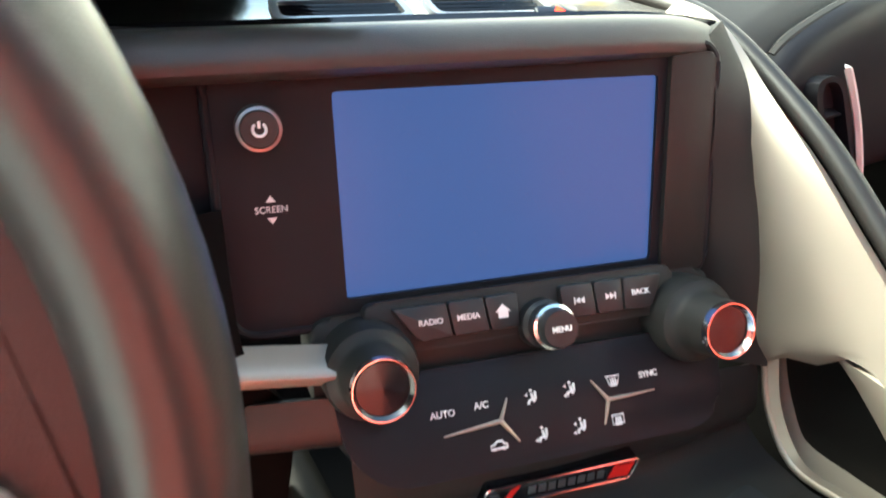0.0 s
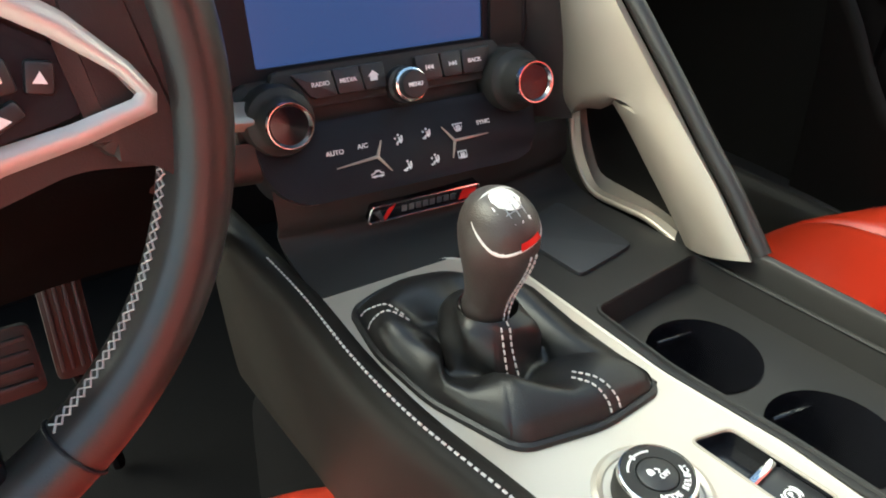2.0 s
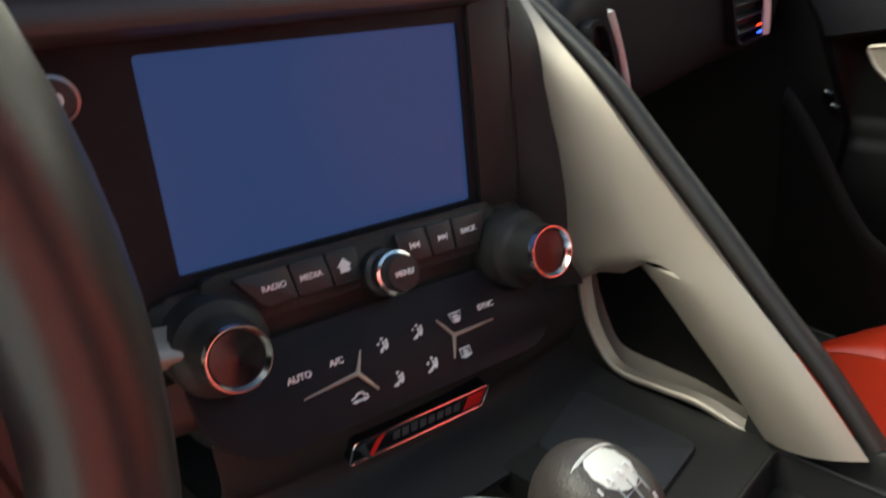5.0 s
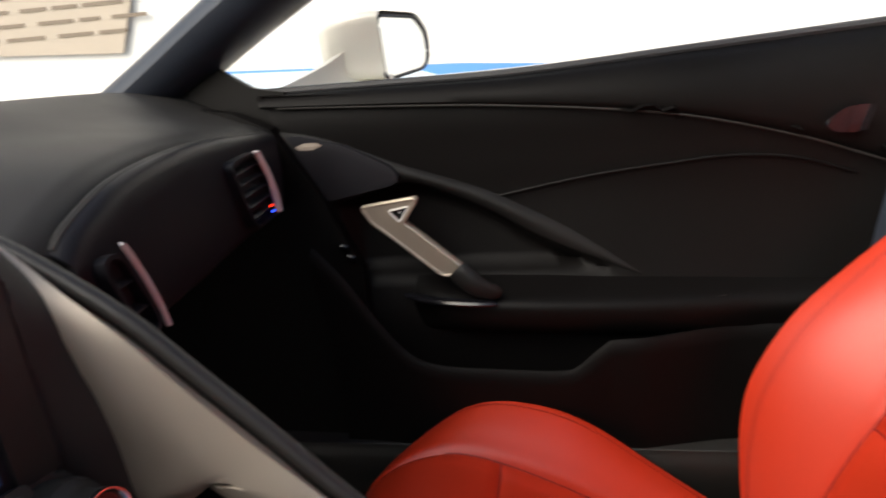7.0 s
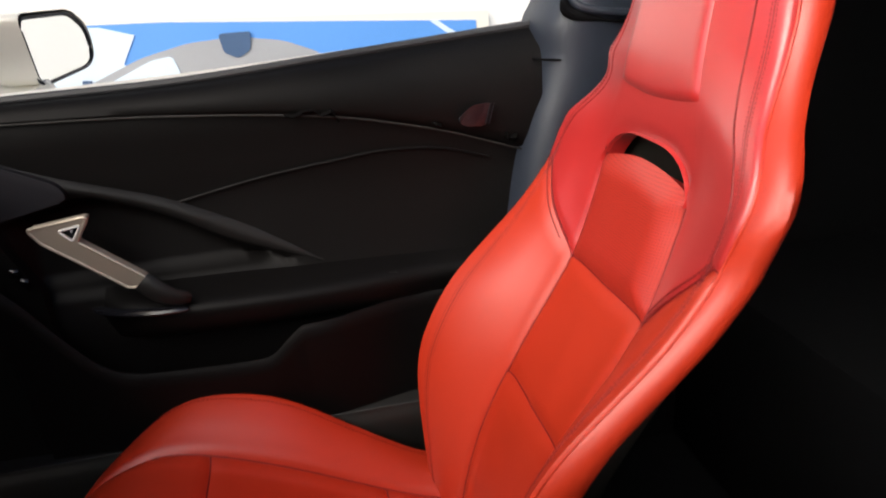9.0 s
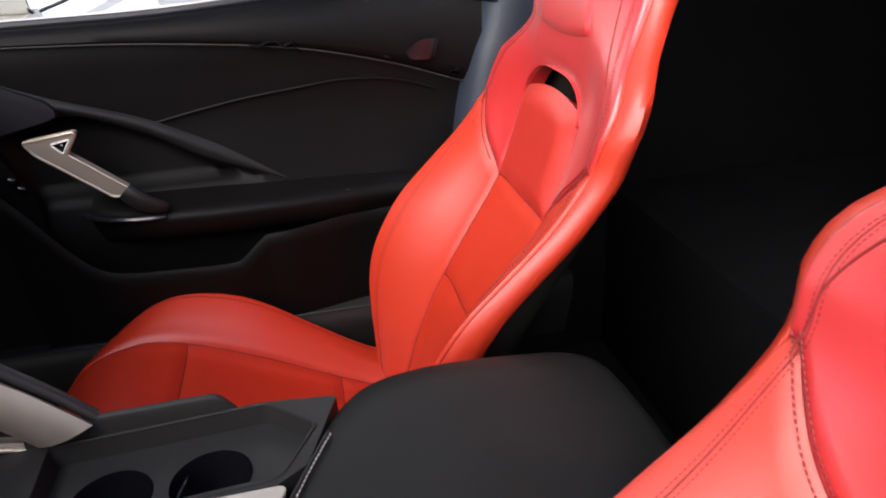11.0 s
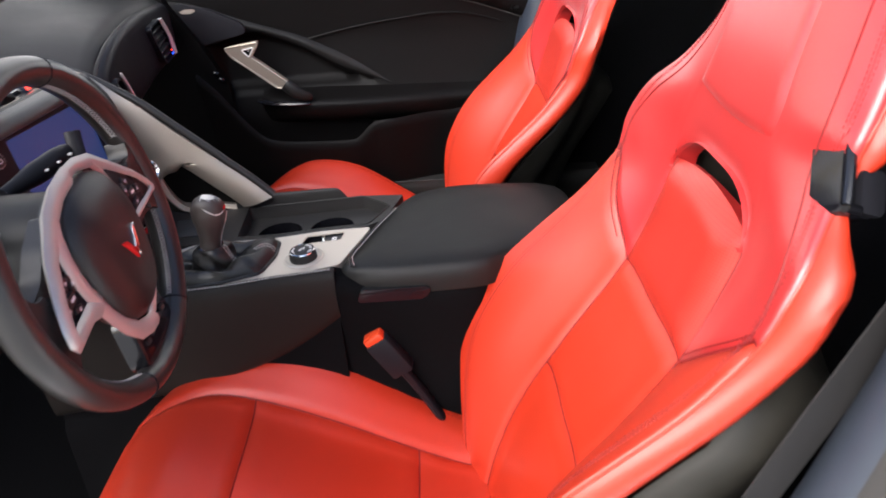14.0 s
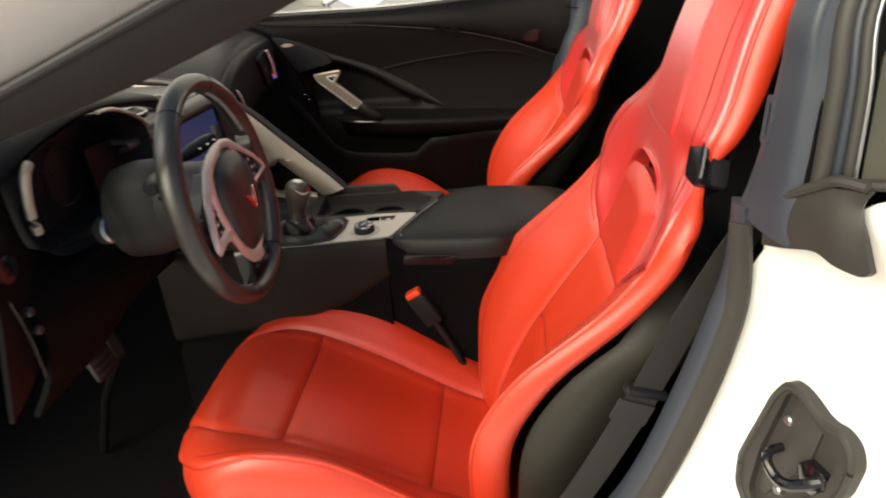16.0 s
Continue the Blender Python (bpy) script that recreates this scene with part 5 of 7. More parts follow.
for k in range(33):
    f = k / 32
    ring = []
    for i, p in enumerate(base):
        neck = Vector((-0.092, 0.297, 0))
        d = p - neck
        ang = math.atan2(d.y, d.x)
        r1 = 0.0175
        target = neck + Vector((math.cos(ang) * r1, math.sin(ang) * r1, 0))
        g = along(BOOT_MIX, f)
        q = p.lerp(target, g)
        wave = 0.6 * math.sin(3 * ang + 0.8) + 0.4 * math.sin(7 * ang + 2.1 + 3 * f)
        loose = math.sin(math.pi * min(1.0, max(0.0, f / 0.72)))
        z = level(q.y) + along(BOOT_RISE, f) + 0.0062 * wave * loose
        fold = 0.0062 * math.sin(5 * ang + 6 * f + 0.6) * loose + 0.0018 * math.sin(6 * ang - 9 * f) * (1 - f)* loose + (0.002 * math.sin(4 * ang + 14 * f) if 0.6 < f < 0.95 else 0.0)
        out = (q - neck)
        out = out.normalized() if out.length > 1e-6 else Vector((1, 0, 0))
        q = q + out * fold
        ring.append((q.x, q.y, max(z, level(q.y) + 0.001)))
    rings.append(ring)
boot = part("shifter_boot", sheet(rings, 0.0, wrap=True), BOOT, shifter, "gathered black leather boot", sharp=70)
part("boot_rim", tube([(p.x, p.y, level(p.y) + 0.0005) for p in base], 0.0030, 8, closed=True), BOOT, boot)
for a0, k0, k1, wide in ((-1.72, 19, 33, 0.10), (-1.28, 1, 13, 0.06), (2.30, 1, 14, 0.06)):
    for da in (-wide, wide):
        best = min(range(n), key=lambda j: abs(math.remainder(math.atan2(base[j].y - 0.297, base[j].x + 0.092) - a0 - da, 2 * math.pi)))
        line = [Vector(rings[k][best]) + Vector((0, -0.0004, 0.0008)) for k in range(k0, k1)]
        stitches("boot_thread", line, GREY_THREAD, boot, 0.0042, 0.0006)
KN = Matrix.Translation((-0.094, 0.297, 0.580)) @ pose(0, 0, 0, 10, -2, 0) @ Matrix.Diagonal((0.82, 0.84, 0.89, 1))
prof = [(0.0165, -0.006), (0.0158, 0.003), (0.0160, 0.012), (0.0188, 0.027), (0.0232, 0.043), (0.0258, 0.056), (0.0258, 0.066), (0.0225, 0.077), (0.0150, 0.0845), (0.0060, 0.0870), (0.0, 0.0873)]
bm = bmesh.new()
smooth_prof = [(p.x, p.y) for p in curve([Vector((a, b, 0)) for a, b in prof], 34)]
smooth_prof = [(max(0.0, a), b) for a, b in smooth_prof]
lathe(smooth_prof, KN @ Matrix.Diagonal((0.92, 1.08, 1, 1)), 40, bm)
knob = part("gear_knob", bm, KNOBSKIN, shifter, "brown-black leather gear knob", sharp=80)


def cap_point(f, a):
    """On the slanting metal cap of the knob: f outwards, a round it."""
    lean = radians(24)
    tx, ty = radians(54) * f * math.cos(a), radians(43) * f * math.sin(a)
    d = Vector((math.sin(tx), math.sin(ty), 0))
    d.z = math.sqrt(max(0.0, 1 - d.x ** 2 - d.y ** 2))
    d = Vector((d.x, d.y * math.cos(lean) - d.z * math.sin(lean), d.z * math.cos(lean) + d.y * math.sin(lean)))
    side = radians(-9)
    d = Vector((d.x * math.cos(side) + d.z * math.sin(side), d.y, d.z * math.cos(side) - d.x * math.sin(side)))
    return KN @ (Vector((0, 0, 0.0585)) + Vector((0.0247 * d.x, 0.0289 * d.y, 0.0300 * d.z)))


rings = [[cap_point(f, 2 * math.pi * k / 36) for k in range(36)] for f in (1.0, 0.85, 0.65, 0.4, 0.2, 0.02)]
cap = part("knob_cap", sheet(rings, 0.0, wrap=True), CAP, knob, "brushed metal cap with the shift pattern", sharp=60)
part("cap_rim", tube([cap_point(1.0, 2 * math.pi * k / 36) for k in range(36)], 0.0008, 8, closed=True), CAP, knob, "bright rim")
rings = [[cap_point(f, a) + Vector((0.0002, -0.0010, 0.0011)) for a in [-1.80 + 0.75 * k / 12 for k in range(13)]] for f in (1.02, 0.95, 0.88, 0.82)]
part("cap_mark", sheet(rings, 0.0), RED_INK, knob, "red mark at the foot of the cap")
bm = bmesh.new()


def cap_at(px, py):
    return cap_point(math.hypot(px / 0.0215, py / 0.0245), math.atan2(py / 0.0245, px / 0.0215)) + Vector((0, -0.0003, 0.0005))


for gx in (-0.0075, -0.0026, 0.0023, 0.0072):
    tube([cap_at(gx, -0.0045), cap_at(gx, 0.0), cap_at(gx, 0.0055)], 0.00028, 6, bm=bm)
tube([cap_at(-0.0075, 0.0005), cap_at(-0.0026, 0.0005), cap_at(0.0023, 0.0005), cap_at(0.0072, 0.0005)], 0.00028, 6, bm=bm)
part("shift_pattern", bm, GUNMETAL, knob)
for ch, gx, gy in (("1", -0.0075, 0.0088), ("3", -0.0026, 0.0095), ("5", 0.0023, 0.0095), ("7", 0.0072, 0.0085), ("2", -0.0075, -0.0082), ("4", -0.0026, -0.0090), ("6", 0.0023, -0.0090), ("R", 0.0078, -0.0075)):
    p = cap_at(gx, gy)
    word("shift_number", ch, 0.0034, frame_m(p, cap_at(gx + 0.001, gy) - p, cap_at(gx, gy + 0.001) - p), WHITE_INK, knob, bold=0.00008)
part("neck_ring", lathe([(0.0172, -0.0075), (0.0188, -0.006), (0.0188, -0.0035), (0.0172, -0.002)], KN), CHROME, shifter, "chrome ring at the knob's foot")
for dx in (-0.0020, 0.0020):
    line = [KN @ Vector((dx + 0.004, -1.085 * r, z)) for r, z in smooth_prof if z < 0.064]
    stitches("knob_thread", line, GREY_THREAD, knob, 0.0040, 0.0006)


# ---- steering wheel ----
WHEEL = frame_m((-0.382, 0.294, 0.754), (0.9985, 0.0556, 0), (-0.011, 0.185, 0.9827)) @ pose(0, 0, 0, 0, 0, 4.5)
wheel = thing("steering_wheel", (-0.382, 0.294, 0.754), "black leather steering wheel with silver spoke trim", "steering wheel")
RIM = 0.1524


def rim_tube():
    bm = bmesh.new()
    n, seg = 96, 16
    rings = []
    for i in range(n):
        a = 2 * math.pi * i / n
        deg = math.degrees(a)
        grip = sum(math.exp(-(math.remainder(deg - g, 360) / 22) ** 2) for g in (35, 145))
        r = 0.0142 + 0.0014 * grip
        ring = []
        for k in range(seg):
            t = 2 * math.pi * k / seg
            ring.append(bm.verts.new(WHEEL @ Vector(((RIM + r * 0.92 * math.cos(t)) * math.cos(a), (RIM + r * 0.92 * math.cos(t)) * math.sin(a), r * 1.08 * math.sin(t)))))
        rings.append(ring)
    for i in range(n):
        for k in range(seg):
            bm.faces.new((rings[i][k], rings[i][(k + 1) % seg], rings[(i + 1) % n][(k + 1) % seg], rings[(i + 1) % n][k]))
    return bm


rim = part("rim", rim_tube(), RIMSKIN, wheel, "black leather rim with light stitching", sharp=80)
for a0, a1 in ((16, 63), (-63, -16), (117, 164), (196, 243)):
    n = 30
    for phase in (0, 1):
        zig = []
        for k in range(n + 1):
            t = math.pi - 0.16 + (0.17 if (k + phase) % 2 else -0.17)
            a = radians(a0 + (a1 - a0) * k / n)
            grip = sum(math.exp(-(math.remainder(math.degrees(a) - g, 360) / 22) ** 2) for g in (35, 145))
            r = 0.0142 + 0.0014 * grip + 0.0003
            zig.append(WHEEL @ Vector(((RIM + r * 0.92 * math.cos(t)) * math.cos(a), (RIM + r * 0.92 * math.cos(t)) * math.sin(a), r * 1.08 * math.sin(t))))
        part("rim_thread", tube(zig, 0.0005, 5), GREY_THREAD, rim, "light grey cross stitching")
for deg in (-64, 64, 116, 244):
    ring = [WHEEL @ Vector(((RIM + 0.0134 * math.cos(t)) * math.cos(radians(deg)), (RIM + 0.0134 * math.cos(t)) * math.sin(radians(deg)), 0.0157 * math.sin(t))) for t in [2 * math.pi * k / 20 for k in range(20)]]
    part("rim_seam", tube(ring, 0.0008, 6, closed=True), PANEL, rim)


def droop(u, v):
    """The side spokes sink towards the rim."""
    return (u, v - 0.016 * max(0.0, (abs(u) - 0.06) / 0.0745))


def spoke_plate(pts, low, high, mat, name, label="", bevel=0.003, r=0.008, parent=None):
    return part(name, prism(rounded([droop(u, v) for u, v in pts], r), low, high, WHEEL, bevel), mat, parent or wheel, label)


def rail(outer, inner, label):
    a = [Vector((*droop(u, v), 0.0)) for u, v in outer]
    b = [Vector((*droop(u, v), 0.0)) for u, v in inner]
    bm = sheet([[WHEEL @ (a[i].lerp(b[i], f) + Vector((0, 0, 0.005 + 0.008 * max(0.0, (abs(a[i].x) - 0.10) / 0.0375) + 0.004 * math.sin(math.pi * (0.10 + 0.80 * f))))) for f in (0, .15, .35, .5, .65, .85, 1)] for i in range(len(a))], 0.006)
    return part("spoke_trim", bm, WHEEL_TRIM, wheel, label, sharp=50)


for s in (-1, 1):
    spoke_plate([(s * 0.040, 0.050), (s * 0.078, 0.040), (s * 0.105, 0.029), (s * 0.138, 0.030), (s * 0.143, -0.036), (s * 0.105, -0.033), (s * 0.045, -0.050)], -0.014, 0.004, LEATHER, "spoke", "black leather-covered spoke")
    spoke_plate([(s * 0.112, 0.0268), (s * 0.124, 0.0285), (s * 0.131, 0.034), (s * 0.139, 0.050), (s * 0.1475, 0.0), (s * 0.139, -0.050), (s * 0.131, -0.037), (s * 0.124, -0.032), (s * 0.112, -0.030)], -0.014, 0.0085, LEATHER, "spoke_joint", "", 0.006, 0.006)
    out_line = [(s * u, v) for u, v in ((0.0, 0.067), (0.030, 0.065), (0.060, 0.055), (0.092, 0.036), (0.118, 0.0165), (0.130, 0.0010), (0.1345, -0.0090), (0.1325, -0.0152), (0.110, -0.0240), (0.085, -0.031), (0.070, -0.040))]
    in_line = [(s * u, v) for u, v in ((0.0, 0.054), (0.027, 0.052), (0.053, 0.043), (0.085, 0.027), (0.111, 0.0100), (0.125, -0.002), (0.1285, -0.0083), (0.1265, -0.0103), (0.107, -0.0172), (0.080, -0.0235), (0.062, -0.033))]
    rail(out_line, in_line, "satin silver trim round the spoke keys")
    rail([(s * u, v) for u, v in ((0.060, 0.049), (0.069, 0.036), (0.0745, 0.018), (0.076, -0.002), (0.074, -0.018), (0.068, -0.034))], [(s * u, v) for u, v in ((0.051, 0.044), (0.059, 0.033), (0.0655, 0.016), (0.067, -0.002), (0.0655, -0.017), (0.061, -0.033))], "satin silver rim of the airbag cover")
    pad_ = spoke_plate([(s * 0.070, 0.034), (s * 0.084, 0.025), (s * 0.111, 0.008), (s * 0.127, -0.008), (s * 0.105, -0.0165), (s * 0.076, -0.024)], 0.0, 0.0080, BEZEL, "key_pad", "glossy black key pad", 0.002, 0.004)
    for u, v, w, h, turn, sym in ((s * 0.092, -0.002, 0.013, 0.010, 0, 0), (s * 0.089, 0.012, 0.012, 0.007, s * -35, 1), (s * 0.105, -0.002, 0.008, 0.010, s * -20, 1), (s * 0.080, 0.004, 0.007, 0.016, 0, 1), (s * 0.091, -0.0135, 0.013, 0.006, s * 18, 1)):
        key_m = WHEEL @ shift(*droop(u, v), 0.0088) @ pose(0, 0, 0, 0, 0, turn)
        kb = part("spoke_key", box(w, h, 0.004, key_m, 0.0013), BUTTON, pad_)
        if sym:
            part("key_symbol", prism([(-0.0020, -0.0016), (0.0020, -0.0016), (0, 0.0020)], 0.0021, 0.0025, key_m), WHITE_INK, kb)
        else:
            part("key_symbol", box(0.007, 0.0028, 0.0006, key_m @ shift(0, 0, 0.0022), 0.0002), WHITE_INK, kb)
    low = [(s * u, v) for u, v in ((0.070, -0.040), (0.063, -0.058), (0.054, -0.080), (0.038, -0.100), (0.015, -0.110), (0.0, -0.112))]
    low2 = [(s * u, v) for u, v in ((0.062, -0.033), (0.055, -0.056), (0.046, -0.073), (0.031, -0.090), (0.012, -0.099), (0.0, -0.100))]
    rail(low, low2, "satin silver lower trim")
spoke_plate([(-0.036, -0.080), (0.036, -0.080), (0.048, -0.138), (-0.048, -0.138)], -0.014, 0.005, GLOSS, "lower_spoke", "glossy black lower spoke with small keys", 0.003, 0.012)
for u in (-0.026, -0.011, 0.013, 0.028):
    part("spoke_key", box(0.008, 0.006, 0.004, WHEEL @ shift(u, -0.116, 0.006), 0.001), BUTTON, wheel)
# airbag cover
shield = [(-0.046, 0.044), (-0.020, 0.052), (0.020, 0.052), (0.046, 0.044), (0.063, 0.015), (0.064, -0.022), (0.048, -0.068), (0.024, -0.092), (-0.024, -0.092), (-0.048, -0.068), (-0.064, -0.022), (-0.063, 0.015)]
loop = [Vector((u, v, 0)) for u, v in rounded(shield, 0.02, 4)]
rings = [[WHEEL @ (Vector((0, -0.01, 0)).lerp(p, k) + Vector((0, 0, z))) for p in loop] for k, z in ((1.0, -0.01), (1.0, 0.010), (0.97, 0.016), (0.85, 0.023), (0.6, 0.0285), (0.3, 0.031), (0.02, 0.0315))]
cover = part("airbag_cover", sheet(rings, 0.0, wrap=True), LEATHER, wheel, "domed black airbag cover", sharp=60)
part("wing_mark", prism([(-0.004, -0.030), (-0.024, 0.004), (-0.012, 0.000), (0.000, -0.020)], 0.029, 0.0332, WHEEL @ shift(0, -0.012, 0) @ Matrix.Diagonal((0.75, 0.75, 1, 1)), 0.0006), RED_INK, cover, "small red and bright wing mark")
part("wing_mark", prism([(0.000, -0.030), (0.022, 0.006), (0.014, 0.006), (-0.002, -0.016)], 0.029, 0.0332, WHEEL @ shift(0.002, -0.012, 0) @ Matrix.Diagonal((0.75, 0.75, 1, 1)), 0.0006), CHROME, cover)

# ---- steering column, stalks ----
column = thing("steering_column", (-0.378, 0.40, 0.70), "black steering column shroud with control stalks", "steering column")
axis = [WHEEL @ Vector((0, 0, z)) for z in (-0.015, -0.05, -0.09, -0.15)]
part("shroud", tube(curve(axis, 12), [0.050 + 0.002 * k for k in range(12)], 24, flat=0.9), PLASTIC, column, "dark grey column shroud")
part("shroud_collar", lathe([(0.058, -0.075), (0.066, -0.085), (0.070, -0.12), (0.066, -0.15)], WHEEL, 40), SOFT, column)
for s in (-1, 1):
    base = Vector((-0.382 + s * 0.025, 0.376, 0.788))
    tip = Vector((-0.382 + s * 0.108, 0.345, 0.799))
    line = [base.lerp(tip, k / 11) for k in range(12)]
    stalk = part("control_stalk", tube(line, [0.007, 0.0075, 0.008, 0.009, 0.0105, 0.0115, 0.0115, 0.0115, 0.0118, 0.0112, 0.010, 0.007], 14), PANEL, column, "black control stalk with white marks")
    for k in (5, 7, 9):
        part("stalk_mark", box(0.004, 0.004, 0.002, Matrix.Translation(line[k] + Vector((0, -0.0115, 0.003))), 0.0005), WHITE_INK, stalk)
for s in (-1, 1):
    pad_line = [WHEEL @ Vector((s * (0.085 + 0.035 * k / 8), 0.005 + 0.055 * k / 8, -0.028)) for k in range(9)]
    part("shift_paddle", tube(pad_line, 0.008, 10, flat=0.35), PANEL, column, "black paddle behind the wheel")

# ---- dashboard ----
dash = thing("dashboard", (0.04, 0.60, 0.60), "black soft-touch dashboard with a wide passenger cowl", "dashboard")
rows = []
for px, ez, ey, bz in ((0.115, 0.758, 0.512, 0.700), (0.160, 0.780, 0.515, 0.690), (0.230, 0.800, 0.522, 0.676), (0.330, 0.808, 0.535, 0.676), (0.450, 0.806, 0.548, 0.684), (0.540, 0.800, 0.553, 0.690), (0.620, 0.796, 0.556, 0.694), (0.70, 0.79, 0.57, 0.695)):
    rows.append([(px, 0.98, 0.856), (px, 0.86, 0.857), (px, 0.74, 0.853), (px, 0.64, (0.838 + ez) / 2 + 0.006), (px, ey + 0.030, ez + 0.010), (px, ey + 0.006, ez + 0.002), (px, ey - 0.006, ez - 0.012),
                 (px, ey - 0.012, (ez + bz) / 2), (px, ey - 0.010, bz + 0.008), (px, ey + 0.006, bz - 0.006), (px, ey + 0.10, bz - 0.03), (px, 0.95, bz - 0.12)])
shelf = [[(px, 0.700, 0.797), (px, 0.78, 0.799), (px, 0.85, 0.808), (px, 0.92, 0.835), (px, 0.98, 0.856)] for px in (-0.26, -0.15, -0.05, 0.05, 0.116)]
part("dash_shelf", skin(shelf, 12, 12, 0.004), SOFT, dash, "dark dash top between the hoods")
part("passenger_cowl", skin(rows, 60, 60, 0.004), SOFT, dash, "black padded dash top and passenger cowl", sharp=60)
lens = []
for px, ez, ey, bz in ((0.150, 0.758, 0.501, 0.735), (0.170, 0.772, 0.501, 0.712), (0.230, 0.792, 0.504, 0.686), (0.330, 0.800, 0.516, 0.683), (0.430, 0.799, 0.528, 0.688), (0.540, 0.793, 0.535, 0.693), (0.600, 0.790, 0.538, 0.696)):
    lens.append([(px, ey + 0.006, ez + 0.002), (px, ey - 0.004, ez - 0.004), (px, ey - 0.007, (ez + bz) / 2), (px, ey - 0.002, bz + 0.004), (px, ey + 0.010, bz)])
part("passenger_fascia", skin(lens, 40, 20, 0.006), PANEL, dash, "smooth dark fascia between the passenger vents", sharp=60)
part("cowl_bead", tube(curve([(px, y - 0.003, z + 0.003) for px, y, z in [r[0] for r in lens]], 40), 0.0045, 8), SOFT, dash, "padded bead over the fascia")
rows = []
for px, z in ((-0.12, 0.822), (-0.20, 0.850), (-0.35, 0.878), (-0.48, 0.874), (-0.57, 0.852), (-0.64, 0.812)):
    rows.append([(px, 0.98, 0.850), (px, 0.80, z + 0.004), (px, 0.60, z + 0.008), (px, 0.50, z + 0.004), (px, 0.475, z - 0.008), (px, 0.50, z - 0.018)])
# Hood takes the near-black door skin in place of the pillar's shade.
part("instrument_hood", skin(rows, 26, 26, 0.006), DOORSKIN, dash, "instrument hood, blackened for the pillar's shade")
clus = [(-0.553, 0.470, 0.780), (-0.545, 0.470, 0.832), (-0.520, 0.470, 0.855), (-0.44, 0.472, 0.865), (-0.36, 0.472, 0.866), (-0.30, 0.475, 0.853), (-0.225, 0.478, 0.808), (-0.235, 0.475, 0.745), (-0.28, 0.472, 0.712), (-0.36, 0.47, 0.700), (-0.46, 0.47, 0.706), (-0.53, 0.47, 0.728)]
loop = curve(clus, 60, True)
cen = Vector((-0.375, 0.60, 0.78))
rings = [[p + Vector((0, 0.0, 0)) for p in loop]] + [[Vector((cen.x + (p.x - cen.x) * k, 0.470 + dy, cen.z + (p.z - cen.z) * k)) for p in loop] for k, dy in ((0.95, 0.02), (0.90, 0.06), (0.86, 0.085), (0.02, 0.086))]
cluster = part("instrument_pod", sheet(rings, 0.0, wrap=True), BEZEL, dash, "unlit dark instrument pod")
part("cluster_trim", tube([p + Vector((0, -0.003, 0)) for p in loop if -0.365 < p.x and p.z > 0.800], 0.0032, 8), SILVER, cluster, "satin silver rim of the cluster")
part("cluster_trim", tube([p + Vector((0, -0.003, 0)) for p in sorted((q for q in loop if q.x < -0.522 and q.z > 0.765), key=lambda q: q.z)], 0.0062, 8), SILVER, cluster, "satin silver rim of the cluster")
for cx, r in ((-0.44, 0.038), (-0.36, 0.046), (-0.285, 0.034)):
    part("gauge_ring", tube([(cx + r * math.cos(t), 0.548, 0.775 + r * math.sin(t)) for t in [2 * math.pi * k / 40 for k in range(40)]], 0.0018, 6, closed=True), PANEL, cluster)
part("dash_panel", skin([[(-0.32, 0.532, 0.800), (-0.25, 0.522, 0.796), (-0.178, 0.512, 0.792)], [(-0.32, 0.528, 0.73), (-0.25, 0.519, 0.73), (-0.178, 0.508, 0.73)], [(-0.32, 0.526, 0.65), (-0.25, 0.516, 0.65), (-0.178, 0.504, 0.645)]], 10, 10, 0.006), BEZEL, dash, "satin black panel between instruments and screen")
# driver's side face below and beside the cluster
rows = [[(-0.66, 0.46, 0.80), (-0.60, 0.475, 0.835), (-0.55, 0.50, 0.85)], [(-0.67, 0.45, 0.74), (-0.61, 0.468, 0.75), (-0.545, 0.498, 0.76)], [(-0.68, 0.46, 0.66), (-0.61, 0.475, 0.68), (-0.53, 0.498, 0.72)], [(-0.68, 0.48, 0.58), (-0.61, 0.49, 0.60), (-0.53, 0.505, 0.64)]]
part("side_panel", skin(rows, 18, 14, 0.006), DOORSKIN, dash, "dark side panel with light switches")
for px, pz, r in ((-0.632, 0.762, 0.017), (-0.622, 0.700, 0.006), (-0.618, 0.672, 0.006)):
    part("side_vent" if r > 0.01 else "switch", lathe([(r, 0.0), (r, 0.006), (r * 0.75, 0.008), (0.0, 0.008)], frame_m((px, 0.462, pz), (1, 0, 0), (0, 0, 1)), 24), GLOSS if r > 0.01 else BUTTON, dash)
part("side_trim", tube(curve([(-0.648, 0.455, 0.73), (-0.632, 0.462, 0.68), (-0.622, 0.468, 0.63), (-0.615, 0.474, 0.60)], 14), 0.002, 8), PLASTIC, dash, "dark trim line")
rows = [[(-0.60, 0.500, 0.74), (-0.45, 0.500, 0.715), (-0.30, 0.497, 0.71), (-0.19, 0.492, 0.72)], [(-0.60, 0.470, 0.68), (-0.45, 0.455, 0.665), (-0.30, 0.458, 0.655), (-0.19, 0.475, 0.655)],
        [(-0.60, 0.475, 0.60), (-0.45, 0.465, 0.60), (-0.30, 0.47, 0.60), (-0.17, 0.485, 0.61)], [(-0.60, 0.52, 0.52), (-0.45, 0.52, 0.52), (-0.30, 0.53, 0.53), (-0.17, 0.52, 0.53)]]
part("knee_panel", skin(rows, 24, 20, 0.008), KNEE, dash, "knee panel below the column, blacked for footwell shade")
start_m = frame_m((-0.450, 0.440, 0.727), (0.97, -0.2, 0), (0, 0.25, 0.97))
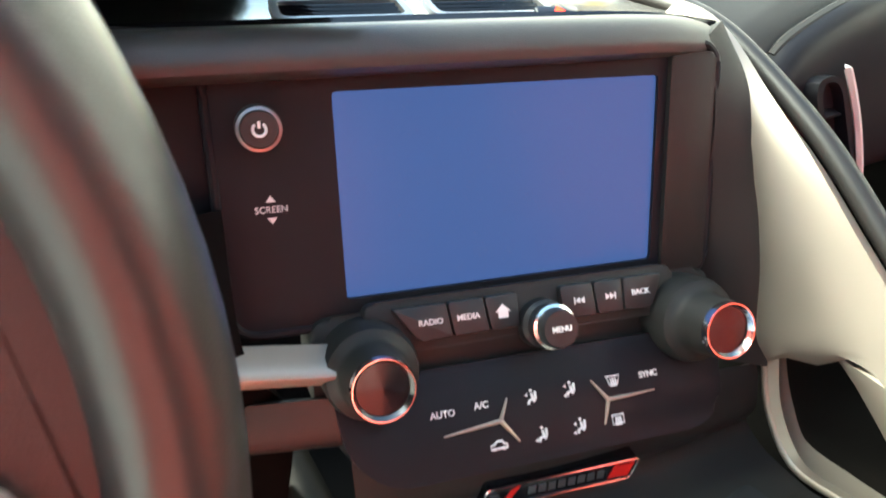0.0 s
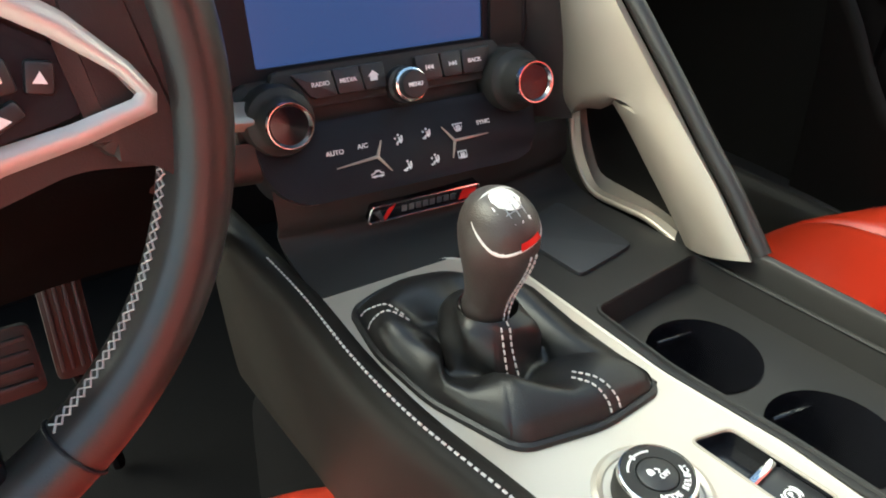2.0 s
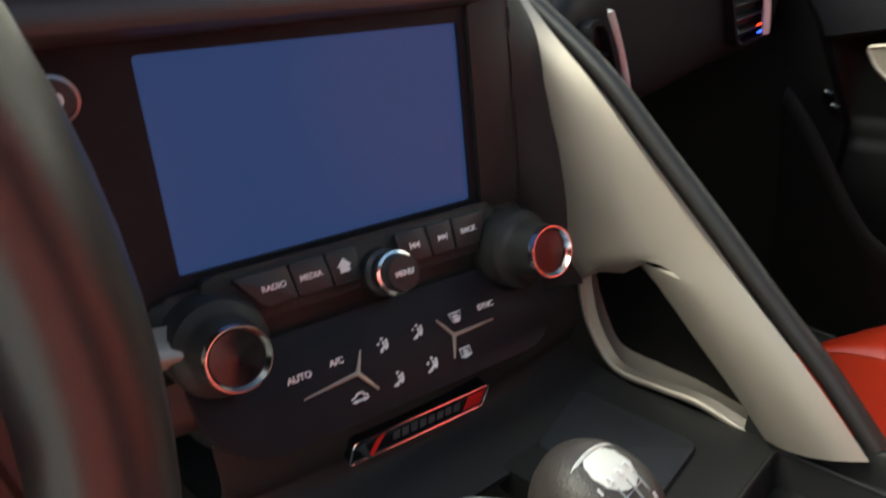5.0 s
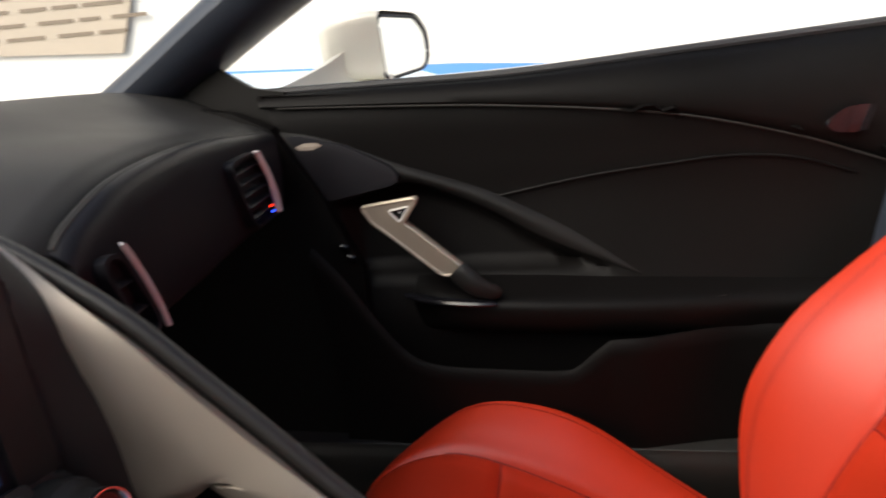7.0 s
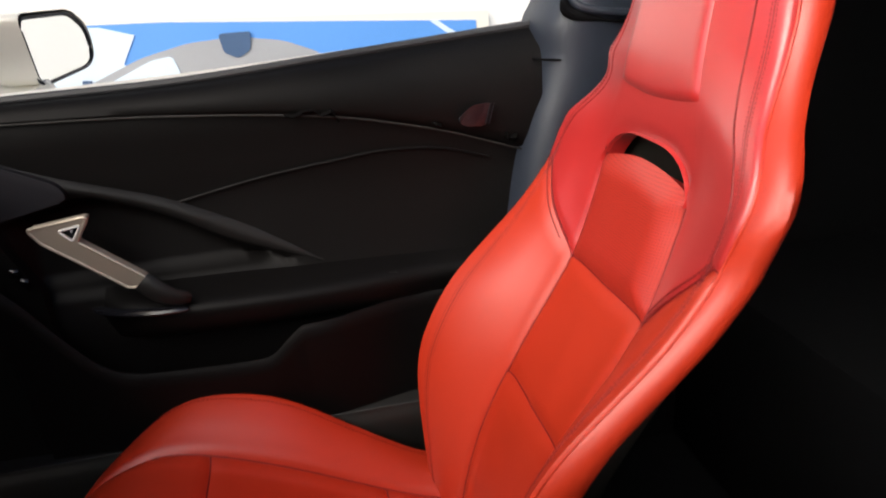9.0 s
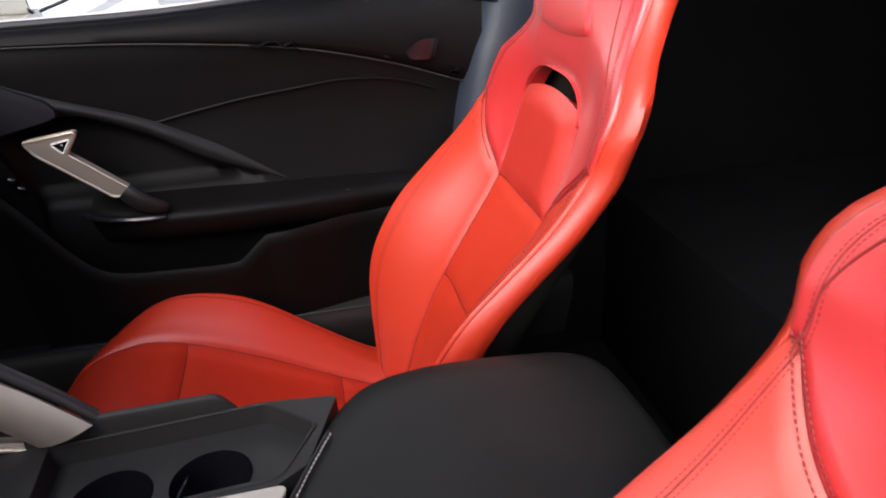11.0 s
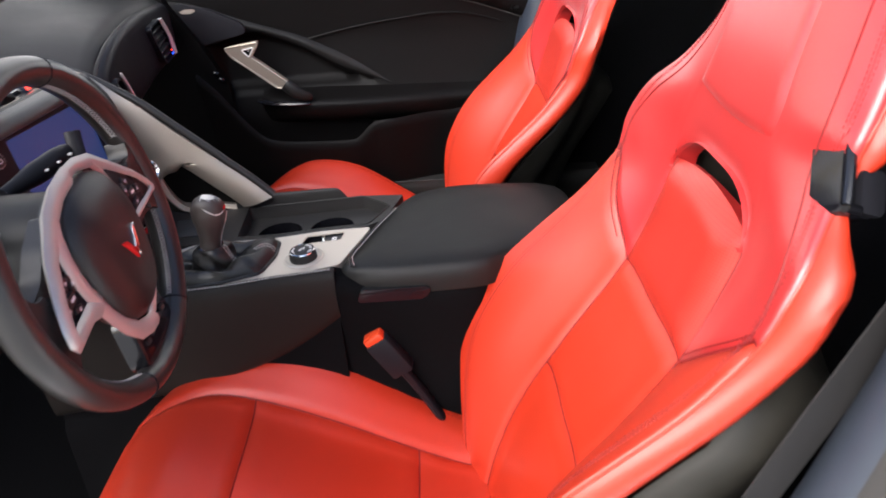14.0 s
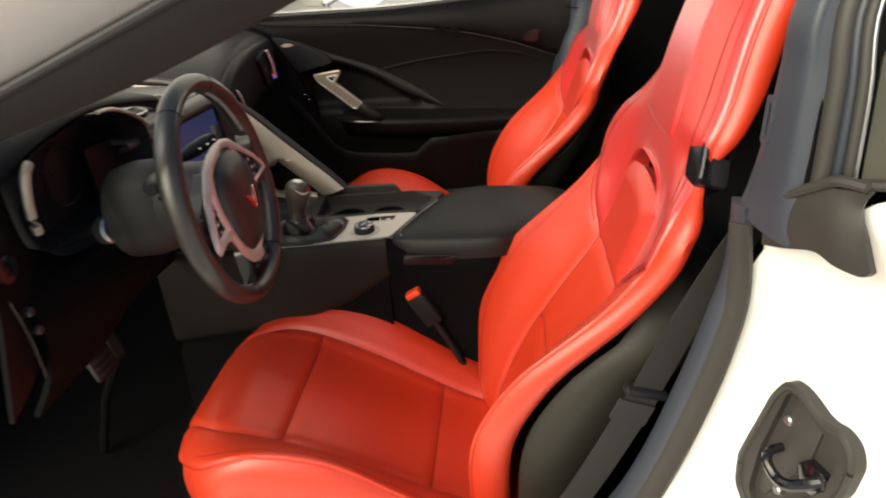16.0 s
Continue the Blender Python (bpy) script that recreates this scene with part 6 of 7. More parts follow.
start = part("start_button", lathe([(0.020, -0.012), (0.020, 0.002), (0.0165, 0.005), (0.0155, 0.004), (0.0, 0.004)], start_m), GUNMETAL, dash, "round grey start button")
part("button_face", lathe([(0.0, 0.004), (0.014, 0.004), (0.0135, 0.0065), (0.0, 0.0068)], start_m), BUTTON, start)
part("dash_trim", skin([[(-0.29, 0.498, 0.668), (-0.22, 0.486, 0.662), (-0.15, 0.470, 0.655)], [(-0.29, 0.487, 0.656), (-0.22, 0.471, 0.653), (-0.15, 0.453, 0.648)], [(-0.29, 0.492, 0.645), (-0.22, 0.478, 0.643), (-0.15, 0.460, 0.639)]], 12, 10, 0.006), SILVER, dash, "satin silver trim strip beside the climate knob")
part("dash_trim", skin([[(-0.29, 0.495, 0.633), (-0.22, 0.482, 0.631), (-0.15, 0.464, 0.629)], [(-0.29, 0.49, 0.612), (-0.22, 0.476, 0.610), (-0.15, 0.458, 0.608)], [(-0.29, 0.505, 0.596), (-0.22, 0.495, 0.594), (-0.15, 0.475, 0.594)]], 12, 10, 0.006), LEATHER, dash, "dark leather strip")


# passenger vents
def side_vent(m, w, h, slats, label, led=False):
    v = part("air_vent", holed(rounded(rect(-w, -h, w, h), 0.02), [rounded(rect(-w + 0.006, -h + 0.004, w - 0.006, h - 0.004), 0.016)], -0.01, 0.003, m), PANEL, dash, label)
    part("vent_throat", prism(rounded(rect(-w + 0.004, -h + 0.003, w - 0.004, h - 0.003), 0.016), -0.020, -0.010, m), CARPET, v)
    for j in range(slats):
        part("slat", box(w * 2 - 0.014, 0.0028, 0.011, m @ shift(0, -h + (j + 1) * 2 * h / (slats + 1), -0.004) @ pose(0, 0, 0, 28), 0.0008), PANEL, v)
    return v


def leaning(origin, across, up):
    """A pose whose up axis leans against its across axis."""
    a, b = Vector(across).normalized(), Vector(up).normalized()
    c = a.cross(b).normalized()
    return Matrix(((a[0], b[0], c[0], origin[0]), (a[1], b[1], c[1], origin[1]), (a[2], b[2], c[2], origin[2]), (0, 0, 0, 1)))


V2 = leaning((0.490, 0.513, 0.742), (0.985, 0.08, 0.05), (-0.52, -0.03, 0.85))
right_vent = side_vent(V2, 0.045, 0.049, 5, "black slatted air vent beside the door")
part("vent_trim", sheet([[V2 @ Vector((u0 + 0.010 * math.sin(math.pi * k / 15), -0.046 + 0.094 * k / 15, 0.004 + 0.004 * math.sin(math.pi * f))) for f, u0 in ((0, 0.028), (0.33, 0.033), (0.66, 0.038), (1, 0.043))] for k in range(16)], 0.004), TRIM, right_vent, "curved silver vent trim, paled for sky light")
for k, mat in ((0, LED_RED), (1, LED_BLUE)):
    part("heater_mark", box(0.010, 0.0022, 0.0016, V2 @ shift(0.016, -0.030 - 0.009 * k, 0.005), 0.0004), mat, right_vent)
V1 = leaning((0.196, 0.484, 0.716), (0.985, 0.10, 0.05), (-0.48, -0.02, 0.88))
left_vent = side_vent(V1, 0.017, 0.042, 2, "narrow black air vent beside the arch")
part("vent_trim", sheet([[V1 @ Vector((u0 + 0.008 * math.sin(math.pi * (0.1 + 0.7 * k / 15)), -0.044 + 0.090 * k / 15, 0.004 + 0.003 * math.sin(math.pi * f))) for f, u0 in ((0, 0.010), (0.33, 0.012), (0.66, 0.014), (1, 0.016))] for k in range(16)], 0.004), TRIM, left_vent, "curved silver vent trim, paled for sky light")

# ---- pedals ----
pedal = thing("accelerator_pedal", (-0.285, 0.62, 0.20), "metal accelerator pedal with raised ribs", "pedal", "pedals")
PM = frame_m((-0.286, 0.62, 0.447), (0.98, 0, -0.1), (0.08, 0.30, 0.95))
face = part("pedal_plate", prism(rounded(rect(-0.017, -0.058, 0.017, 0.058), 0.006), -0.004, 0.004, PM, 0.001), PEDAL, pedal)
for k in range(4):
    part("rib", box(0.0035, 0.100, 0.004, PM @ shift(-0.0115 + 0.0077 * k, 0, 0.005), 0.001), RUBBER, face)
part("pedal_arm", tube([PM @ Vector((0, -0.055, -0.004)), (-0.287, 0.66, 0.30), (-0.288, 0.70, 0.17)], 0.008, 8), CARPET, pedal)
pedal = thing("brake_pedal", (-0.345, 0.60, 0.20), "metal brake pedal on a hanging arm", "pedal", "pedals")
PM = frame_m((-0.345, 0.60, 0.43), (0.98, 0, -0.05), (0.04, 0.32, 0.94))
face = part("pedal_plate", prism(rounded(rect(-0.030, -0.030, 0.030, 0.030), 0.008), -0.004, 0.004, PM, 0.001), PEDAL, pedal)
for k in range(4):
    part("rib", box(0.050, 0.004, 0.004, PM @ shift(0, -0.019 + 0.0127 * k, 0.005), 0.001), RUBBER, face)
part("pedal_arm", tube([PM @ Vector((0, 0.02, -0.004)), (-0.345, 0.66, 0.55), (-0.345, 0.70, 0.66)], 0.009, 8), CARPET, pedal)


# ---- passenger door ----
door = thing("door_1", (0.68, 0.15, 0.30), "closed black passenger door with a silver pull handle", "car door", kind="structure")
DOOR_X = [(0.17, 0.690), (0.35, 0.672), (0.45, 0.664), (0.52, 0.660), (0.60, 0.672), (0.68, 0.678), (0.74, 0.672), (0.80, 0.664), (0.84, 0.672), (0.88, 0.690)]


def door_skin(y, z, lift=0.0):
    return Vector((along(DOOR_X, z) - 0.05 * max(0.0, y - 0.30) - lift, y, z))


BELT = [(-0.40, 0.884), (-0.26, 0.876), (0.019, 0.858), (0.227, 0.845), (0.421, 0.843), (0.60, 0.842)]
SEAM = [(-0.40, 0.650), (-0.217, 0.715), (-0.117, 0.750), (0.028, 0.785), (0.234, 0.808), (0.428, 0.819), (0.60, 0.826)]


def door_front(z):
    return along([(0.17, 0.47), (0.45, 0.485), (0.56, 0.495), (0.645, 0.508), (0.715, 0.522), (0.791, 0.544), (0.85, 0.575)], z)


CUP_TOP = [(0.08, 0.580), (0.107, 0.589), (0.19, 0.622), (0.262, 0.668), (0.33, 0.699), (0.375, 0.711), (0.44, 0.697), (0.50, 0.685)]
grid = []
for i in range(66):
    row = []
    for j in range(81):
        z = 0.17 + 0.655 * i / 65
        y0, y1 = -0.40, door_front(z)
        y = y0 + (y1 - y0) * j / 80
        z2 = min(z, along(SEAM, y) + 0.01)
        inside = max(0.0, min(1.0, (along(CUP_TOP, y) - z) / 0.014, (z - 0.578) / 0.014, (y - 0.10) / 0.04, (0.475 - y) / 0.02))
        row.append(door_skin(y, z2, -0.030 * inside))
    grid.append(row)
part("door_panel", sheet(grid, -0.02), DOORSKIN, door, "black moulded door panel", sharp=60)
grid = []
for j in range(41):
    f = j / 40
    row = []
    for k, (g, lift) in enumerate(((0.0, 0.0), (0.03, 0.009), (0.15, 0.013), (0.5, 0.012), (0.85, 0.006), (0.95, -0.002), (1.0, -0.012))):
        y = -0.36 + 0.93 * f
        lo, hi = along(SEAM, y), along(BELT, y)
        z = lo + (hi - lo) * g
        row.append(door_skin(min(y, door_front(z)), z, lift))
    grid.append(row)
upper = part("upper_pad", sheet(grid, 0.016), DOORSKIN, door, "padded upper door trim", sharp=60)
part("pad_piping", tube([door_skin(-0.36 + 0.90 * k / 40, along(SEAM, -0.36 + 0.90 * k / 40), 0.009) for k in range(41)], 0.0014, 6), SOFT, upper)
line = [door_skin(y, z, 0.004) for y, z in [(p.x, p.y) for p in curve([(0.262, 0.686, 0), (0.18, 0.702, 0), (0.112, 0.713, 0), (0.03, 0.722, 0), (-0.04, 0.728, 0), (-0.117, 0.722, 0), (-0.19, 0.700, 0)], 60)]]
stitches("door_thread", line, GREY_THREAD, door, 0.005, 0.0006)
part("door_fold", tube(line, 0.0020, 6), DOORSKIN, door)
# belt strip and window channel
part("belt_seal", tube([door_skin(-0.36 + 0.94 * k / 30, along(BELT, -0.36 + 0.94 * k / 30) + 0.002, -0.012) for k in range(31)], 0.006, 8), RUBBER, door, "black window seal along the door top")
# outer door skin of the car
rows = [[(0.72, y, z + 0.0), (0.80, y, z - 0.02), (0.87, y, z - 0.10), (0.90, y, 0.55), (0.86, y, 0.22)] for y, z in ((-0.42, 0.875), (-0.1, 0.860), (0.2, 0.845), (0.42, 0.840), (0.60, 0.838))]
part("outer_skin", skin(rows, 20, 16, 0.01), CAR_WHITE, door, "white painted outer door skin")
part("sail_panel", sheet([[(0.668, 0.53, 0.70), (0.670, 0.53, 0.844)], [(0.674, 0.58, 0.70), (0.678, 0.58, 0.852)], [(0.682, 0.64, 0.70), (0.690, 0.64, 0.886)], [(0.70, 0.80, 0.70), (0.712, 0.80, 0.85)]], -0.012), DOORSKIN, door, "black panel below the windscreen pillar")
# sweeping ridge
high = curve([(0.545, 0.789, 0), (0.50, 0.782, 0), (0.45, 0.766, 0), (0.39, 0.741, 0), (0.315, 0.714, 0), (0.255, 0.690, 0), (0.16, 0.639, 0), (0.068, 0.578, 0)], 50)
low = curve([(0.505, 0.690, 0), (0.47, 0.694, 0), (0.42, 0.706, 0), (0.375, 0.714, 0), (0.33, 0.700, 0), (0.262, 0.669, 0), (0.185, 0.626, 0), (0.066, 0.576, 0)], 50)
part("swoosh", sheet([[door_skin(high[k].lerp(low[k], f).x, high[k].lerp(low[k], f).y, 0.003 + 0.010 * math.sin(math.pi * min(1.0, 0.1 + 0.8 * f)) * min(1.0, (49 - k) / 12)) for f in (-0.04, 0.05, 0.2, 0.4, 0.6, 0.8, 0.95, 1.04)] for k in range(50)], 0.004), DOORBAND, door, "sweeping moulded band from tweeter to armrest", sharp=60)
# speaker triangle
tri_m = frame_m(door_skin(0.455, 0.750, 0.004), (0, -1, 0), (0, 0, 1))
part("speaker_cover", prism(rounded([(-0.088, 0.033), (-0.061, 0.037), (0.001, 0.020), (0.066, -0.013), (0.075, -0.034), (-0.037, -0.057)], 0.012), -0.002, 0.0125, tri_m, 0.002), BEZEL, door, "black tweeter cover")
part("speaker_badge", prism(rounded([(-0.018, 0.0), (-0.006, 0.0048), (0.012, 0.0042), (0.018, 0.0), (0.006, -0.0048), (-0.012, -0.0042)], 0.002), 0.0, 0.0015, frame_m((0.619, 0.492, 0.774), (0, -1, 0.02), (0, 0, 1)), 0.0008), SILVER, door, "small silver badge")
# armrest
rows = []
for y, z, out in ((0.372, 0.560, 0.016), (0.34, 0.560, 0.040), (0.29, 0.558, 0.055), (0.20, 0.556, 0.060), (0.08, 0.553, 0.054), (-0.02, 0.551, 0.042), (-0.10, 0.549, 0.030), (-0.28, 0.546, 0.026), (-0.38, 0.544, 0.024)):
    rows.append([(0.672, y, z + 0.016), (0.672 - out * 0.5, y, z + 0.009), (0.672 - out, y, z), (0.672 - out - 0.004, y, z - 0.012), (0.672 - out + 0.006, y, z - 0.034), (0.672 - out * 0.5, y, z - 0.050), (0.668, y, z - 0.058)])
rest = part("armrest", skin(rows, 30, 26, 0.004), DOORSKIN, door, "padded black armrest", sharp=70)
stitches("armrest_thread", curve([(0.6175, 0.25, 0.5615), (0.6195, 0.10, 0.5575), (0.631, -0.02, 0.5555), (0.643, -0.10, 0.5535), (0.647, -0.28, 0.550)], 60), GREY_THREAD, rest, 0.005, 0.0006)
part("armrest_cap", tube(curve([(0.640, 0.385, 0.562), (0.617, 0.345, 0.5605), (0.608, 0.30, 0.559), (0.606, 0.255, 0.558)], 12), [0.004, 0.008, 0.009, 0.009, 0.009, 0.009, 0.009, 0.009, 0.009, 0.008, 0.007, 0.005], 10, flat=0.6), GLOSS, rest, "glossy end of the armrest")
# pull handle with the release switch
HANDLE = frame_m((0.617, 0.380, 0.684), (-0.15, -1, 0), (-0.15, 0, 1))
pull_line = rounded([(-0.0504, 0.0058), (0.0246, 0.0182), (0.0278, 0.0145), (0.0052, -0.0159), (0.0214, -0.0288), (0.0797, -0.0791), (0.0733, -0.0897), (0.0516, -0.0904), (0.0012, -0.0474), (-0.0391, -0.0142)], 0.005)
hole_line = rounded([(-0.0122, 0.0013), (0.018, 0.0078), (0.0018, -0.0147)], 0.004, 4)
pull = part("pull_handle", holed(pull_line, [hole_line], -0.010, 0.003, HANDLE), SILVER, door, "slanting satin silver pull handle", sharp=40)
part("handle_edge", tube([HANDLE @ Vector((u, v, 0.0015)) for u, v in pull_line], 0.0028, 8, closed=True), SILVER, pull)
part("handle_rim", tube([HANDLE @ Vector((u, v, 0.0030)) for u, v in hole_line], 0.0014, 8, closed=True), TRIM, pull, "bright rim of the release")
part("release_switch", prism(rounded([(-0.0122, 0.0013), (0.018, 0.0078), (0.0018, -0.0147)], 0.004, 4), -0.008, -0.001, HANDLE, 0.001), GLOSS, pull, "black release switch")
word("lock_symbol", "o", 0.007, HANDLE @ shift(0.0025, -0.0009, -0.0006), WHITE_INK, pull)
part("handle_pivot", tube(curve([(0.607, 0.306, 0.606), (0.605, 0.290, 0.590), (0.606, 0.272, 0.578), (0.610, 0.250, 0.570)], 12), [0.014, 0.0155, 0.016, 0.016, 0.016, 0.0155, 0.015, 0.014, 0.013, 0.012, 0.010, 0.006], 12, flat=0.6, up=(1, 0, 0.2)), DOORBAND, door, "dark moulded foot of the handle")
# window switches
for k in range(2):
    part("window_switch", box(0.012, 0.018, 0.006, frame_m((0.628 - 0.002 * k, 0.462 - 0.010 * k, 0.632 - 0.014 * k), (0, -1, -0.3), (-0.6, 0, 0.8)), 0.002), GLOSS, door)
    part("switch_mark", box(0.008, 0.0015, 0.001, frame_m((0.624 - 0.002 * k, 0.462 - 0.010 * k, 0.636 - 0.014 * k), (0, -1, -0.3), (-0.6, 0, 0.8)), 0.0003), WHITE_INK, door)
# map pocket
pk = curve([(0.500, 0.640, 0), (0.463, 0.598, 0), (0.416, 0.529, 0), (0.380, 0.488, 0), (0.340, 0.470, 0), (0.260, 0.464, 0), (0.175, 0.462, 0), (0.150, 0.470, 0), (0.118, 0.498, 0), (0.095, 0.506, 0), (-0.02, 0.508, 0), (-0.20, 0.509, 0), (-0.36, 0.510, 0)], 70)
grid = []
for p in pk:
    back = 0.045 * max(0.0, min(1.0, (0.07 - p.x) / 0.12))
    grid.append([(0.604 + back, p.x, p.y), (0.600 + back, p.x, p.y - 0.006), (0.603 + back, p.x, p.y - 0.020), (0.615 + back * 0.7, p.x * 0.98, max(0.24, p.y - 0.12)), (0.640 + back * 0.4, p.x * 0.96, 0.18)])
part("map_pocket", sheet(grid, -0.006), DOORSKIN, door, "black map pocket low on the door", sharp=60)
part("pocket_lip", tube([(0.603 + 0.045 * max(0.0, min(1.0, (0.07 - p.x) / 0.12)), p.x, p.y) for p in pk], 0.0026, 8), DOORSKIN, door)
LV = frame_m((0.6455, -0.166, 0.768), (0, -1, 0), (-0.15, 0, 1))
cup = part("lever_cup", prism(rounded([(-0.026, -0.004), (-0.004, 0.015), (0.025, 0.018), (0.017, -0.017), (-0.014, -0.015)], 0.008), -0.002, 0.0012, LV, 0.0008), GLOSS, door, "shallow dark cup of the lock lever")
for du in (0.0, 0.0045):
    part("lock_lever", tube([LV @ Vector((0.016 + du, -0.014, 0.0015)), LV @ Vector((0.019 + du, 0.0, 0.0022)), LV @ Vector((0.0235 + du, 0.016, 0.0015))], 0.0011, 6), PANEL, cup, "thin slanting lock lever")

sill = tagged(part("sill_passenger", skin([[(0.66, y, 0.17), (0.612, y, 0.30), (0.612, y, 0.338), (0.622, y, 0.346), (0.70, y, 0.348)] for y in (0.75, 0.40, 0.05, -0.15, -0.42)], 14, 16, 0.006), PLASTIC), "dark grey door sill beside the passenger seat", "sill", kind="structure")

# ---- passenger mirror ----
mirror = thing("wing_mirror", (0.80, 0.44, 0.85), "cream white wing mirror on the passenger door", "wing mirror")
GL = frame_m((0.845, 0.405, 0.893), (0.967, -0.254, 0.02), (0, 0.0, 1))
glass_line = rounded([(-0.078, 0.048), (0.045, 0.046), (0.083, 0.020), (0.085, -0.022), (0.065, -0.034), (-0.066, -0.044)], 0.018)
part("mirror_glass", prism(glass_line, -0.003, 0.001, GL), MIRROR, mirror, "reflecting mirror glass")
part("mirror_rim", tube([GL @ Vector((u, v, 0.001)) for u, v in glass_line], 0.0028, 8, closed=True), PANEL, mirror, "black mirror rim")
loop = [Vector((u, v, 0)) for u, v in glass_line]
rings = [[GL @ (Vector((p.x * k + dx, p.y * k + 0.004, z))) for p in loop] for k, z, dx in ((1.05, 0.004, 0), (1.09, -0.012, 0), (1.07, -0.045, -0.004), (0.95, -0.080, -0.010), (0.65, -0.108, -0.018), (0.1, -0.118, -0.022))]
part("mirror_housing", sheet(rings, 0.0, wrap=True), CREAM, mirror, "cream white mirror housing", sharp=70)
rows = [[(0.70, 0.60, 0.842), (0.74, 0.56, 0.852), (0.775, 0.50, 0.880), (0.79, 0.455, 0.915)], [(0.72, 0.58, 0.835), (0.76, 0.52, 0.84), (0.80, 0.46, 0.852), (0.82, 0.42, 0.865)], [(0.72, 0.48, 0.833), (0.75, 0.455, 0.838), (0.775, 0.430, 0.845), (0.79, 0.415, 0.855)]]
part("mirror_foot", skin(rows, 14, 16, 0.02), CREAM, mirror, "cream white mirror foot", sharp=70)

kick = part("wall_kick_panel", sheet([[(0.655, 0.44, 0.16), (0.655, 0.44, 0.60), (0.652, 0.49, 0.71), (0.650, 0.545, 0.800)], [(0.660, 0.60, 0.16), (0.660, 0.60, 0.60), (0.658, 0.60, 0.71), (0.656, 0.60, 0.822)], [(0.665, 0.70, 0.16), (0.665, 0.70, 0.60), (0.663, 0.70, 0.72), (0.66, 0.70, 0.838)], [(0.67, 1.14, 0.16), (0.67, 1.14, 0.60), (0.67, 1.14, 0.72), (0.67, 1.14, 0.85)]], -0.02), DOORSKIN)
tagged(kick, "black carpeted kick panel in the passenger footwell", "wall", kind="structure")


# ---- driver's door opening: trim, seal, white body, striker ----
seal_line = [(-0.58, -0.43, 1.13), (-0.612, -0.352, 1.009), (-0.618, -0.352, 0.91), (-0.620, -0.351, 0.813), (-0.622, -0.360, 0.725), (-0.624, -0.349, 0.645), (-0.626, -0.328, 0.560), (-0.628, -0.300, 0.470), (-0.630, -0.262, 0.380), (-0.632, -0.20, 0.29), (-0.634, -0.10, 0.22), (-0.636, 0.10, 0.20), (-0.638, 0.6, 0.20)]
inner_line = [(-0.50, -0.43, 1.12), (-0.556, -0.358, 1.005), (-0.568, -0.356, 0.91), (-0.576, -0.353, 0.805), (-0.572, -0.358, 0.715), (-0.567, -0.343, 0.635), (-0.567, -0.320, 0.550), (-0.567, -0.292, 0.460), (-0.567, -0.254, 0.370), (-0.570, -0.19, 0.275), (-0.572, -0.10, 0.205), (-0.575, 0.1, 0.185), (-0.575, 0.6, 0.185)]
a, b = curve(seal_line, 70), curve(inner_line, 70)
pillar_trim = tagged(part("pillar_trim_driver", sheet([[b[i].lerp(a[i], f) + Vector((-0.004 * math.sin(math.pi * f), (0.004 + 0.014 * max(0.0, min(1.0, (0.80 - a[i].z) / 0.10))) * math.sin(math.pi * f), 0)) for f in (0, .12, .3, .5, .7, .88, 1)] for i in range(70) if a[i].z < 0.818], 0.01), JAMBTRIM, sharp=70), "blue-black trim round the driver's door opening", "trim", kind="structure")
tagged(part("seal_driver", sheet([[b[i].lerp(a[i], f) + Vector((-0.004, 0.005 + 0.018 * math.sin(math.pi * min(1.0, f)) + 0.004 * math.sin(math.pi * (f - 0.74) / 0.46), 0)) for f in (.74, .77, .82, .92, 1.03, 1.12, 1.20)] for i in range(70) if a[i].z < 0.812], 0.004), SEAL, sharp=70), "brown-grey rubber door seal", "seal", kind="structure")
rows = []
for z, xi, xr, xg, back in ((0.806, -0.584, -0.648, -0.688, 0.000), (0.835, -0.595, -0.664, -0.689, 0.002), (0.877, -0.608, -0.678, -0.691, 0.004), (0.93, -0.621, -0.682, -0.691, 0.004), (0.963, -0.627, -0.683, -0.690, 0.004),
                            (1.013, -0.637, -0.682, -0.685, 0.004), (1.08, -0.630, -0.666, -0.670, 0.034), (1.15, -0.608, -0.644, -0.649, 0.074)):
    rows.append([(xi + 0.004, -0.385 - back, z), (xi + 0.001, -0.360 - back, z), (xi - 0.002, -0.351 - back, z), (xi * 0.7 + xr * 0.3, -0.3475 - back, z), (xi * 0.3 + xr * 0.7, -0.3475 - back, z), (xr, -0.350 - back, z), (xg * 0.6 + xr * 0.4, -0.356 - back, z), (xg, -0.364 - back, z)])
upper_trim = part("upper_trim", skin(rows, 44, 36, 0.003), JAMBTRIM, pillar_trim, "blue-black upper pillar trim with a belt slot", sharp=60)
slot_m = frame_m((-0.628, -0.3502, 0.907), (-1, 0.06, 0.0), (-0.40, 0.0, 0.9))
part("belt_slot", holed(rounded(rect(-0.011, -0.023, 0.011, 0.023), 0.006), [rounded(rect(-0.006, -0.017, 0.006, 0.017), 0.004)], -0.002, 0.0030, slot_m), JAMBTRIM, pillar_trim, "rim of the belt slot")
part("trim_pocket", prism(rounded(rect(-0.0062, -0.0172, 0.0062, 0.0172), 0.004), -0.001, 0.0006, slot_m), CARPET, pillar_trim, "dark mouth of the belt slot")
part("trim_joint", tube(curve([(-0.583, -0.3515, 0.806), (-0.597, -0.3470, 0.805), (-0.613, -0.3460, 0.805), (-0.634, -0.3480, 0.806)], 12), 0.0016, 6), CARPET, pillar_trim)

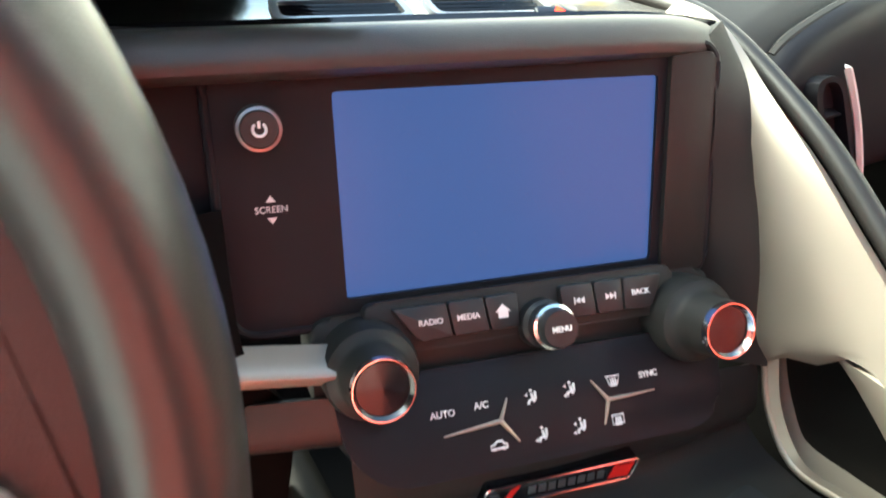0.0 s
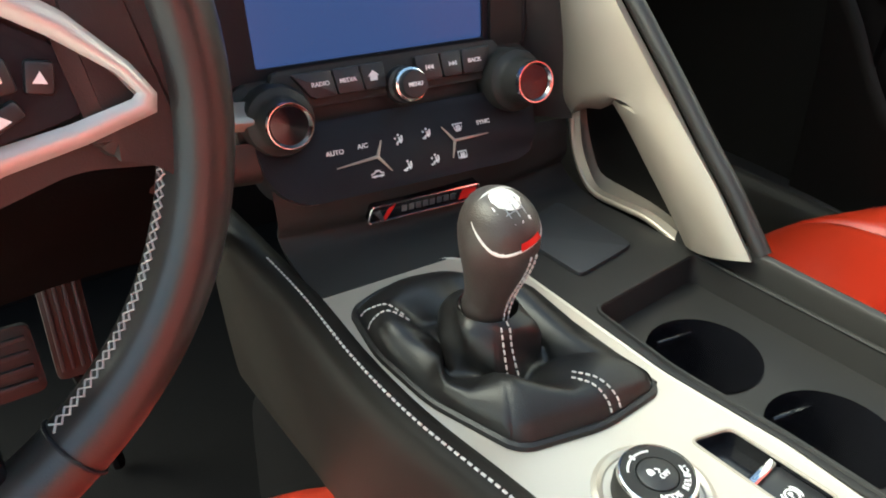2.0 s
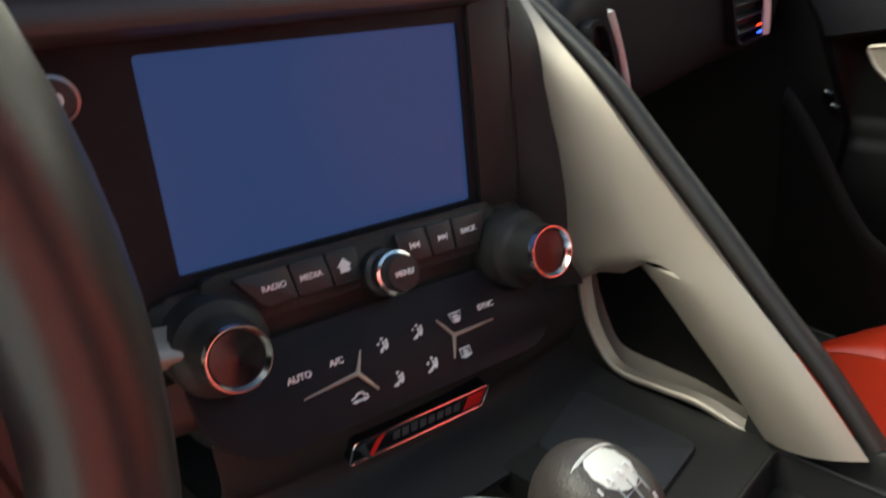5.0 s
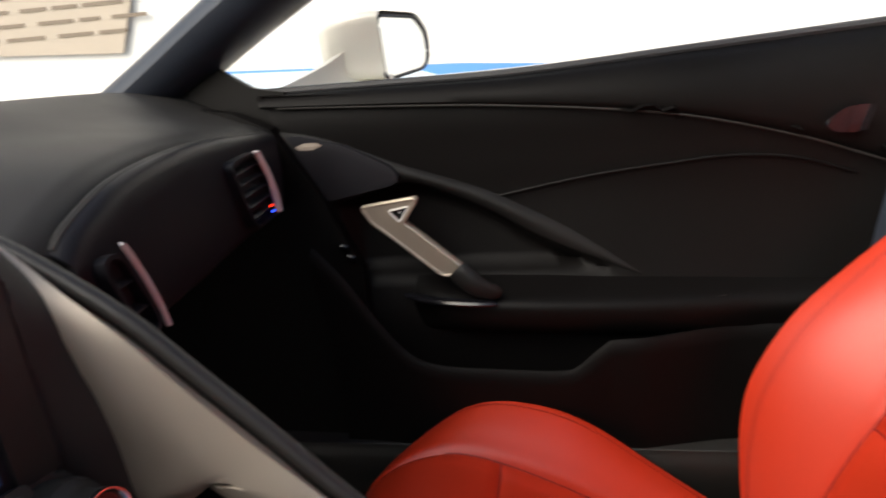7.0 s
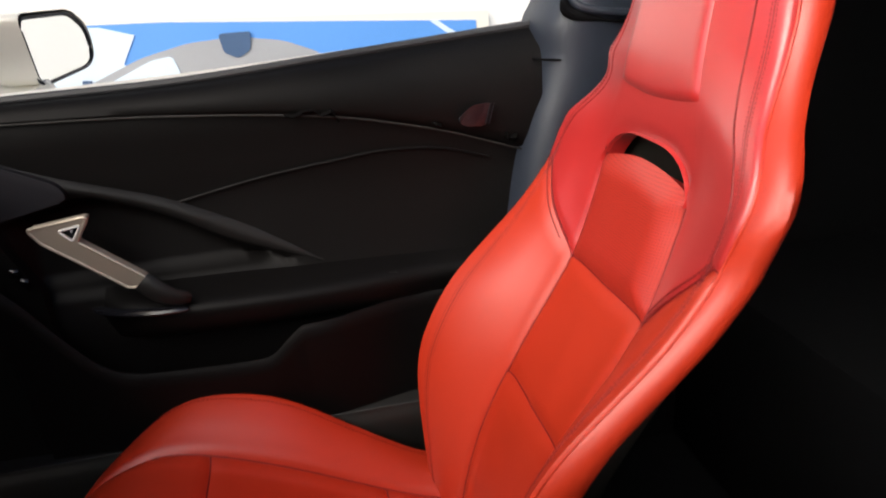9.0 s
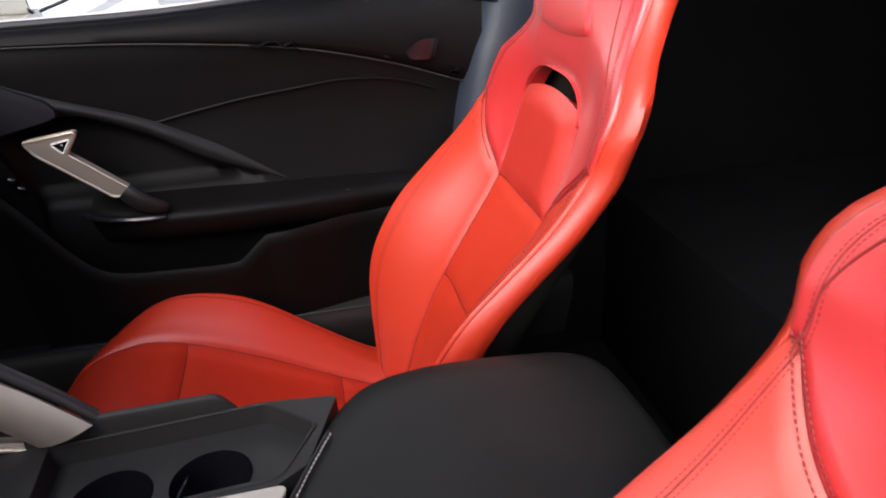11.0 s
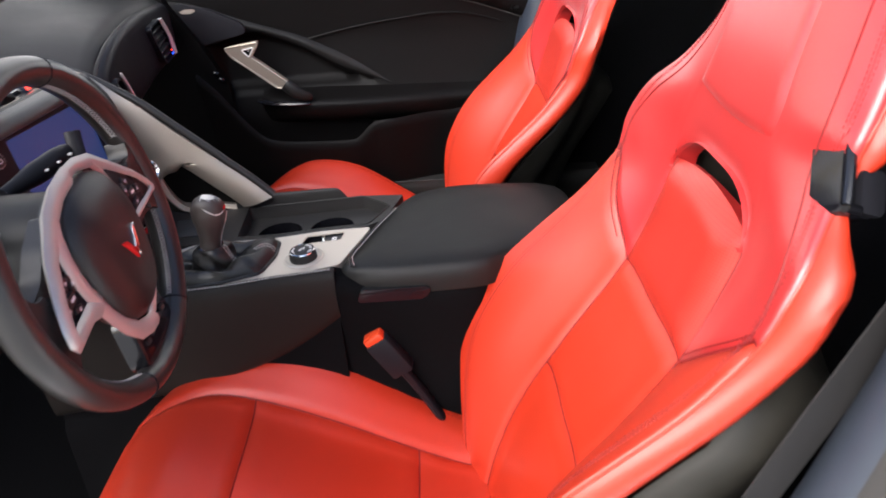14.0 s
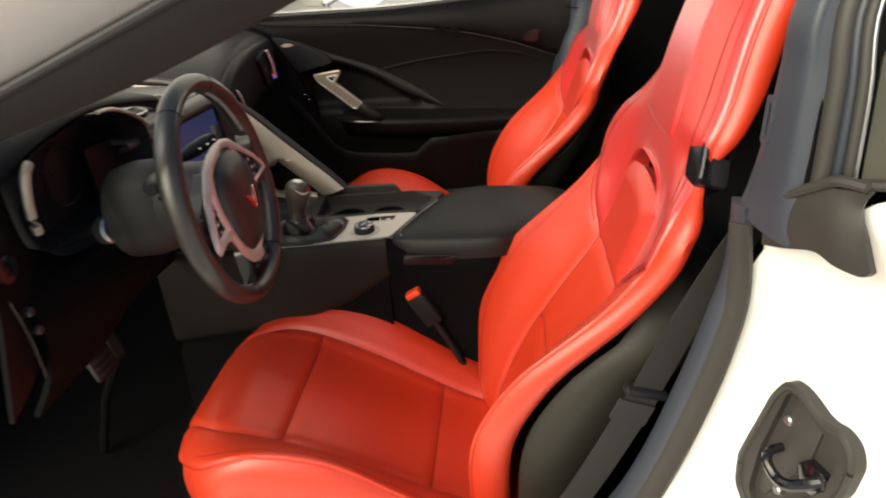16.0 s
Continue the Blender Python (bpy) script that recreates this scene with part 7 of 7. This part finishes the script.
# white jamb
c = [p + Vector((-0.003, -0.010, 0)) for p in a]
grid = []
for i in range(14, 70):
    p = c[i]
    z = min(p.z, 0.812)
    lead = max(0.0, min(1.0, (0.775 - p.z) / 0.05))
    row = [(p.x + 0.012 * lead, p.y + 0.024 * lead - 0.002, z), (p.x + 0.003 * lead, p.y + 0.010 * lead - 0.001, z), (p.x, p.y, z)]
    for px, py in ((-0.645, -0.372), (-0.665, -0.386), (-0.70, -0.400), (-0.76, -0.421), (-0.83, -0.452), (-0.90, -0.50), (-0.93, -0.56), (-0.938, -0.66)):
        k = max(0.0, min(1.0, (z - 0.22) / 0.15))
        row.append((px, py * k + (p.y - 0.03 + (px + 0.645) * 0.3) * (1 - k), z))
    grid.append(row)
body = thing("sports_car", (-0.80, -0.60, 0.0), "white sports car shell with its driver's door open", "car")
part("jamb", sheet(grid, -0.012), CAR_WHITE, body, "white painted door jamb", sharp=60)
rows = [[(-0.935, -0.55, z - 0.02), (-0.945, -0.9, z), (-0.93, -1.6, z)] for z in (0.15, 0.45, 0.70, 0.80)] + [[(-0.90, -0.52, 0.845), (-0.88, -0.9, 0.90), (-0.80, -1.6, 0.92)], [(-0.80, -0.47, 0.835), (-0.74, -0.8, 0.90), (-0.66, -1.6, 0.95)]]
part("jamb_shoulder", skin([[(-0.690, -0.402, 0.806), (-0.76, -0.424, 0.806), (-0.83, -0.455, 0.806), (-0.90, -0.503, 0.806), (-0.932, -0.56, 0.806)], [(-0.705, -0.400, 0.830), (-0.765, -0.424, 0.832), (-0.832, -0.462, 0.832), (-0.898, -0.512, 0.830), (-0.928, -0.565, 0.826)], [(-0.725, -0.404, 0.858), (-0.77, -0.436, 0.856), (-0.825, -0.485, 0.850), (-0.885, -0.530, 0.846), (-0.905, -0.58, 0.846)], [(-0.735, -0.440, 0.868), (-0.77, -0.480, 0.866), (-0.810, -0.530, 0.864), (-0.850, -0.580, 0.862), (-0.880, -0.64, 0.862)]], 16, 16, 0.006), CAR_WHITE, body, "white painted shoulder of the rear wing", sharp=60)
part("quarter_panel", skin(rows, 18, 22, 0.01), CAR_WHITE, body, "white painted rear wing", sharp=60)
# black corner seal at the belt
rows = [[(-0.650, -0.352, 0.790), (-0.682, -0.360, 0.802), (-0.714, -0.372, 0.815), (-0.737, -0.380, 0.813), (-0.764, -0.389, 0.817), (-0.772, -0.392, 0.825)],
        [(-0.650, -0.352, 0.808), (-0.682, -0.358, 0.822), (-0.712, -0.368, 0.836), (-0.735, -0.377, 0.836), (-0.752, -0.387, 0.842), (-0.757, -0.390, 0.846)],
        [(-0.660, -0.354, 0.832), (-0.682, -0.358, 0.842), (-0.708, -0.366, 0.856), (-0.730, -0.375, 0.862), (-0.740, -0.385, 0.866), (-0.744, -0.390, 0.867)],
        [(-0.678, -0.357, 0.850), (-0.688, -0.361, 0.856), (-0.706, -0.368, 0.868), (-0.724, -0.374, 0.878), (-0.742, -0.384, 0.882), (-0.751, -0.390, 0.882)]]
part("corner_seal", skin(rows, 24, 20, -0.006), SEAL, body, "moulded rubber corner at the belt line", sharp=70)
part("corner_lip", tube(curve([(-0.676, -0.357, 0.852), (-0.690, -0.362, 0.862), (-0.708, -0.369, 0.874), (-0.728, -0.375, 0.886), (-0.748, -0.388, 0.888)], 24), 0.0050, 8), SEAL, body)
# window channels and quarter window behind the pillar trim
for xs, y, r, mat in (((-0.6895, -0.6885, -0.681), -0.367, 0.0045, CARPET), ((-0.700, -0.697, -0.687), -0.374, 0.0090, SEAL), ((-0.7105, -0.706, -0.693), -0.381, 0.0052, PILLAR), ((-0.7185, -0.713, -0.699), -0.386, 0.0048, SEAL), ((-0.7235, -0.718, -0.703), -0.389, 0.0018, GUNMETAL)):
    line = curve([(xs[0] + 0.001, y, 0.862), (xs[0], y, 0.884), (xs[1], y, 0.955), (xs[2], y - 0.002, 1.020), (xs[2] + 0.016, y - 0.034, 1.08), (xs[2] + 0.036, y - 0.074, 1.15)], 24)
    part("window_channel", tube(line, r, 12, up=(1, 0, 0)), mat, body, "rubber window channel")
part("pillar_cover", sheet([[(-0.605 - 0.105 * f, -0.400 - 0.02 * f - 0.25 * max(0, z - 1.0), z) for f in (0, 0.5, 1)] for z in (0.882, 0.94, 1.0, 1.08, 1.15)], 0.01), RUBBER, body, "black cover between seal and window")
part("quarter_window", sheet([[(-0.722, -0.395, 0.880), (-0.76, -0.62, 0.885), (-0.78, -0.95, 0.90)], [(-0.712, -0.396, 0.98), (-0.72, -0.62, 1.02), (-0.73, -0.95, 1.02)], [(-0.660, -0.47, 1.14), (-0.66, -0.62, 1.15), (-0.66, -0.95, 1.12)]], 0.004), TINTED, body, "olive tinted quarter window")
part("window_sill_strip", tube(curve([(-0.722, -0.392, 0.880), (-0.77, -0.62, 0.884), (-0.79, -0.95, 0.899)], 14), 0.005, 8), SEAL, body, "rubber strip below the quarter window")

# striker plate
LK = frame_m((-0.703, -0.399, 0.565), (-0.945, -0.325, 0.0), (0, 0.0, 1))
lock_line = rounded([(-0.0164, 0.0935), (0.0071, 0.0935), (0.0364, 0.0817), (0.056, 0.0877), (0.0714, 0.0809), (0.080, 0.0617), (0.0741, 0.021), (0.047, -0.030), (-0.012, -0.092), (-0.032, -0.106), (-0.050, -0.105), (-0.0648, -0.0908), (-0.0675, -0.0494), (-0.050, 0.0071), (-0.0319, 0.0672)], 0.011)
floor_line = rounded([(-0.0153, 0.0796), (0.0013, 0.0851), (0.0326, 0.0681), (0.052, 0.0680), (0.0600, 0.050), (0.054, 0.022), (0.034, -0.022), (-0.016, -0.082), (-0.033, -0.092), (-0.044, -0.080), (-0.0385, -0.0165)], 0.008)
lock = part("striker_recess", holed(lock_line, [floor_line], -0.006, 0.009, LK, 0.0), SEAL, body, "brown-grey moulded striker surround")
part("recess_lip", tube([LK @ Vector((u * 0.95 + 0.0003, v * 0.96, 0.0088)) for u, v in lock_line], 0.0042, 8, closed=True), SEAL, lock)
part("recess_floor", prism(floor_line, -0.006, 0.001, LK), SEAL, lock, "sunken floor of the striker recess")
part("recess_step", prism(rounded([(-0.010, 0.076), (0.004, 0.080), (0.0320, 0.0660), (0.0240, 0.0120), (-0.002, -0.030), (-0.024, -0.072), (-0.034, -0.072), (-0.030, -0.016)], 0.006), 0.001, 0.004, LK, 0.001), SEAL, lock, "raised bolting face")
for u, v in ((-0.0096, 0.0463), (-0.0048, -0.0456)):
    part("bolt", lathe([(0.0058, 0.004), (0.0058, 0.007), (0.0042, 0.009), (0.0, 0.0092)], LK @ shift(u, v), 16), GUNMETAL, lock, "round bolt head")
loop = [LK @ Vector(p) for p in ((-0.013, 0.007, 0.003), (-0.012, 0.006, 0.020), (-0.004, 0.000, 0.027), (0.010, -0.008, 0.026), (0.026, -0.004, 0.024), (0.040, 0.008, 0.014), (0.048, 0.016, 0.001))]
part("striker_loop", tube(curve(loop, 24), [0.0048 + 0.0022 * k / 23 for k in range(24)], 10), GLOSS, lock, "glossy black striker loop")
part("striker_block", prism(rounded([(0.016, 0.012), (0.026, 0.026), (0.050, 0.026), (0.056, 0.014), (0.040, -0.010), (0.026, -0.012)], 0.004), 0.001, 0.010, LK, 0.002), GLOSS, lock, "glossy black striker foot")

# ---- driver's seat belt ----
belt = thing("seat_belt", (-0.58, -0.25, 0.30), "grey seat belt with a black guide clipped to the seat", "seat belt")


def ribbon(pts, width, across, thick=0.0014):
    p = curve(pts, 30)
    d = Vector(across).normalized() * width / 2
    return sheet([[q - d, q - d * 0.3, q + d * 0.3, q + d] for q in p], thick)


part("webbing", ribbon([(-0.545, -0.415, 0.83), (-0.552, -0.378, 0.77), (-0.562, -0.345, 0.715), (-0.570, -0.308, 0.640), (-0.572, -0.273, 0.550)], 0.042, (0.26, -0.90, -0.38)), WEB, belt, "grey woven webbing")
part("webbing", ribbon([(-0.574, -0.271, 0.548), (-0.578, -0.245, 0.490), (-0.578, -0.212, 0.415), (-0.578, -0.17, 0.33), (-0.575, -0.12, 0.24)], 0.044, (0.20, -0.90, -0.42)), WEB, belt, "grey woven webbing")
part("belt_fold", ribbon([(-0.578, -0.262, 0.538), (-0.580, -0.250, 0.510)], 0.050, (0.20, -0.90, -0.42), 0.004), WEB, belt, "doubled fold of the webbing")
part("belt_tongue", box(0.062, 0.012, 0.016, frame_m((-0.573, -0.273, 0.549), (0.26, -0.90, -0.38), (0.1, 0.4, -0.9)), 0.005), PANEL, belt, "black belt slide")
# guide on the backrest
GD = frame_m((-0.5225, -0.3185, 0.803), (0.10, -0.942, -0.335), (0.60, -0.36, 0.70))
gd = part("belt_guide", prism(rounded(rect(0.0, 0.0, 0.034, 0.064), 0.008), -0.030, 0.0, GD, 0.004), GLOSS, belt, "glossy black belt guide on the backrest")
part("guide_bar", tube([GD @ Vector((0.003 + 0.001 * math.sin(v * 50), v, 0.003)) for v in (0.006, 0.018, 0.030, 0.042, 0.054, 0.060)], 0.0042, 10), GLOSS, gd)
part("guide_foot", tube([GD @ Vector((u, 0.004, 0.003)) for u in (0.002, 0.008, 0.014)], 0.0042, 10), GLOSS, gd)
for v0, v1 in ((0.002, 0.036), (0.041, 0.063)):
    part("guide_clip", prism(rounded(rect(0.013, v0, 0.034, v1), 0.004), -0.002, 0.006, GD, 0.002), PANEL, gd)

buckle = thing("belt_buckle", (-0.155, 0.02, 0.30), "black belt buckle with an orange-red release button", "belt buckle")
BK = frame_m((-0.156, 0.062, 0.425), (1, 0, 0), (0.0, 0.52, 0.85))
part("buckle_body", box(0.026, 0.070, 0.036, BK @ shift(0, -0.012, 0), 0.005), PANEL, buckle, "black buckle body")
part("release_button", box(0.022, 0.012, 0.030, BK @ shift(0, 0.027, 0.0), 0.003), ORANGE, buckle, "orange-red release button")
part("buckle_stalk", tube([BK @ Vector((0, -0.04, 0)), (-0.152, 0.015, 0.34), (-0.155, -0.03, 0.25), (-0.155, -0.05, 0.17)], 0.012, 10, flat=0.6), PANEL, buckle)

# ---- things in the hall ----
banner = thing("wall_banner", (2.60, 0.2, 0.30), "wide blue banner with a printed car on a white board", "banner")
BN = frame_m((2.600, 0.0, 0.0), (0, -1, 0), (0, 0, 1))


def printed(name, poly, layer, mat, label=""):
    return part(name, prism(poly, 0.0, 0.004 * layer, BN), mat, banner, label)


printed("board", [(-1.75, 0.30), (0.70, 0.22), (0.705, 0.80), (-1.75, 0.93)], 1, CREAM, "white board behind the banner")
printed("print_sky", [(-1.68, 0.33), (0.650, 0.26), (0.652, 0.768), (-0.56, 0.858), (-1.68, 0.90)], 2, BLUE, "blue printed sky")
printed("print_cloud", [(-1.66, 0.35), (-0.60, 0.32), (-0.62, 0.62), (-0.72, 0.72), (-0.66, 0.82), (-0.78, 0.858), (-1.66, 0.888)], 3, PALE, "pale printed clouds")
printed("print_body", rounded([(-1.30, 0.36), (0.10, 0.32), (0.09, 0.60), (0.01, 0.70), (-0.12, 0.755), (-0.30, 0.785), (-0.48, 0.775), (-0.66, 0.735), (-0.86, 0.655), (-1.26, 0.575)], 0.03), 4, PRINT_GREY, "grey printed car roof")
printed("print_window", rounded([(-0.80, 0.650), (-0.62, 0.725), (-0.54, 0.735), (-0.52, 0.66), (-0.60, 0.615), (-0.72, 0.615)], 0.02), 5, PALE)
printed("print_window", rounded([(-0.46, 0.62), (-0.40, 0.745), (-0.24, 0.755), (-0.14, 0.70), (-0.12, 0.64), (-0.30, 0.62)], 0.02), 5, PRINT_GREY)
printed("print_mirror", rounded([(-0.36, 0.80), (-0.24, 0.80), (-0.25, 0.73), (-0.30, 0.705), (-0.35, 0.73)], 0.015), 6, PRINT_DARK)
printed("print_pillar", [(-0.90, 0.58), (-0.86, 0.58), (-0.845, 0.67), (-0.875, 0.675)], 6, PRINT_DARK)
printed("print_bonnet", [(-1.50, 0.36), (-0.92, 0.36), (-0.60, 0.55), (-0.70, 0.596), (-0.86, 0.612), (-1.26, 0.585), (-1.45, 0.54)], 5, YELLOW, "yellow printed bonnet")
printed("print_gloss", [(-1.20, 0.52), (-1.02, 0.585), (-0.90, 0.600), (-0.86, 0.56), (-1.0, 0.50)], 6, CREAM)
printed("print_arc", [(0.46, 0.780), (0.52, 0.735), (0.60, 0.690), (0.648, 0.672), (0.648, 0.690), (0.60, 0.706), (0.54, 0.745), (0.49, 0.782)], 3, PALE)
bm = bmesh.new()
for k in range(7):
    prism(rect(0.64 + 0.035 * k, 0.700 + 0.006 * k, 0.662 + 0.035 * k, 0.712 + 0.006 * k), 0.0, 0.008, BN, bm=bm)
part("lettering_bar", bm, PRINT_DARK, banner)

notice = thing("wall_notice", (2.60, 2.5, 1.0), "beige wall poster with faded brown lines of print", "poster")
NT = frame_m((2.600, 2.5, 0.0), (0, -1, 0), (0, 0, 1))
part("poster_sheet", prism([(-0.50, 1.055), (0.48, 1.005), (0.75, 1.75), (-0.35, 1.80)], 0.0, 0.006, NT), BEIGE, notice, "beige poster sheet")
bm = bmesh.new()
random.seed(4)
for k in range(11):
    u = -0.42
    while u < 0.5:
        w = random.uniform(0.05, 0.2)
        prism(rect(u + 0.02 * k, 1.09 + 0.058 * k, u + 0.02 * k + w, 1.105 + 0.058 * k), 0.0, 0.010, NT, bm=bm)
        u += w + random.uniform(0.02, 0.08)
part("lettering_bar", bm, BROWN_INK, notice, "faded brown bars of print")

post = thing("yellow_post", (2.45, 3.58, 0.0), "yellow painted post against the wall", "post")
part("post_shaft", box(0.12, 0.12, 2.4, shift(2.45, 3.58, 1.2), 0.015), YELLOW, post)
part("post_base", box(0.2, 0.2, 0.03, shift(2.45, 3.58, 0.015), 0.005), GUNMETAL, post)


# a parked white car beyond the windscreen
def parked_car(x, y):
    car = thing("parked_car", (x, y, 0.0), "white parked car beyond the windscreen", "car")
    prof = [(-2.1, 0.35, 0.62), (-1.9, 0.72, 0.80), (-1.0, 0.90, 0.88), (-0.4, 0.98, 0.90), (0.6, 1.00, 0.90), (1.6, 0.98, 0.88), (2.1, 0.85, 0.80), (2.2, 0.45, 0.70)]
    rings = []
    for dy, h, w in prof:
        rings.append(curve([(x - w, y + dy, 0.22), (x - w, y + dy, h * 0.7), (x - w * 0.9, y + dy, h), (x, y + dy, h + 0.03), (x + w * 0.9, y + dy, h), (x + w, y + dy, h * 0.7), (x + w, y + dy, 0.22)], 20))
    part("body", sheet(rings), CAR_WHITE, car, "white bodywork", sharp=60)
    rings = []
    for dy, h, w in ((-0.95, 0.92, 0.74), (-0.35, 1.36, 0.60), (0.5, 1.42, 0.60), (1.2, 1.30, 0.60), (1.7, 1.0, 0.70)):
        rings.append([(x - 0.78, y + dy, 0.95), (x - w, y + dy, h), (x, y + dy, h + 0.03), (x + w, y + dy, h), (x + 0.78, y + dy, 0.95)])
    part("cabin_glass", sheet(rings), GLOSS, car, "dark cabin windows", sharp=60)
    part("roof", skin([[(x - 0.56, y + dy, h), (x, y + dy, h + 0.04), (x + 0.56, y + dy, h)] for dy, h in ((-0.30, 1.385), (0.2, 1.435), (0.7, 1.425), (1.15, 1.33))], 10, 10, 0.01), CAR_WHITE, car)
    for sx in (-1, 1):
        for dy in (-1.35, 1.35):
            w = part("wheel", lathe([(0.30, -0.10), (0.325, -0.06), (0.325, 0.06), (0.30, 0.10), (0.20, 0.08), (0.0, 0.07)], Matrix.Translation((x + sx * 0.80, y + dy, 0.325)) @ pose(0, 0, 0, 0, 90 * sx, 0), 28), RUBBER, car)
            part("rim", lathe([(0.20, 0.09), (0.19, 0.105), (0.05, 0.095), (0.0, 0.10)], Matrix.Translation((x + sx * 0.80, y + dy, 0.325)) @ pose(0, 0, 0, 0, 90 * sx, 0), 20), GUNMETAL, w)
    return car


parked_car(0.9, 6.2)

# the car's own bonnet before the windscreen
rows = [[(px, 1.17, 0.80 - 0.10 * (px / 0.8) ** 4), (px, 1.6, 0.79 - 0.08 * (px / 0.8) ** 4), (px, 2.1, 0.72 - 0.08 * (px / 0.8) ** 4), (px, 2.5, 0.58 - 0.08 * (px / 0.8) ** 4)] for px in (-0.85, -0.5, 0.04, 0.5, 0.9)]
part("bonnet", skin(rows, 18, 18, 0.01), CAR_WHITE, body, "white bonnet before the windscreen")
